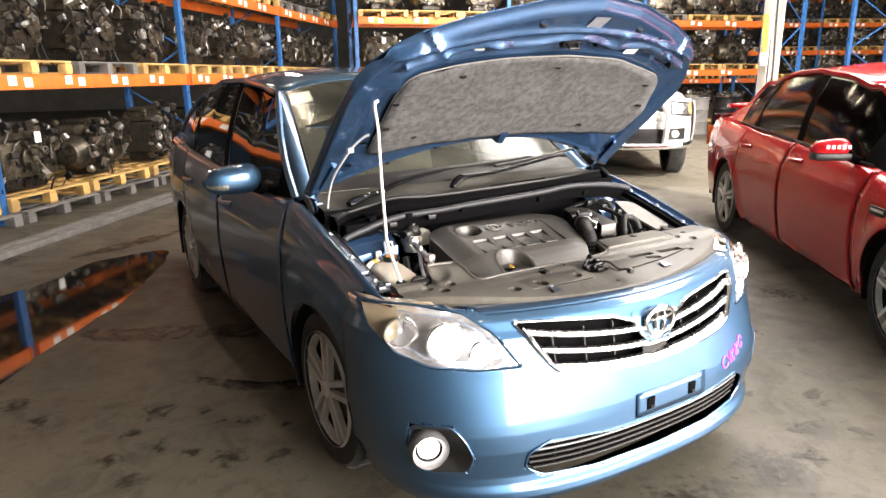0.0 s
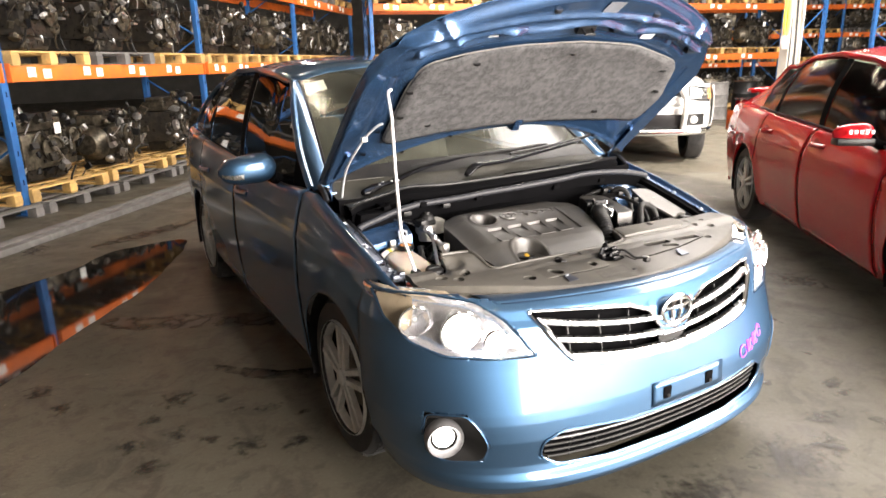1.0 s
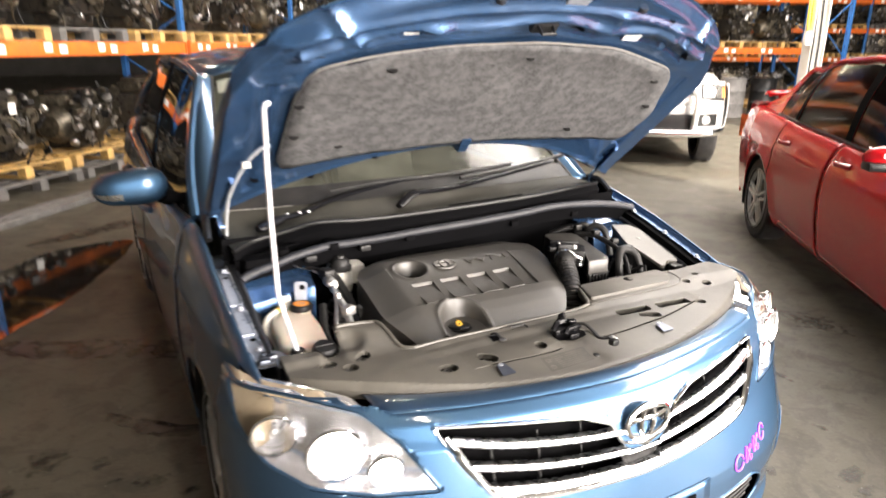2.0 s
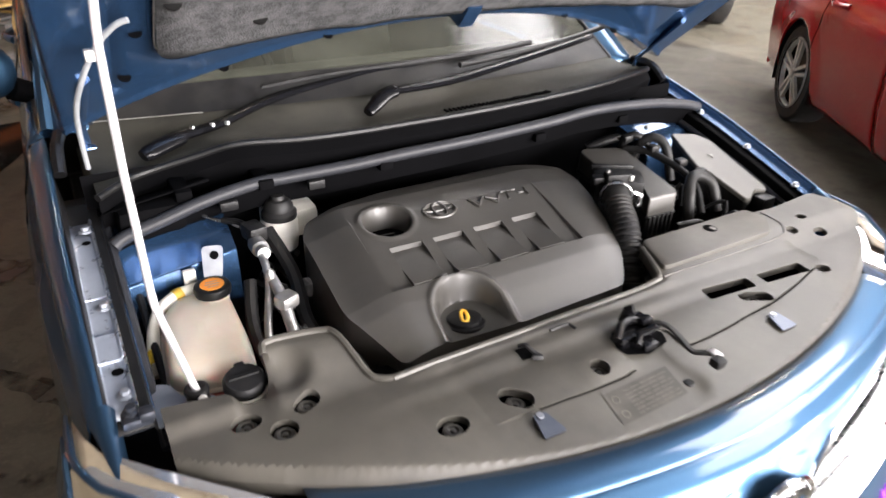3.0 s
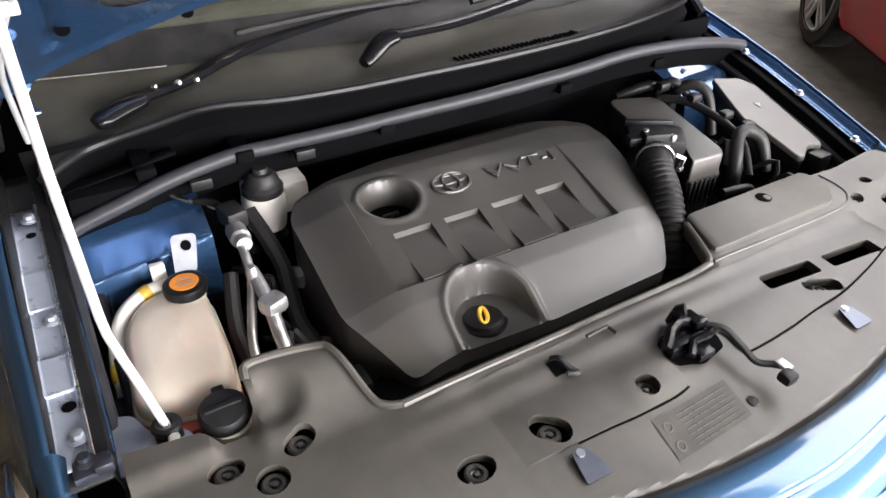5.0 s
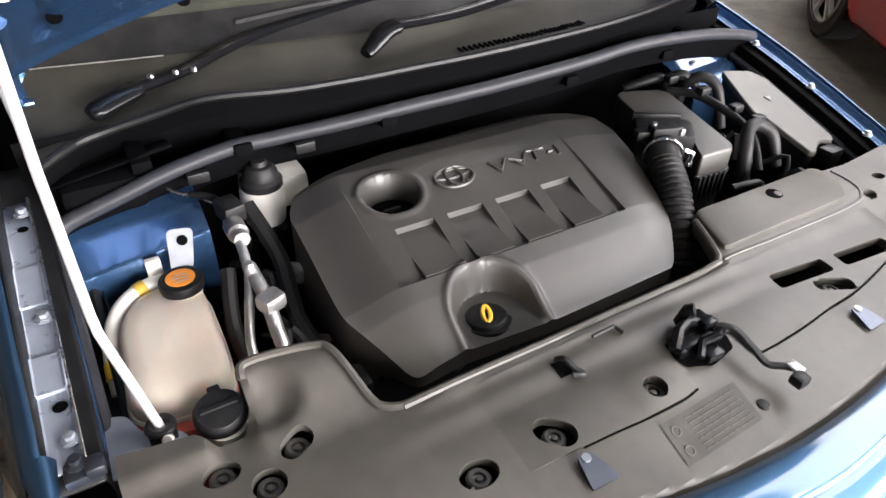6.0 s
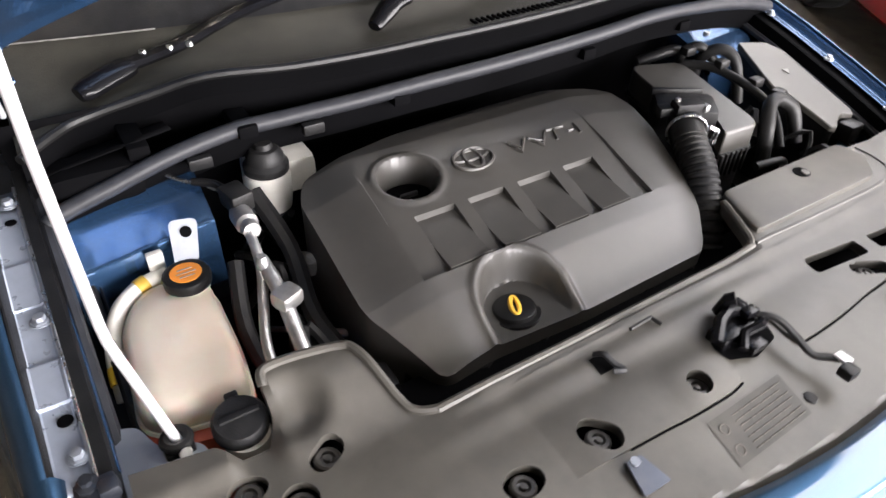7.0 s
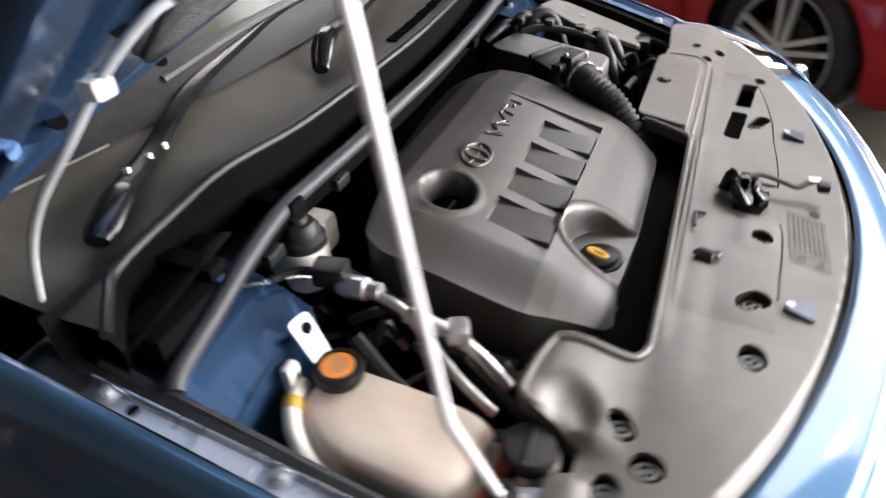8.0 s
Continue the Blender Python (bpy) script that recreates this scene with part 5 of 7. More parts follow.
# bonnet catch, metal tabs and the tray's small fittings
catch = Geo()
catch.box((-.012, .400, .796), (.075, .030, .022), .005)
catch.tube([(-.052, .395, .80), (-.03, .412, .812), (-.008, .418, .815), (.012, .41, .808)], .0085, 8)
catch.tube([(-.004, .432, .80), (-.002, .426, .826), (.003, .42, .83)], .010, 8)
catch.tube([(-.03, .37, .798), (-.012, .385, .806), (.01, .38, .812), (.03, .388, .806)], .007, 8)
catch.box((.014, .402, .812), (.024, .016, .02), .004)
catch.box((.025, .412, .800), (.02, .045, .02), .004)
catch.box((-.005, .375, .793), (.03, .03, .014), .004)
lock = catch.ob("bonnet_catch", WIPER, car, "black bonnet catch with its release lever")
Geo().tube(spline([(.022, .400, .808), (.040, .378, .812), (.042, .345, .804), (.040, .318, .798), (.054, .302, .800), (.066, .286, .802)], 5), .0065, 8, squash=.6).ob("release_lever", DUSTY, lock)
Geo().box((.062, .292, .803), (.016, .02, .006), .002).ob("lever_end", ALU, lock)
Geo().box((.052, .277, .799), (.022, .020, .016), .005).ob("lever_tip", BLACK, lock)
Geo().lathe([(.010, 0), (.008, .005), (.002, .006)], Matrix.Translation((.003, .285, .768)), 12).ob("fastener", DUSTY, tray)
for i, (x, y) in enumerate(((-.262, .316), (.268, .318))):
    z = tray_height(x, y)
    tab = Geo().prism(rounded([(-.010, .017), (.011, .017), (.024, -.022), (-.016, -.022)], .004), 0, .003, Matrix.Translation((x, y, z + .004)) @ Matrix.Rotation(.25, 4, "X")).ob("metal_tab", TAB, car, "bare metal bumper tab")
    Geo().lathe([(.006, 0), (.006, .006), (.002, .006)], Matrix.Translation((x, y + .012, z + .006)), 8).ob("screw", ZINC, tab)
hk = Geo().tube(spline([(-.205, .462, .800), (-.198, .452, .806), (-.192, .436, .80), (-.186, .424, .797), (-.200, .430, .797)], 5), .0045, 8, squash=.6)
hk.ob("wire_clip", DUSTY, car)
Geo().grid(lambda x, y: (x, y, tray_height(x, y) + .0045), lin(-.214, -.184, 3), lin(.436, .460, 3)).ob("clip_slot", TRIM_SHADE, tray)
Geo().tube([(-.135, .468, .803), (-.095, .470, .803), (-.09, .455, .80)], .003, 6).ob("wire_clip", DUSTY, tray)
# faded label moulded into the tray
def label_point(u, v, lift):
    x, y = -.153 + .138 * u + .008 * v, .266 + .058 * v + .004 * u
    return (x, y, tray_height(x, y) + lift)


lab = Geo().grid(lambda u, v: label_point(u, v, .0010), lin(0, 1, 10), lin(0, 1, 5)).ob("caution_label", EMBOSS, tray, "worn printed caution label")
rl = random.Random(4)
for r in range(7):
    v, u = .10 + r * .125, .27
    while u < .90:
        w = min(rl.uniform(.05, .14), .95 - u)
        Geo().tube([label_point(q, v, .0014) for q in (u, u + w / 2, u + w)], .0011, 4, squash=.4).ob("text_bar", PRINT, lab)
        u += w + .025
for u, v in ((.11, .25), (.11, .72)):
    Geo().tube([label_point(u + .045 * math.cos(a), v + .11 * math.sin(a), .0014) for a in lin(0, 6.283, 14)[:-1]], .0013, 4, closed=True, squash=.4).ob("printed_mark", PRINT, lab)

# coolant tank, washer neck
tank_out = dense(rounded([(-.712, .655), (-.588, .632), (-.575, .72), (-.572, .865), (-.655, .878), (-.70, .82)], .035, 6), .014)


def tank_shape(t, a):
    """Rounded shoulders over the tank's plan outline."""
    k = len(tank_out)
    x, y = tank_out[a % k]
    c = Vector((-.64, .755))
    s, z = [(1.0, .755), (1.0, .762), (1.0, .772), (.975, .786), (.92, .795), (.80, .799), (.5, .801), (.1, .803)][t]
    p = c + (Vector((x, y)) - c) * s
    return (p.x, p.y, z + .05 * (p.y - .755))


tank = Geo().grid(lambda a, t: tank_shape(t, a), range(len(tank_out)), range(8), close=True).add([tank_shape(7, a) for a in range(len(tank_out))], [tuple(range(len(tank_out)))]).ob("coolant_tank", TANK, car, "yellowed translucent coolant tank", sharp=60)
Geo().tube([tuple(Vector(tank_shape(2, a)) + Vector((0, 0, -.012))) for a in range(len(tank_out))], .0045, 6, closed=True).ob("mould_seam", TANK, tank)
k = len(tank_out)
low = [[(x + (.003 if x > -.62 else -.002), y - (.014 if y < .70 else 0), z + .05 * (y - .755)) for x, y in tank_out] for z in (.60, .750)] + [[(x, y, .756 + .05 * (y - .755)) for x, y in tank_out]]
Geo().add(sum(low, []), [(i * k + j, i * k + (j + 1) % k, (i + 1) * k + (j + 1) % k, (i + 1) * k + j) for i in (0, 1) for j in range(k)]).ob("lower_tank", COOLANT, tank, "lower tank stained by the red coolant")
neck = Matrix.Translation((-.600, .842, .800))
Geo().lathe([(.027, -.004), (.027, .010)], neck, 24).ob("neck", TANK, tank)
cap = Geo().lathe([(.028, .006), (.0315, .008), (.0325, .018), (.031, .023), (.027, .025), (.0215, .024), (.004, .024)], neck, 30).ob("cap", BLACK, tank, "black pressure cap with an orange sticker")
Geo().lathe([(.021, .0242), (.021, .0250), (.002, .0250)], neck, 24).ob("cap_sticker", ORANGE_MARK, cap)
for i in range(3):
    Geo().box(neck @ Vector((0, -.009 + .008 * i, .0252)), (.026 - .006 * abs(i - 1), .002, .0006)).ob("text_bar", INK, cap)
wash = Geo().lathe([(.024, -.12), (.024, -.03), (.027, -.012), (.027, 0)], Matrix.Translation((-.611, .588, .78)), 20).ob("washer_neck", WHITE_PLASTIC, car, "white washer filler neck")
Geo().lathe([(.027, -.012), (.032, -.006), (.032, .006), (.028, .012), (.004, .013)], Matrix.Translation((-.614, .597, .79)) @ Matrix.Rotation(.15, 4, "X"), 24).ob("washer_cap", DUSTY, wash, "dusty black washer cap")
Geo().box((-.612, .631, .797), (.016, .012, .008), .003).ob("cap_tab", DUSTY, wash)
Geo().box((-.614, .597, .8035), (.046, .008, .005), .002, None).ob("cap_rib", DUSTY, wash)
Geo().box((-.681, .606, .786), (.032, .032, .012), .004).ob("rod_socket", BLACK, car)
# prop rod
rod_pts = [(-.677, .592, .786), (-.680, .604, .793), (-.683, .611, .803), (-.704, .640, .905), (-.7085, .647, .928), (-.7095, .651, .95), (-.708, .675, 1.12), (-.703, .696, 1.27), (-.700, .702, 1.298), (-.688, .750, 1.374), (-.682, .757, 1.386), (-.670, .760, 1.390)]
rod = Geo().tube(rod_pts, .0056, 12).ob("prop_rod", ROD_STEEL, car, "bright steel prop rod holding the bonnet")
Geo().tube([(-.681 + .0125 * math.cos(a), .606 + .0125 * math.sin(a), .797) for a in lin(0, 6.283, 20)[:-1]], .0062, 8, closed=True).ob("grommet", BLACK, rod)
Geo().lathe([(.0065, 0), (.0075, .003), (.0065, .012), (.004, .013)], Matrix.Translation((-.677, .592, .788)) @ Matrix.Rotation(.9, 4, "X"), 10).ob("rod_tip", WHITE_PLASTIC, rod)
# rail in front of the tank
Geo().prism(rounded([(-.745, .665), (-.715, .655), (-.70, .615), (-.66, .60), (-.65, .57), (-.745, .565)], .01), .782, .785).ob("stay_plate", ZINC, car, "zinc plate under the rod socket")

# brake fluid reservoir
br = Geo().box((-.400, 1.015, .832), (.11, .07, .062), .014).ob("brake_reservoir", WHITE_PLASTIC, car, "white brake fluid reservoir with a black cap")
Geo().lathe([(.034, -.02), (.037, .0), (.038, .040), (.034, .046)], Matrix.Translation((-.427, .993, .805)), 24).ob("neck", WHITE_PLASTIC, br)
Geo().lathe([(.034, .044), (.036, .047), (.036, .058), (.030, .064), (.029, .074), (.022, .084), (.015, .086), (.013, .094), (.004, .095)], Matrix.Translation((-.425, .995, .805)), 24).ob("cap", DUSTY, br)

# air-conditioning pipes
ac = Geo().tube(spline([(-.504, .895, .872), (-.508, .85, .868), (-.512, .80, .86), (-.516, .775, .84), (-.53, .74, .815), (-.545, .70, .785), (-.548, .66, .75)], 5), .007, 10).ob("ac_pipe", ALU, car, "aluminium air-conditioning pipes with fittings")
Geo().tube(spline([(-.510, .79, .845), (-.508, .755, .838), (-.507, .725, .825), (-.508, .69, .80), (-.505, .655, .755)], 5), .0105, 10).ob("thick_pipe", ALU, ac)
Geo().box((0, 0, 0), (.036, .030, .026), .008, Matrix.Translation((-.503, .722, .83)) @ Matrix.Rotation(.4, 4, "Z")).ob("flange", ALU, ac)
Geo().lathe([(.013, -.03), (.016, -.02), (.016, .01), (.012, .014), (.012, .03)], Matrix.Translation((-.506, .855, .868)) @ Matrix.Rotation(1.5, 4, "X"), 14).ob("fitting", ALU, ac)
Geo().box((0, 0, 0), (.034, .045, .03), .006, Matrix.Translation((-.502, .898, .880)) @ Matrix.Rotation(.2, 4, "Z")).ob("sensor_plug", BLACK, ac)
Geo().lathe([(.008, 0), (.010, .012), (.006, .02)], Matrix.Translation((-.513, .775, .845)), 10).ob("valve_cap", ALU, ac)
for i, pts in enumerate(([(-.545, .96, .885), (-.52, .94, .885), (-.505, .91, .88)], [(-.60, 1.02, .90), (-.56, .975, .885), (-.53, .955, .878), (-.50, .93, .86)], [(-.47, .93, .86), (-.45, .85, .80), (-.46, .75, .75), (-.44, .66, .72)],
                         [(-.53, .86, .80), (-.55, .78, .74), (-.54, .68, .70)])):
    Geo().tube(spline(pts, 6), (.006, .003, .014, .012)[i], 8).ob("hose", (BLACK, SATIN, BLACK, DUSTY)[i], car)
for i in range(16):
    x, y, z = -.47 + .05 * random.random(), .60 + .4 * random.random(), .66 + .1 * random.random()
    Geo().tube(spline([(x, y, z), (x + random.uniform(-.05, .03), y + random.uniform(-.05, .05), z + .03), (x + random.uniform(-.06, .03), y + random.uniform(-.1, .1), z - .04)], 4), random.uniform(.004, .009), 6).ob("wiring", (BLACK, DUSTY, BLACK, ALU)[i % 4], car)

# air box, flow sensor and ribbed hose
ab = [(.336, .712), (.420, .708), (.430, .722), (.458, .925), (.446, .942), (.352, .968), (.335, .955), (.320, .854), (.386, .800)]
ab = rounded(ab, .008, 3)
tilt = lambda x, y: .846 + .115 * (y - .71)
k = len(ab)
abx = Geo()
rings = [[(x, y, tilt(x, y) - .050) for x, y in ab], [(x, y, tilt(x, y) - .006) for x, y in ab], [(x + (.38 - x) * .015, y + (.83 - y) * .015, tilt(x, y) - .0015) for x, y in ab], [(x + (.38 - x) * .04, y + (.83 - y) * .03, tilt(x, y)) for x, y in ab]]
abx.add(sum(rings, []), [(i * k + j, i * k + (j + 1) % k, (i + 1) * k + (j + 1) % k, (i + 1) * k + j) for i in range(3) for j in range(k)] + [tuple(3 * k + j for j in range(k))])
box = abx.ob("air_filter_box", COVER, car, "dusty black air filter box", sharp=30)
body = [(x + (.38 - x) * .06, y + (.83 - y) * .03) for x, y in ab]
Geo().add([(x, y, .56) for x, y in body] + [(x, y, tilt(x, y) - .045) for x, y in body], [(j, (j + 1) % k, k + (j + 1) % k, k + j) for j in range(k)]).ob("lower_case", DUSTY, box)
Geo().tube([(x, y, tilt(x, y) - .050) for x, y in ab], .005, 6, closed=True).ob("lid_flange", BLACK, box)
for t in lin(0, 1, 5):
    x, y = .340 + .07 * t, .706
    Geo().box((x, y, .775), (.006, .006, .05), .001).ob("case_rib", DUSTY, box)
# black flow duct with its sensor, let into the box's shoulder
Geo().box((0, 0, 0), (.115, .070, .060), .014, Matrix.Translation((.318, .800, .848)) @ Matrix.Rotation(-.62, 4, "Z") @ Matrix.Rotation(.1, 4, "X")).ob("flow_duct", BLACK, box)
Geo().box((0, 0, 0), (.098, .010, .014), .003, Matrix.Translation((.326, .832, .880)) @ Matrix.Rotation(-.52, 4, "Z")).ob("duct_ridge", BLACK, box)
Geo().box((0, 0, 0), (.052, .030, .022), .004, Matrix.Translation((.272, .762, .892)) @ Matrix.Rotation(-.35, 4, "Z")).ob("flow_sensor", DUSTY, box)
Geo().box((0, 0, 0), (.026, .024, .018), .004, Matrix.Translation((.238, .782, .884)) @ Matrix.Rotation(-.35, 4, "Z")).ob("sensor_plug", BLACK, box)
Geo().lathe([(.005, 0), (.005, .006), (.002, .007)], Matrix.Translation((.255, .772, .902)), 8).ob("sensor_screw", ALU, box)
Geo().box((0, 0, 0), (.012, .014, .014), .003, Matrix.Translation((.296, .742, .893))).ob("sensor_screw", ALU, box)
hose_pts = spline([(.276, .762, .862), (.254, .735, .858), (.236, .708, .850), (.222, .675, .835), (.208, .645, .812), (.192, .612, .775), (.176, .585, .73)], 18)
hg = Geo().tube(hose_pts, [.031 if i < 34 else .0275 + (.0022 if i % 5 < 3 else -.0016) for i in range(len(hose_pts))], 20)
hose = hg.ob("intake_hose", DUSTY, car, "ribbed black intake hose", sharp=20)
c, d = hose_pts[16], (hose_pts[19] - hose_pts[13]).normalized()
u = d.cross(Vector((0, 0, 1))).normalized()
w = u.cross(d)
Geo().tube([c + .0345 * (math.cos(a) * u + math.sin(a) * w) for a in lin(0, 6.283, 28)[:-1]], .0045, 6, closed=True, squash=.5).ob("clamp", SATIN, hose)
Geo().tube([c + .036 * u * -1 + .012 * w, c - .052 * u + .006 * w, c - .050 * u - .014 * w], .005, 8).ob("clamp_screw", SATIN, hose)
Geo().box(tuple(c - .050 * u - .018 * w), (.012, .010, .010), .002).ob("clamp_screw", SATIN, hose)

# fuse box
fb = [(.628, .931), (.700, .912), (.723, .880), (.727, .690), (.718, .680), (.694, .692), (.668, .684), (.645, .668), (.630, .673), (.612, .780), (.596, .800), (.603, .835)]
fb = rounded(fb, .006, 3)
tz = lambda x, y: .80 + .325 * (y - .67)
k = len(fb)
rings = [[(x, y, tz(x, y) - .012) for x, y in fb], [(x, y, tz(x, y) - .003) for x, y in fb], [(x + (.67 - x) * .03, y + (.79 - y) * .015, tz(x, y)) for x, y in fb]]
fbx = Geo().add(sum(rings, []), [(i * k + j, i * k + (j + 1) % k, (i + 1) * k + (j + 1) % k, (i + 1) * k + j) for i in range(2) for j in range(k)] + [tuple(2 * k + j for j in range(k))])
fuse = fbx.ob("fuse_box", TRAY, car, "long dusty fuse box with a flat lid", sharp=30)
body = [(x + (.67 - x) * .06, y + (.79 - y) * .03) for x, y in fb]
Geo().add([(x, y, .58) for x, y in body] + [(x, y, tz(x, y) - .008) for x, y in body], [(j, (j + 1) % k, k + (j + 1) % k, k + j) for j in range(k)]).ob("fuse_case", BLACK, fuse)
Geo().prism([(-.008, -.006), (.008, -.006), (0, .009)], 0, .0015, Matrix.Translation((.668, .826, tz(0, .826) + .001)) @ Matrix.Rotation(.31, 4, "X") @ Matrix.Rotation(.9, 4, "Z")).ob("arrow_mark", INK, fuse)
Geo().box((.700, .668, .775), (.045, .035, .04), .008).ob("fuse_clip", BLACK, fuse)
for i, (pts, r) in enumerate((([(.50, .93, .80), (.505, .925, .875), (.525, .90, .90), (.545, .87, .88), (.55, .84, .80)], .012), ([(.47, .95, .80), (.475, .95, .88), (.50, .93, .90), (.53, .91, .87)], .010),
                              ([(.470, .70, .76), (.475, .715, .815), (.500, .74, .850), (.535, .745, .852), (.562, .725, .830), (.566, .70, .77)], .014), ([(.46, .93, .87), (.49, .88, .875), (.51, .80, .86), (.52, .74, .83), (.50, .69, .78)], .009),
                              ([(.40, 1.0, .86), (.46, .97, .885), (.50, .96, .87)], .012), ([(.48, .66, .76), (.44, .65, .79), (.38, .66, .79)], .008))):
    Geo().tube(spline(pts, 6), r, 10).ob("hose", (DUSTY, BLACK, DUSTY, BLACK, BLACK, DUSTY)[i], car)
for x, y, z in ((.47, .935, .895), (.50, .87, .885), (.525, .80, .868), (.56, .765, .85)):
    Geo().box((x, y, z), (.028, .022, .018), .005).ob("connector", BLACK, car)
for i in range(10):
    x, y, z = .50 + .08 * random.random(), .66 + .28 * random.random(), .72 + .06 * random.random()
    Geo().tube(spline([(x, y, z), (x + random.uniform(-.05, .05), y + random.uniform(-.05, .05), z + .04), (x + random.uniform(-.06, .06), y + random.uniform(-.1, .1), z - .04)], 4), random.uniform(.004, .009), 6).ob("wiring", (BLACK, DUSTY)[i % 2], car)

# weather strip, cowl, wipers
seal_pts = spline([(-.735, .958, .878), (-.713, .965, .888), (-.637, .97, .907), (-.565, .976, .924), (-.471, .984, .936), (-.40, .982, .938), (-.277, .97, .944), (-.17, .96, .952), (.007, .95, .960), (.215, .95, .969), (.373, .955, .978), (.563, .965, .966), (.70, .975, .944), (.775, .98, .926)], 5)
seal = Geo().tube(seal_pts, .0125, 12).ob("weather_strip", RUBBER, car, "grey rubber seal across the cowl")
# skirt below the seal, its near-black standing for shade
Geo().grid(lambda i, v: tuple(seal_pts[i] + Vector((0, .004 + .02 * v, -.012 - .05 * v))), range(len(seal_pts)), lin(0, 1, 2)).ob("seal_flange", TRIM_SHADE, seal)
for x in (-.53, -.348):
    p = min(seal_pts, key=lambda q: abs(q.x - x))
    Geo().box((p.x, p.y - .018, p.z - .018), (.034, .014, .018), .003).ob("seal_clip", BLACK, seal)

lip = spline([(-.74, 1.02, .95), (-.70, 1.055, .955), (-.655, 1.085, .958), (-.56, 1.075, .978), (-.476, 1.055, .998), (-.352, 1.032, .996), (-.229, 1.02, .997), (-.119, 1.012, 1.001), (.038, 1.003, 1.006), (.258, 1.012, 1.010), (.438, 1.035, 1.013), (.60, 1.08, 1.012), (.72, 1.14, 1.0), (.78, 1.2, .985)], 4)


def cowl_point(i, v):
    p = lip[i]
    u = max(-1, min(1, p.x / .765))
    q = Vector(screen_point(.012, u))
    q.x = p.x
    r = p.lerp(q, v)
    r.z -= .012 * math.sin(v * math.pi) - .006 * math.exp(-((v - .04) / .05) ** 2)
    return r


cowl = Geo().grid(cowl_point, range(len(lip)), lin(0, 1, 12)).ob("cowl_panel", COWL, car, "dusty plastic cowl under the windscreen", sharp=35)
Geo().tube([p + Vector((0, -.003, -.002)) for p in lip], .007, 8).ob("cowl_edge", BLACK, cowl)
# trough wall with the cavity's shade put into its colour
Geo().grid(lambda i, v: tuple(lip[i] + Vector((0, -.0 + .03 * v - .03 * smooth(0, .3, v), -.004 - .09 * v))), range(len(lip)), lin(0, 1, 4)).ob("cowl_trough", TRIM_SHADE, cowl)
for i, x in enumerate(lin(-.015, .285, 26)):
    j = min(range(len(lip)), key=lambda q: abs(lip[q].x - x))
    a, b = cowl_point(j, .10), cowl_point(j, .26)
    a.x, b.x = x, x + .004
    Geo().tube([a + Vector((0, 0, .002)), b + Vector((0, 0, .002))], .0028, 5).ob("vent_slot", TRIM_SHADE, cowl)
# braces in the trough, near-black to paint the shade down there
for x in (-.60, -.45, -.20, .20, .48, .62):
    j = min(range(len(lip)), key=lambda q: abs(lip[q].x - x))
    Geo().box((x, (lip[j].y + .975) / 2, .935), (.03, .09, .02), .004).ob("trough_brace", TRIM_SHADE, car)
# end piece and lid carry the trough's painted shade too
Geo().box((-.66, 1.01, .90), (.12, .07, .06), .02).ob("trough_end", TRIM_SHADE, car)
Geo().grid(lambda u, v: (-.74 + .19 * u, 1.0 + .07 * v, .925 + .03 * u - .02 * v), lin(0, 1, 3), lin(0, 1, 3)).ob("trough_lid", TRIM_SHADE, car, shell=.003)
for i, (x, y) in enumerate(((.40, .99), (.58, 1.0), (-.10, 1.0), (.05, .995))):
    Geo().tube([(x, y, .93), (x + .07, y + .01, .935)], .006, 6).ob("trough_rib", ALU if i == 1 else DUSTY, car)

wl = Geo().tube(spline([(-.645, 1.110, .980), (-.60, 1.128, .990), (-.563, 1.142, .996)], 4), [.015, .020, .0215, .022, .022, .022, .0215, .021, .019], 12, squash=.7)
wiper_l = wl.ob("wiper", WIPER, car, "black wiper with a capped pivot")
Geo().tube(spline([(-.563, 1.142, .998), (-.48, 1.165, 1.006), (-.42, 1.178, 1.022), (-.342, 1.195, 1.038), (-.20, 1.205, 1.056), (-.108, 1.21, 1.066), (0, 1.21, 1.070)], 6), .0165, 8, squash=.55).ob("arm", WIPER, wiper_l)
Geo().tube(spline([(-.37, 1.225, 1.052), (-.2, 1.212, 1.068), (0, 1.20, 1.076), (.2, 1.205, 1.082), (.36, 1.225, 1.088)], 6), .0075, 8).ob("blade", BLACK, wiper_l)
for x in (-.54, -.50, -.47):
    Geo().lathe([(.006, 0), (.005, .006), (.001, .007)], Matrix.Translation((x, 1.150 + .02 * (x + .54), 1.006)), 8).ob("arm_rivet", SATIN, wiper_l)
wr = Geo().tube(spline([(-.185, 1.075, 1.012), (-.165, 1.085, 1.022), (-.135, 1.095, 1.040), (-.107, 1.10, 1.045)], 4), [.012, .014, .015, .016, .017, .018, .019, .019, .019, .019, .018, .018, .017], 10, squash=.8)
wiper_r = wr.ob("wiper", WIPER, car, "black wiper with a capped pivot")
Geo().tube(spline([(-.107, 1.10, 1.046), (.034, 1.110, 1.048), (.2, 1.135, 1.062), (.42, 1.18, 1.080), (.55, 1.215, 1.09)], 6), .0165, 8, squash=.55).ob("arm", WIPER, wiper_r)
Geo().tube(spline([(.10, 1.16, 1.068), (.3, 1.175, 1.080), (.5, 1.215, 1.092), (.68, 1.28, 1.10)], 6), .0075, 8).ob("blade", BLACK, wiper_r)


# ---- blue car: bonnet, propped open ----
A = radians(41)
HO, HD, HN = Vector((.03, 1.221, 1.06)), Vector((0, -math.cos(A), math.sin(A))), Vector((0, math.sin(A), math.cos(A)))
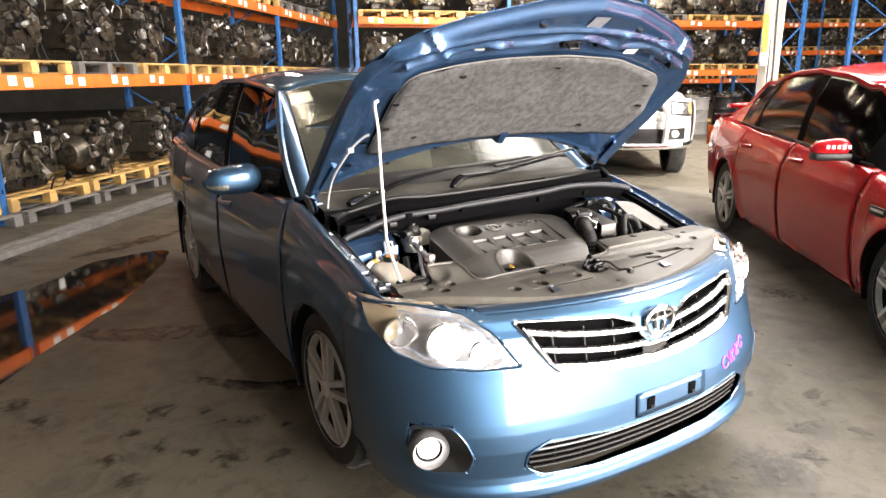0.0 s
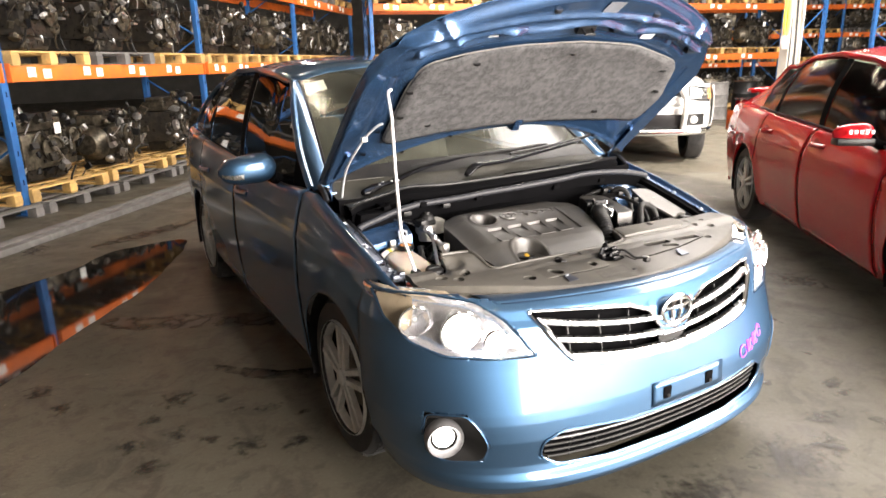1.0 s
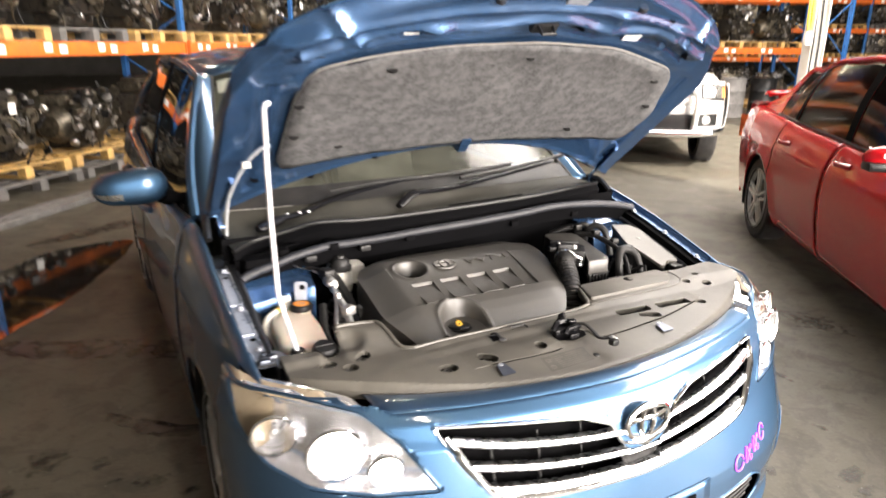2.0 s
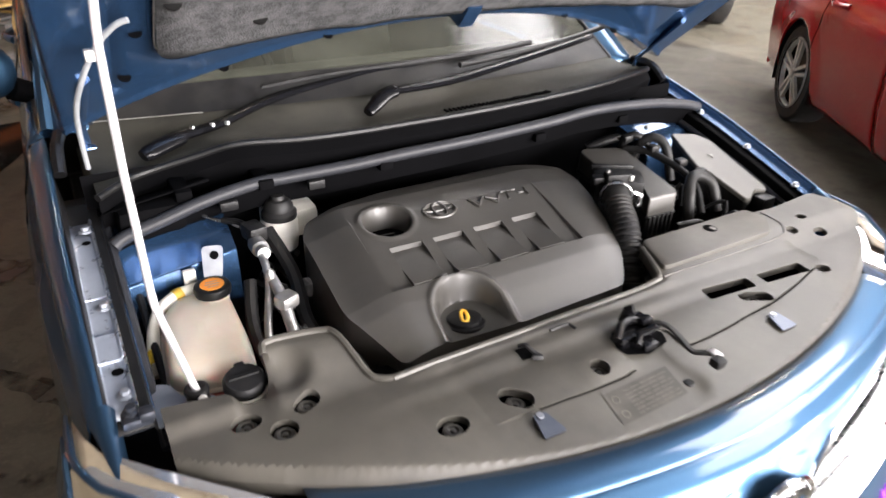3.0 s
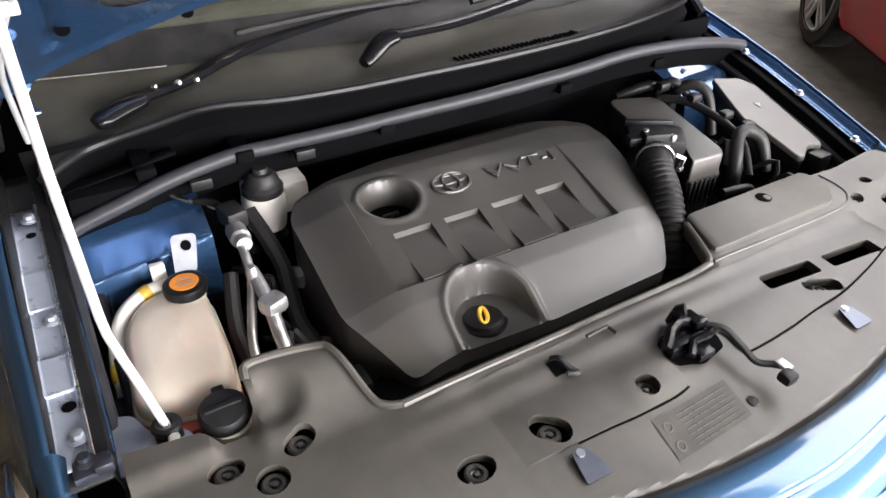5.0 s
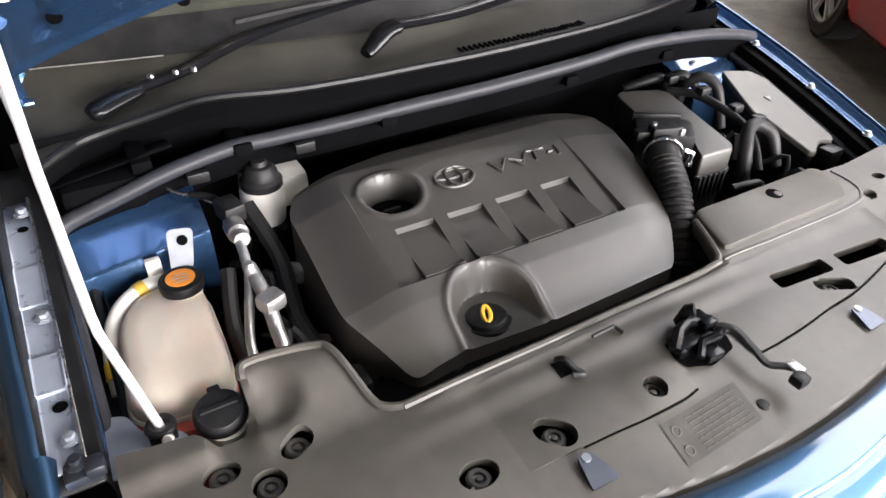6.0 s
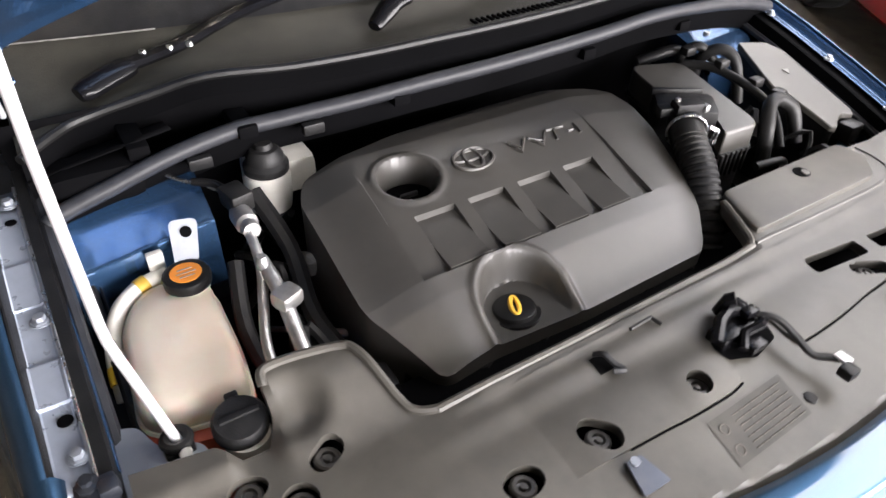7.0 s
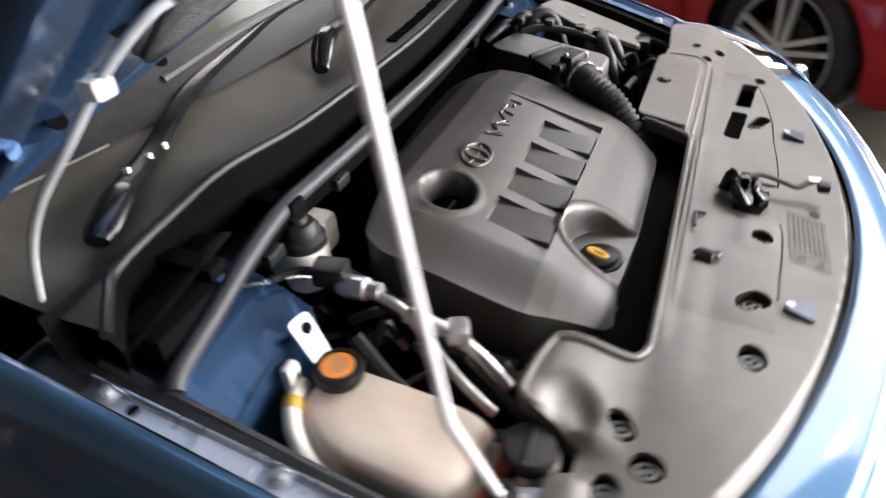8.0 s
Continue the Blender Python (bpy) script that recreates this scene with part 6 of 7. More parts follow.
hood_front = table([(0, 1.035), (.22, .995), (.47, .905), (.62, .835), (.70, .775), (.755, .70), (.79, .62), (.805, .45)])


def hood_rear(x):
    return .180 - .195 * (x / .72) ** 2


def hood(x, s, n=0.0):
    """A place on the bonnet: x across, s from hinge to nose, n out of its underside."""
    return HO + Vector((x, 0, 0)) + HD * s + HN * (n - .045 * (abs(x) / .8) ** 2.4 - .05 * max(0, s - .55) ** 2 / .2)


def hood_grid(u, t):
    x = .805 * math.sin(u * math.pi / 2)
    a, b = hood_rear(x), hood_front(abs(x))
    return x, a + (b - a) * t


bonnet = Geo().grid(lambda u, t: hood(*hood_grid(u, t), .040), lin(-1, 1, 44), lin(0, 1, 36)).ob("bonnet", BLUE, car, "raised blue bonnet seen from below", shell=.002)
PAD = [(-.632, .232), (-.634, .553), (-.61, .665), (-.451, .707), (-.255, .735), (.019, .75), (.294, .733), (.593, .645), (.683, .43), (.660, .258), (.224, .268), (.006, .271), (-.298, .258)]
PAD = dense(rounded(PAD, .05, 5), .02)


def inner(u, t):
    x, s = hood_grid(u, t)
    e = min(1.0, 14 * min(t, 1 - t), 9 * (1 - abs(u)))
    n = .036 - .036 * smooth(0, 1, e)
    n -= .020 * math.exp(-((s - .832 + .24 * x * x - .016 * math.cos(x * 15)) / .016) ** 2) * (1 if abs(x) < .66 else 0)
    n += .010 * math.exp(-((s - .79 + .24 * x * x - .012 * math.cos(x * 15)) / .013) ** 2) * (1 if abs(x) < .62 else 0)
    n -= .004 * smooth(.56, .60, abs(x)) * (1 - smooth(.66, .69, abs(x))) * (1 if .62 < s < .76 else 0) * abs(math.sin(s * 60))
    n -= .016 * math.exp(-((s - .885 + .28 * x * x) / .014) ** 2)
    n -= .012 * math.exp(-((s - .745 - .9 * (abs(x) - .5)) / .012) ** 2) * smooth(.44, .50, abs(x)) * (1 - smooth(.64, .70, abs(x)))
    n += .010 * math.exp(-((abs(x) - .70) / .015) ** 2) * (1 if .1 < s < .6 else 0)
    for cx, cs in ((-.33, .80), (.21, .84), (-.62, .60), (.45, .80)):
        n -= .016 * math.exp(-(((x - cx) / .035) ** 2 + ((s - cs) / .035) ** 2))
    n -= .008 * math.exp(-((s - hood_rear(x) - .045) / .012) ** 2)
    return hood(x, s, n)


frame_ob = Geo().grid(inner, lin(-1, 1, 150), lin(0, 1, 130)).ob("inner_frame", BLUE_INNER, bonnet, "pressed blue inner frame with ribs", sharp=30)
pad = Geo().fan(PAD, lambda x, s: hood(x, s, -.016 + .006 * noise.noise(Vector((x * 9, s * 9, 0)))), 12).ob("insulation_pad", FELT, bonnet, "mottled grey felt insulation pad", shell=.008)
Geo().tube([hood(x, s, -.013) for x, s in PAD], .003, 6, closed=True).ob("pad_edge", PAD_RIM, pad, "grey crimped edge of the pad")
for x, s in ((-.706, .538), (-.464, .326), (.374, .33), (.005, .697), (.55, .60), (-.40, .66), (.62, .47), (-.61, .40)):
    if not inside(PAD, x, s):
        x *= .88
    p = hood(x, s, -.022)
    Geo().lathe([(.014, 0), (.013, .004), (.006, .006), (.001, .006)], Matrix.Translation(p) @ Matrix.Rotation(math.pi + A, 4, "X"), 12).ob("pad_clip", BLACK, pad)
for x, s, n in ((-.008, .303, -.035),):
    g = Geo().prism([(-.026, -.014), (.026, -.014), (.017, .016), (-.017, .016)], 0, .062, Matrix.Translation(hood(x, s - .012, -.012)) @ Matrix.Rotation(math.pi + A - .0, 4, "X"), ch=.006)
    g.ob("stop_bracket", BLUE_INNER, bonnet)
striker = Geo().box((0, 0, 0), (.08, .02, .03), .006, Matrix.Translation(hood(-.03, .825, -.018)) @ Matrix.Rotation(A, 4, "X")).ob("striker", BLACK, bonnet, "black bonnet striker")
Geo().tube([hood(-.06, .835, -.01), hood(-.055, .835, -.05), hood(-.015, .835, -.05), hood(-.01, .835, -.01)], .005, 8).ob("striker_loop", BLACK, striker)
Geo().grid(lambda x, s: hood(x, s, -.004), lin(-.01, .06, 3), lin(.84, .96, 4)).ob("striker_plate", ZINC, bonnet, "bright reinforcing plate")
Geo().grid(lambda x, s: hood(x, s, .0), lin(.30, .36, 2), lin(.755, .80, 2)).ob("label", PAPER, bonnet, "small white label")
Geo().grid(lambda x, s: hood(x, s, .002), lin(-.40, -.36, 2), lin(.765, .775, 2)).ob("label", PAPER, bonnet)
for x, s in ((-.52, .76), (-.15, .80), (.12, .80), (.40, .86), (.60, .70), (-.66, .30), (-.68, .16), (.70, .30), (-.5, .13), (-.3, .20), (.3, .2), (.52, .12)):
    Geo().lathe([(.011, 0), (.011, .002), (.001, .002)], Matrix.Translation(hood(x, s, -.001)) @ Matrix.Rotation(math.pi + A, 4, "X"), 12).ob("press_hole", TRIM_SHADE, frame_ob)
# rubber bumpers on the bonnet's rim
for x, s in ((-.60, .72), (.60, .74), (-.20, .91), (.26, .90)):
    Geo().lathe([(.016, 0), (.014, .012), (.008, .016)], Matrix.Translation(hood(x, s, .004)) @ Matrix.Rotation(math.pi + A, 4, "X"), 12).ob("rubber_stop", RUBBER, frame_ob)
# washer hose from cowl to bonnet
hose = Geo().tube(spline([(-.742, 1.09, .98), (-.742, 1.06, 1.05), (-.738, 1.02, 1.11), (-.722, .975, 1.165), (-.695, .935, 1.222), (-.665, .905, 1.258), (-.645, .893, 1.268)], 6), .0047, 10).ob("washer_hose", HOSE_GREY, car, "pale washer hose with a clip")
Geo().box((-.700, .942, 1.212), (.022, .02, .018), .004).ob("hose_clip", WHITE_PLASTIC, hose)
for sx in (-1, 1):
    hinge = Geo().tube([(sx * .745 + .015, 1.235, .955), (sx * .75 + .015, 1.225, 1.01), (sx * .74 + .015, 1.16, 1.06), (sx * .73 + .015, 1.06, 1.145)], .012, 8, squash=.5).ob("hinge", BLUE_INNER, car)
    Geo().box((sx * .745 + .015, 1.24, .96), (.03, .07, .04), .006).ob("hinge_foot", BLUE_INNER, hinge)
    Geo().tube(spline([(sx * .79, 1.13, .96), (sx * .785, 1.18, .995), (sx * .775, 1.25, 1.0)], 4), .012, 8).ob("cowl_end", BLACK, car)


# ---- racks with engines on pallets ----
def upright(m, height=4.6, depth=1.0):
    """A rack frame: two posts with lattice bracing, feet and bolts."""
    t = thing("rack_upright", "blue painted steel rack frame with lattice bracing", "rack frame", m, "rack frames")
    for y in (0, depth):
        p = Geo().box((0, y, height / 2), (.09, .075, height), .008).ob("post", RACK_BLUE, t)
        for k in range(12):
            Geo().box((0, y - .0385, .35 + k * .3), (.012, .004, .05)).ob("slot", TRIM_SHADE, p)
        Geo().box((0, y, .006), (.16, .13, .012), .003).ob("foot_plate", RACK_BLUE, t)
    k = int(height / .6)
    for i in range(k):
        a, b = .15 + i * .6, .15 + (i + 1) * .6
        Geo().tube([(0, .03, a if i % 2 else b - .05), (0, depth - .03, b - .05 if i % 2 else a)], .014, 6).ob("brace", RACK_BLUE, t)
    return t


def beam(m, length):
    t = thing("rack_beam", "orange steel shelf beam with white location labels", "rack beam", m, "rack beams")
    Geo().box((length / 2, 0, -.08), (length - .10, .05, .16), .006).ob("rail", RACK_ORANGE, t)
    for x in (.055, length - .055):
        Geo().box((x, -.008, -.07), (.02, .085, .19), .004).ob("end_plate", RACK_ORANGE, t)
    return t


def label_beam(b, length):
    n = int(length / .95)
    for i in range(n):
        for k in (0, 1):
            x = .35 + i * (length - .5) / n + k * .22
            Geo().box((x, -.0275, -.065 - .02 * k), (.115, .003, .10)).ob("label", PAPER, b)


def pallet(m, mat, label):
    t = thing("pallet", label, "pallet", m, "pallets under the engines")
    for y in (-.5, -.25, 0, .25, .5):
        Geo().box((0, y, .138), (1.16, .11, .018), .003).ob("deck_board", mat, t)
    for x in (-.53, 0, .53):
        Geo().box((x, 0, .118), (.10, 1.1, .02), .003).ob("stringer_board", mat, t)
        Geo().box((x, 0, .012), (.10, 1.1, .02), .003).ob("bottom_board", mat, t)
        for y in (-.5, 0, .5):
            Geo().box((x, y, .065), (.11, .11, .086), .004).ob("block", mat, t)
    return t


def engine(m, seed, label):
    """A used engine with its gearbox: block, sump, head, pulleys, manifold, hoses."""
    r = random.Random(seed)
    t = thing("engine", label, "engine", m, "used engines on pallets")
    w, d, h = r.uniform(.55, .8), r.uniform(.42, .55), r.uniform(.34, .46)
    mats = (CAST, GREASY)
    b = Geo().box((0, 0, .16 + h / 2), (w, d, h), .03)
    b.ob("block", mats[seed % 2], t)
    Geo().box((0, 0, .10), (w * .8, d * .7, .16), .04).ob("sump", GREASY, t)
    Geo().box((0, .02, .18 + h + .06), (w * .92, d * .6, .14), .03).ob("head", CAST, t)
    Geo().box((0, .02, .18 + h + .155), (w * .86, d * .42, .06), .025).ob("rocker_cover", (BLACK, CAST, GREASY)[seed % 3], t)
    # bellhousing facing the aisle, and gearbox
    face = Matrix.Translation((w / 2 * (1 if seed % 2 else -1), -.02, .16 + h * .45)) @ Matrix.Rotation(math.pi / 2 * (1 if seed % 2 else -1), 4, "Y")
    Geo().lathe([(.21, 0), (.22, .02), (.21, .06), (.15, .18), (.13, .20), (.02, .20)], face, 18).ob("bellhousing", CAST, t)
    turned = Matrix.Translation((r.uniform(-.1, .25) * w, -d / 2 - .05, .16 + h * r.uniform(.4, .65))) @ Matrix.Rotation(math.pi / 2, 4, "X")
    Geo().lathe([(.05, -.02), (.15, -.01), (.155, .01), (.13, .016), (.125, .0), (.05, .004), (.045, .03), (.01, .03)], turned, 22).ob("flywheel", CAST, t)
    for i in range(4):
        x, z, rr = r.uniform(-w * .45, w * .45), .18 + h * r.uniform(.15, .95), r.uniform(.04, .085)
        q = Matrix.Translation((x, -d / 2 - .03, z)) @ Matrix.Rotation(math.pi / 2 + r.uniform(-.2, .2), 4, "X")
        Geo().lathe([(rr * .9, -.03), (rr, -.028), (rr, .02), (rr * .8, .022), (rr * .7, .008), (rr * .25, .008), (rr * .25, .028), (.005, .03)], q, 14).ob("pulley", (CAST, GREASY, ALU)[i % 3], t)
    for k, mt in ((0, ALU), (1, GREASY), (2, CAST), (3, BLACK)):
        g = Geo()
        for i in range(16):
            x, y, z = r.uniform(-w / 2 - .08, w / 2 + .08), -d / 2 + r.uniform(-.13, .12), .10 + h * r.uniform(0, 1.75)
            q = Matrix.Translation((x, y, z)) @ Matrix.Rotation(r.uniform(0, 3), 4, "XYZ"[i % 3])
            if i % 3 == 0:
                g.box((0, 0, 0), [r.uniform(.02, .10) for _ in range(3)], 0, q)
            elif i % 3 == 1:
                rr = r.uniform(.015, .06)
                g.lathe([(rr * .7, -.03), (rr, -.02), (rr, .02), (rr * .5, .025), (rr * .3, .05)], q, 9)
            else:
                p = [Vector((x, y, z))]
                for _ in range(3):
                    p.append(p[-1] + Vector((r.uniform(-.13, .13), r.uniform(-.05, .05), r.uniform(-.15, .13))))
                g.tube(spline(p, 3), r.uniform(.005, .016), 5)
        tagged(g.ob("engine_clutter", mt, t), kind="stuff")
    if seed % 3 == 0:
        Geo().box((.05, -d / 2 - .09, .18 + h + .02), (.09, .004, .12), .001).ob("tag", PAPER, t)
    return t


def rack(start, along, bays, bay, levels, depth, name):
    """A run of pallet racking; along: unit way of its face, its back to the left of it."""
    ax = Vector((*along, 0))
    back = Vector((-ax.y, ax.x, 0))
    rot = math.atan2(ax.y, ax.x)
    base = Matrix.Translation((*start, 0)) @ Matrix.Rotation(rot, 4, "Z")
    for i in range(bays + 1):
        put(("up",), lambda m: upright(m, depth=depth), base @ Matrix.Translation((i * bay, 0, 0)))
    for i in range(bays):
        for z in levels:
            for y in (-.045, depth + .045):
                m = base @ Matrix.Translation((i * bay, y, z))
                if y < 0:
                    def labelled(mm):
                        b = beam(mm, bay)
                        label_beam(b, bay)
                        return b
                    put(("beam", bay), labelled, m)
                else:
                    put(("back beam", bay), lambda mm: beam(mm, bay), m)
        for li, z in enumerate([.12 if name == "west" else .0] + list(levels[:-1])):
            n = 3
            for k in range(n):
                x = (i + (k + .5) / n) * bay + random.uniform(-.04, .04)
                m = base @ Matrix.Translation((x, depth * .5 - .05 + random.uniform(-.03, .03), z)) @ Matrix.Rotation(random.uniform(-.05, .05), 4, "Z")
                grey = random.random() < (.15 if li else .1)
                put(("pal", grey), lambda mm: pallet(mm, GREYWOOD if grey else PINE, "weathered grey wooden pallet carrying an engine" if grey else "pale pine pallet carrying an engine"), m)
                s = random.randrange(9)
                put(("eng", s), lambda mm: engine(mm, s, ("greasy cast-metal engine with hoses on a pallet", "dull aluminium engine with bare pulleys on a pallet", "dark dirty engine with a metal bellhousing on a pallet")[s % 3]),
                    m @ Matrix.Translation((random.uniform(-.05, .05), -.12, .147)) @ Matrix.Rotation(random.choice((0, .2, -.25)), 4, "Z") @ Matrix.Scale(1.0, 4))


MADE = {}


def put(key, make, m):
    """The first of a kind is built, the others are copies."""
    if key in MADE:
        return copy_thing(MADE[key], m)
    MADE[key] = make(m)
    return MADE[key]


WEST_AT, WEST_WAY = (-2.10, 6.90), (math.sin(radians(40)), math.cos(radians(40)))
rack((WEST_AT[0] - 3.9 * WEST_WAY[0], WEST_AT[1] - 3.9 * WEST_WAY[1]), WEST_WAY, 4, 3.9, (1.53, 2.86, 4.16), 1.0, "west")
BACK_WAY = Vector((.965, -.262)).normalized()
rack((4.9, 13.35), tuple(BACK_WAY), 3, 3.75, (1.52, 2.78, 4.04), 1.0, "back")
rack((17.5, 17.0), tuple(Vector((.90, -.436))), 3, 3.75, (1.2, 2.2, 3.2, 4.2), 1.0, "far")
# dark grey pallet bases under the floor row of the near rack
wm = Matrix.Translation((*WEST_AT, 0)) @ Matrix.Rotation(math.atan2(WEST_WAY[1], WEST_WAY[0]), 4, "Z")
for i in range(-2, 8):
    put(("base pallet",), lambda m: pallet(m, GREYWOOD, "dark grey plastic base pallet on the floor"), wm @ Matrix.Translation((.65 + i * 1.25, .32, -.02)))
g = Geo().box((3.5, -1.05, .03), (11, .10, .06), .012, wm)
tagged(g.ob("floor_rail", GREYWOOD), "low worn steel rail along the rack", "floor rail")
g = Geo().box((3.5, -.80, .012), (11, .14, .024), .006, wm)
tagged(g.ob("floor_strip", GREYWOOD), "flat worn strip along the rack", "floor strip")

# free-standing lattice frames before the far rack
for x, y, turn_z in ((13.08, 8.18, -85), (14.2, 7.2, -110)):
    upright(pose(x, y, 0, 0, 0, turn_z))
# column with cables at the end of the back rack
col = thing("steel_column", "white painted steel column with cables and a yellow strap", "column", pose(11.6, 7.4, 0, 0, 0, -20))
for x in (-.14, .14):
    Geo().box((x, 0, TOP / 2), (.02, .26, TOP), .004).ob("flange", STEEL_WHITE, col)
Geo().box((0, 0, TOP / 2), (.27, .016, TOP), .002).ob("web", STEEL_WHITE, col)
Geo().box((0, 0, .02), (.45, .45, .03), .006).ob("base_plate", STEEL_WHITE, col)
for i, (x, mt) in enumerate(((-.08, BLACK), (-.03, WHITE_PLASTIC), (.04, BLACK), (.09, STEEL_WHITE))):
    Geo().tube(spline([(x, -.05, .4), (x + .02, -.06, 1.5), (x - .02, -.05, 2.8), (x + .01, -.06, 4.2), (x, -.05, 7.2)], 8), .016, 6).ob("cable", mt, col)
Geo().box((-.2, -.08, 1.7), (.16, .10, .26), .02).ob("switch_box", STEEL_WHITE, col)
Geo().tube(spline([(-.24, -.06, 2.6), (-.26, -.09, 2.1), (-.22, -.10, 1.75), (-.18, -.08, 2.1), (-.2, -.05, 2.6)], 6), .03, 6).ob("yellow_strap", YELLOW, col)


def drum(m, mat, label):
    t = thing("drum", label, "drum", m, "drums before the back rack")
    Geo().lathe([(.28, 0), (.29, .02), (.28, .05), (.28, .28), (.295, .30), (.28, .32), (.28, .56), (.295, .58), (.28, .60), (.28, .84), (.29, .86), (.26, .87), (.02, .85)], None, 22).ob("shell", mat, t)
    Geo().lathe([(.03, .85), (.03, .875), (.01, .876)], Matrix.Translation((.16, 0, 0)), 10).ob("bung", BLACK, t)


for x, y, mt, lb in ((10.6, 10.6, GREYWOOD, "dull grey drum on the floor"), (11.3, 10.3, BLACK, "black plastic drum on the floor"), (12.1, 10.1, GREYWOOD, "dull grey drum on the floor"), (12.9, 9.9, BLACK, "black plastic drum on the floor")):
    drum(pose(x, y - .6, 0), mt, lb)


# ---- red sedan ----
RM = pose(2.19, -1.02, 0, 0, 0, -37.2)
red = thing("car", "glossy red sedan with dark tinted windows, parked", "car", RM)
r_crest = table([(.0, .62), (.3, .74), (.9, .86), (1.5, .93), (2.2, .955), (3.2, .99), (3.9, 1.02), (4.5, 1.05), (4.85, 1.03)])
r_plan = table([(.0, .72), (.12, .84), (.35, .92), (.7, .985), (1.0, 1.0), (3.6, 1.0), (4.3, .97), (4.7, .90), (4.88, .78)])
r_low = table([(0, .84), (.06, .88), (.14, .905), (.35, .935), (.55, .948), (.68, .945), (.80, .93), (.92, .895), (.98, .86), (1, .83)])
R_ARCH = ((.90, .335, .365), (3.815, .335, .365))


def r_flank(y, z):
    t = max(0, min(1, (z - .17) / (r_crest(y) - .17)))
    bulge = sum(.018 * math.exp(-((math.hypot(y - yc, z - zc) - rr) / .07) ** 2) for yc, zc, rr in R_ARCH)
    return r_low(t) * r_plan(y) + bulge + .006 * math.exp(-((z - .78) / .025) ** 2)


def r_bottom(y):
    z = .20
    for yc, zc, rr in R_ARCH:
        if abs(y - yc) < rr:
            z = max(z, zc + math.sqrt(rr * rr - (y - yc) ** 2))
    return z


def r_panel(name, ya, yb, sx):
    ys = set(lin(ya, yb, 24))
    for yc, zc, rr in R_ARCH:
        ys |= {yc + rr * math.cos(a) for a in lin(0, math.pi, 40) if ya < yc + rr * math.cos(a) < yb}
    return Geo().grid(lambda y, v: (sx * r_flank(y, r_bottom(y) + (r_crest(y) - r_bottom(y)) * v), y, r_bottom(y) + (r_crest(y) - r_bottom(y)) * v), sorted(ys), lin(0, 1, 26)).ob(name, RED, red, shell=.003, sharp=45)


def r_roof(y, u):
    w = float(np.interp(y, [2.0, 2.6, 3.4, 3.7], [.63, .65, .62, .58]))
    z = float(np.interp(y, [2.0, 2.2, 2.7, 3.2, 3.7], [1.43, 1.485, 1.53, 1.51, 1.43]))
    return (w * u, y, z - .07 * abs(u) ** 3)


def r_glass(y, v, sx):
    top_z = min(r_roof(max(2.0, min(3.7, y)), 1)[2], .96 + max(0, y - 1.28) * .70, 1.08 + max(0, 4.45 - y) * .50)
    a = Vector((sx * (r_flank(y, r_crest(y)) - .01), y, r_crest(y)))
    b = Vector((sx * (r_roof(max(2.0, min(3.7, y)), 1)[0] + .02), y, top_z))
    p = a.lerp(b, v)
    p.x += sx * .025 * math.sin(v * math.pi)
    return p


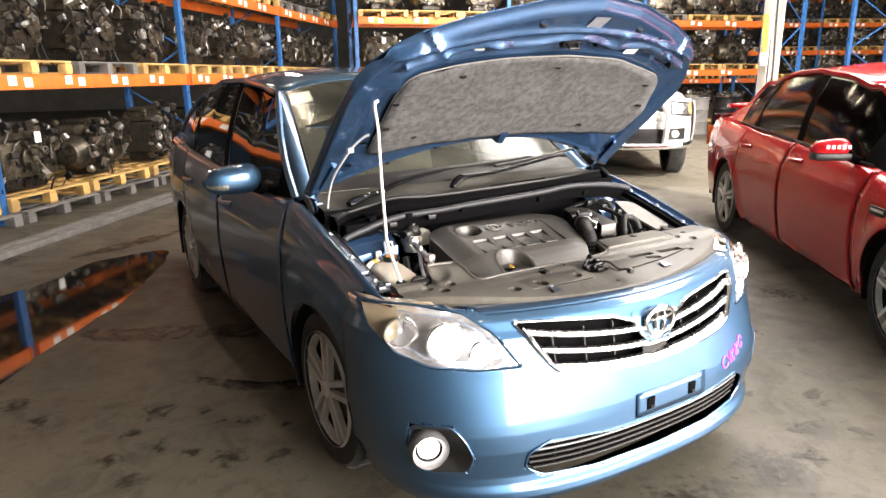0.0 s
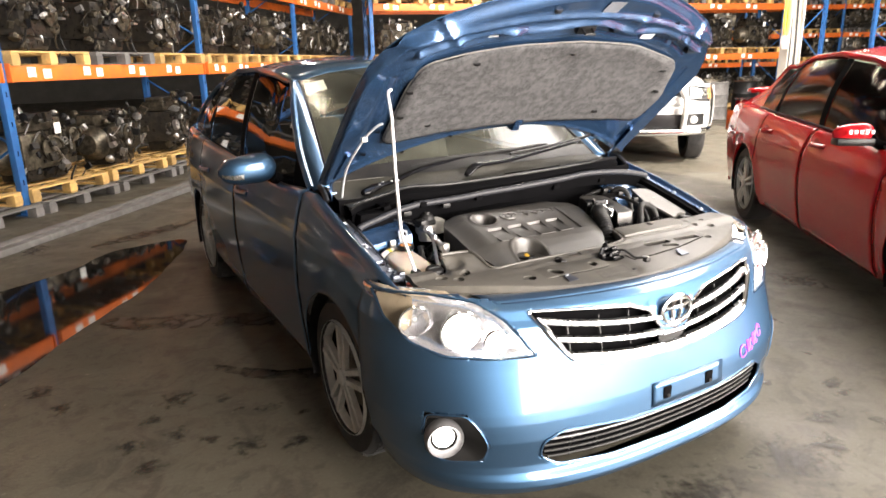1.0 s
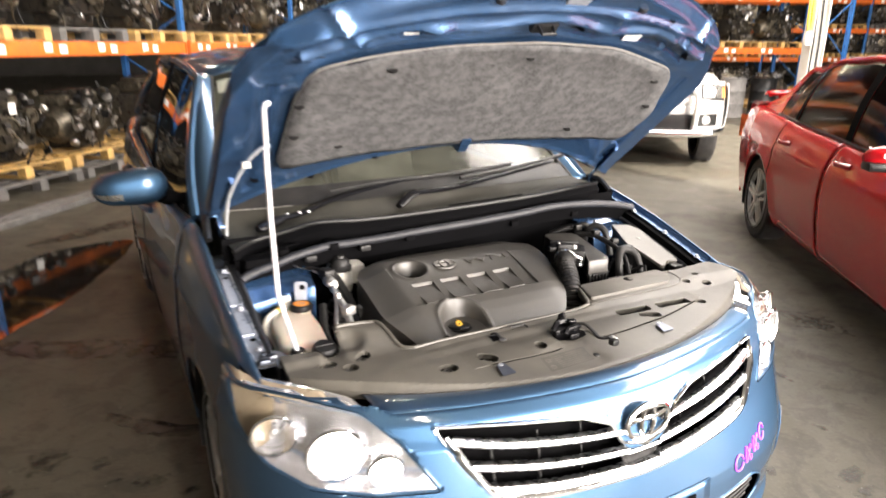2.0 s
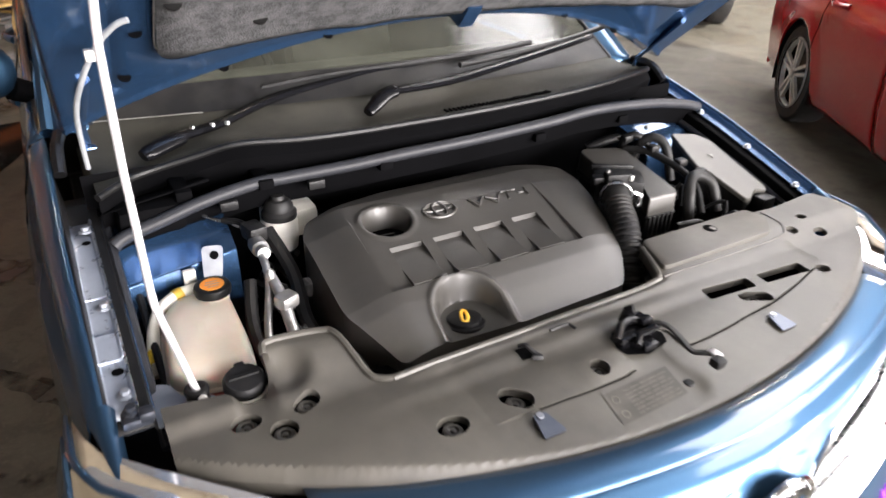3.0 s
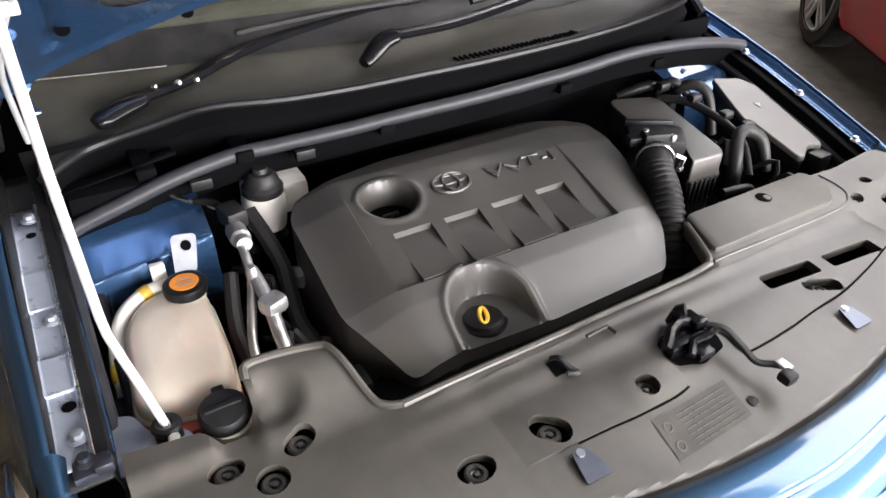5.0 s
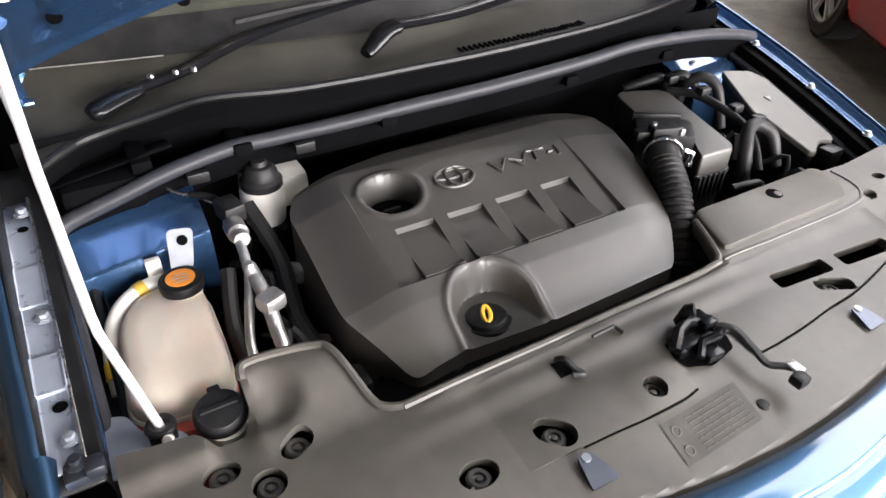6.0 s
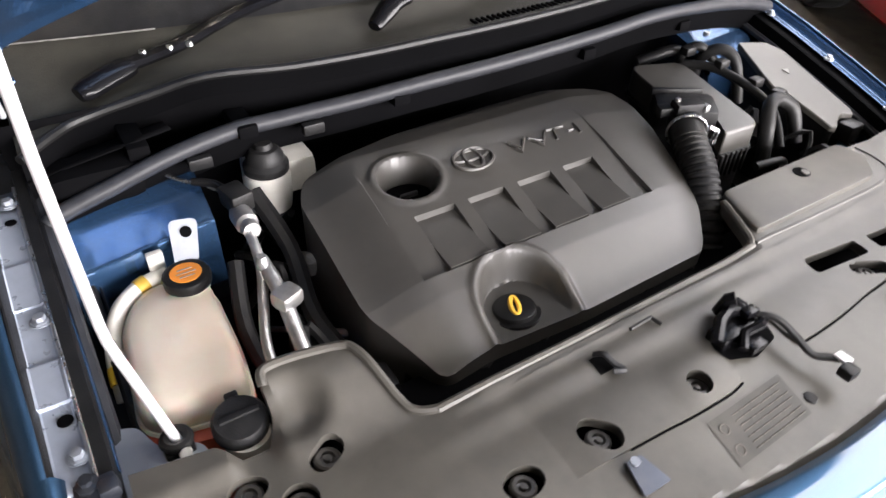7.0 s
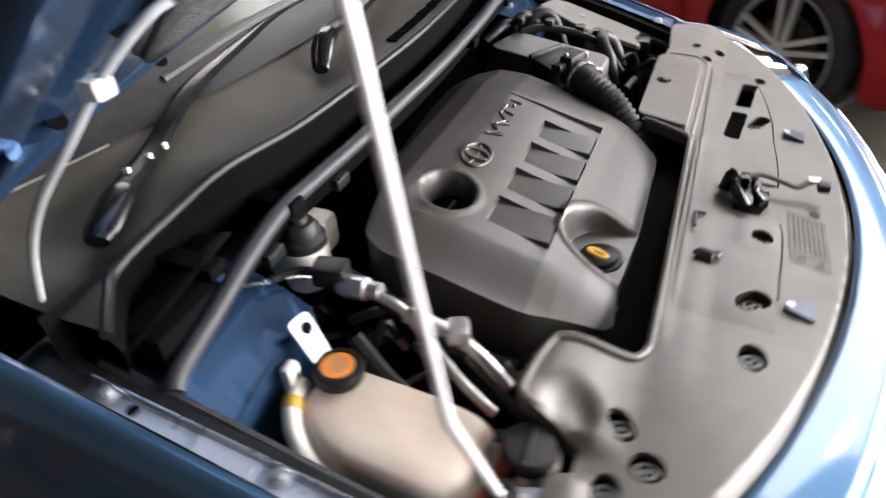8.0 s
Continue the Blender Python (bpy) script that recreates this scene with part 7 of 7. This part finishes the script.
for sx in (-1, 1):
    r_panel("front_fender", .30, 1.42, sx)
    f = r_panel("front_door", 1.425, 2.55, sx)
    b = r_panel("rear_door", 2.555, 3.52, sx)
    r_panel("rear_quarter", 3.525, 4.85, sx)
    for y in (1.4225, 2.5525, 3.5225):
        Geo().tube([(sx * (r_flank(y, z) - .0008), y, z) for z in lin(r_bottom(y) + .01, r_crest(y) - .01, 24)], .0032, 6).ob("door_gap", TRIM_SHADE, red)
    for d, y in ((f, 2.38), (b, 3.36)):
        Geo().tube([(sx * (r_flank(yy, .86) + .032 * math.sin(t * math.pi)), yy, .86) for t, yy in zip(lin(0, 1, 10), lin(y - .12, y + .12, 10))], .014, 8, squash=1.2).ob("handle", RED, d)
        Geo().lathe([(.05, 0), (.03, -.012)], Matrix.Translation((sx * (r_flank(y, .86) + .001), y, .86)) @ Matrix.Rotation(sx * math.pi / 2, 4, "Y"), 16).ob("handle_cup", RED, d)
    Geo().grid(lambda y, v: (sx * (r_flank(y, .21 + (r_crest(y) - .24) * v) - .018), y, .21 + (r_crest(y) - .24) * v), lin(1.40, 3.40, 30), lin(0, 1, 14)).ob("door_frame", TRIM_SHADE, red)
    side = Geo().box((sx * (r_flank(1.18, .73) + .004), 1.18, .73), (.012, .16, .05), .005).ob("fender_vent", BLACK, red, "chromed vent in the fender")
    Geo().box((sx * (r_flank(1.18, .73) + .010), 1.18, .735), (.006, .13, .018), .003).ob("vent_trim", CHROME, side)
    for yc, zc, rr in R_ARCH:
        Geo().grid(lambda a, v: (sx * (.92 - .32 * v), yc + (rr + .004) * math.cos(a), zc + (rr + .004) * math.sin(a)), lin(-.35, math.pi + .35, 28), lin(0, 1, 4)).ob("wheel_well", BLACK, red)
        wheel(red, (sx * .945, yc, zc), sx, .335, .23, 5, ALLOY)
    for a, b in ((1.62, 2.52), (2.60, 3.45), (3.49, 3.86)):
        Geo().grid(lambda y, v: r_glass(y, v, sx), lin(a, b, 14), lin(0.02, .95, 8)).ob("side_window", BLACK_GLASS, red, "black tinted side window")
    for a, b in ((2.515, 2.605), (3.445, 3.495), (1.30, 1.625)):
        Geo().grid(lambda y, v: r_glass(y, v, sx) + Vector((sx * .004, 0, 0)), lin(a, b, 4), lin(0, 1, 8)).ob("door_pillar", TRIM_SHADE, red)
    Geo().grid(lambda y, v: r_glass(y, v, sx) + Vector((sx * .004, 0, 0)), lin(3.85, 4.45, 8), lin(0, 1, 8)).ob("rear_pillar", RED, red)
    Geo().tube([r_glass(y, 1, sx) + Vector((0, 0, .006)) for y in lin(1.32, 4.4, 40)], .022, 8).ob("roof_rail", RED, red)
    Geo().tube([r_glass(y, 0, sx) + Vector((sx * .012, 0, .004)) for y in lin(1.5, 3.86, 24)], .008, 6).ob("belt_trim", BLACK, red)
    mirror(sx, red, RED, (sx * 1.02, 1.63, 1.02), .80)
    Geo().box((sx * 1.02, 1.625, .974), (.21, .10, .045), .018).ob("mirror_base", BLACK, red)
    for i in range(5):
        Geo().box((sx * (1.0 + .03 * (i - 2)), 1.574, 1.033), (.018, .004, .022), .001).ob("painted_mark", PAPER, red)
    Geo().tube([(sx * .60, 4.50, 1.05), (sx * .60, 4.56, 1.15)], .03, 8).ob("spoiler_post", RED, red)
    Geo().grid(lambda t, v: (sx * (.62 + .22 * t), 4.72 + .12 * math.sin(t * 2), .72 + .2 * v), lin(0, 1, 6), lin(0, 1, 4)).ob("tail_light", AMBER, red)
Geo().grid(lambda y, u: r_roof(y, u), lin(2.0, 3.7, 14), lin(-1, 1, 20)).ob("roof", RED, red, shell=.004)
Geo().grid(lambda t, u: Vector((.80 * u, 1.30 + .2 * u * u, .955)).lerp(Vector(r_roof(2.0, u)), t), lin(0, 1, 10), lin(-1, 1, 18)).ob("windscreen", BLACK_GLASS, red)
Geo().grid(lambda t, u: Vector(r_roof(3.7, u)).lerp(Vector((.68 * u, 4.42, 1.07)), t), lin(0, 1, 8), lin(-1, 1, 14)).ob("rear_window", BLACK_GLASS, red)
Geo().grid(lambda t, u: (u * .80, 4.40 + .46 * t - .1 * abs(u) ** 3, 1.075 - .03 * t), lin(0, 1, 6), lin(-1, 1, 14)).ob("boot_lid", RED, red, shell=.004)
Geo().grid(lambda t, u: (u * .72, 4.50 + .14 * t, 1.15 + .025 * math.sin(t * 3) - .02 * abs(u) ** 4), lin(0, 1, 4), lin(-1, 1, 14)).ob("spoiler", RED, red, shell=.02)
Geo().grid(lambda t, u: (u * .80, 4.86 + .05 * math.sin(t * 3) - .16 * abs(u) ** 3, 1.03 - .82 * t), lin(0, 1, 10), lin(-1, 1, 16)).ob("rear_bumper", RED, red, shell=.004)
Geo().grid(lambda t, u: (u * (.86 - .06 * t), .34 + 1.0 * t + .16 * u * u * (1 - t), .745 + .2 * t - .06 * u * u + .03 * math.sin(t * 3)), lin(0, 1, 10), lin(-1, 1, 18)).ob("bonnet", RED, red, shell=.004)
Geo().grid(lambda t, u: (u * .90 * (1 - .05 * t), .02 + .36 * abs(u) ** 2.6 + .10 * (1 - math.sin(t * 3.1)), .74 - .54 * t), lin(0, 1, 12), lin(-1, 1, 24)).ob("front_bumper", RED, red, shell=.004)
Geo().grid(lambda t, u: Vector((u * .90, .12 + .36 * abs(u) ** 2.6, .738)).lerp(Vector((u * .86, .345 + .16 * u * u, .743 - .06 * u * u)), t) + Vector((0, 0, .012 * math.sin(t * math.pi))), lin(0, 1, 6), lin(-1, 1, 24)).ob("nose_panel", RED, red, shell=.004)
Geo().box((0, 2.4, .23), (1.6, 4.0, .06), .02).ob("underbody", BLACK, red)
for sx in (-1, 1):
    Geo().grid(lambda t, v: (sx * (.55 + .3 * t), .09 + .26 * t * t + .05 * v, .60 + .11 * v), lin(0, 1, 8), lin(0, 1, 4)).ob("headlight", CHROME, red)
    Geo().box((sx * .4, 2.5, .75), (.5, .5, .7), .08).ob("seat", CABIN, red)

# ---- white utility vehicle ----
ute = thing("utility_vehicle", "white four-wheel-drive with a front bull bar, dusty", "utility vehicle", pose(6.02 - .62 * .797 - .12 * .604, 5.05 + .62 * .604 - .12 * .797, 0, 0, 0, -37.2))


def ute_front(x, z):
    return (x, .10 + .30 * (abs(x) / .9) ** 4 + .10 * smooth(.85, 1.15, z), z)


Geo().grid(lambda x, z: ute_front(x, z), lin(-.9, .9, 30), lin(.42, .80, 10)).ob("bumper", WHITE_PAINT, ute, shell=.01)
Geo().grid(lambda x, z: ute_front(x, z), lin(-.88, .88, 30), lin(.80, 1.10, 8)).ob("nose", WHITE_PAINT, ute, shell=.01)
Geo().grid(lambda x, t: (x, .30 + .95 * t + .3 * (abs(x) / .9) ** 4 * (1 - t), 1.10 + .12 * math.sin(t * 1.57) - .05 * (abs(x) / .9) ** 2), lin(-.86, .86, 20), lin(0, 1, 8)).ob("bonnet", WHITE_PAINT, ute, shell=.01)
for sx in (-1, 1):
    lampg = Geo().grid(lambda u, v: (lambda p: (p[0], p[1] - .012, p[2]))(ute_front(sx * (.55 + .30 * u), .90 + .17 * v - .03 * u)), lin(0, 1, 8), lin(0, 1, 5)).ob("headlight", SATIN, ute, "large clear headlight")
    Geo().tube([(lambda p: (p[0], p[1] - .014, p[2]))(ute_front(sx * (.55 + .30 * u), .90 + .17 * v - .03 * u)) for u, v in ((0, 0), (.5, 0), (1, 0), (1, .5), (1, 1), (.5, 1), (0, 1), (0, .5))], .011, 6, closed=True).ob("lamp_rim", BLACK, lampg)
    Geo().lathe([(.065, .0), (.06, -.03), (.02, -.05)], Matrix.Translation(Vector(ute_front(sx * .66, .975)) + Vector((0, -.02, 0))) @ Matrix.Rotation(math.pi / 2, 4, "X"), 18).ob("lamp_bowl", ALLOY, lampg)
    Geo().grid(lambda u, v: (lambda p: (p[0], p[1] - .016, p[2]))(ute_front(sx * (.83 + .05 * u), .90 + .14 * v)), lin(0, 1, 2), lin(0, 1, 3)).ob("indicator", AMBER, lampg)
    fog = Geo().grid(lambda u, v: (lambda p: (p[0], p[1] - .008, p[2]))(ute_front(sx * (.50 + .28 * u), .54 + .16 * v)), lin(0, 1, 6), lin(0, 1, 3)).ob("fog_surround", BLACK, ute)
    Geo().lathe([(.055, 0), (.05, .03), (.01, .034)], Matrix.Translation(Vector(ute_front(sx * .62, .62)) + Vector((0, -.012, 0))) @ Matrix.Rotation(math.pi / 2, 4, "X"), 18).ob("fog_lamp", ALLOY, fog)
    Geo().grid(lambda y, v: (sx * (.90 + .03 * math.sin(v * 3)), y, (.45 if not (.42 < y < 1.22) else .40 + math.sqrt(max(0, .16 - (y - .82) ** 2))) * (1 - v) + 1.08 * v), lin(.35, 1.6, 40), lin(0, 1, 8)).ob("fender", WHITE_PAINT, ute, shell=.01)
    Geo().grid(lambda y, v: (sx * (.92 - .02 * v), y, .40 + .75 * v), lin(1.6, 4.9, 8), lin(0, 1, 4)).ob("side", WHITE_PAINT, ute, shell=.01)
    wheel(ute, (sx * .90, .82, .39), sx, .39, .26, 6, ALLOY)
    wheel(ute, (sx * .90, 3.9, .39), sx, .39, .26, 6, ALLOY)
    Geo().box((sx * .95, 1.28, .50), (.20, .02, .42), .006).ob("mud_flap", WHITE_PLASTIC, ute, "white mud flap")
    Geo().tube(spline([(sx * .45, .06, .44), (sx * .46, -.02, .70), (sx * .47, .0, .90), (sx * .42, .06, 1.02)], 5), .040, 10).ob("bar_upright", ALLOY, ute)
Geo().tube(spline([(-.86, .30, .50), (-.7, .02, .48), (-.3, -.04, .46), (.3, -.04, .46), (.7, .02, .48), (.86, .30, .50)], 5), .045, 10).ob("bull_bar", CHROME, ute, "polished bull bar")
Geo().box((0, .16, .90), (1.02, .06, .26), .01).ob("grille", BLACK, ute)
Geo().box((0, .085, .60), (.92, .04, .20), .01).ob("lower_intake", BLACK, ute)
Geo().grid(lambda t, u: (u * (.80 - .12 * t), 1.30 + .55 * t + .1 * u * u, 1.20 + .55 * t), lin(0, 1, 6), lin(-1, 1, 12)).ob("windscreen", TINT, ute)
Geo().box((0, 2.7, 1.50), (1.40, 1.9, .56), .12).ob("cabin", WHITE_PAINT, ute)
Geo().box((0, 2.4, .55), (1.5, 4.2, .2), .03).ob("chassis", BLACK, ute)
Geo().box((0, 1.0, .8), (1.4, 1.0, .4), .03).ob("engine_bay", BLACK, ute)
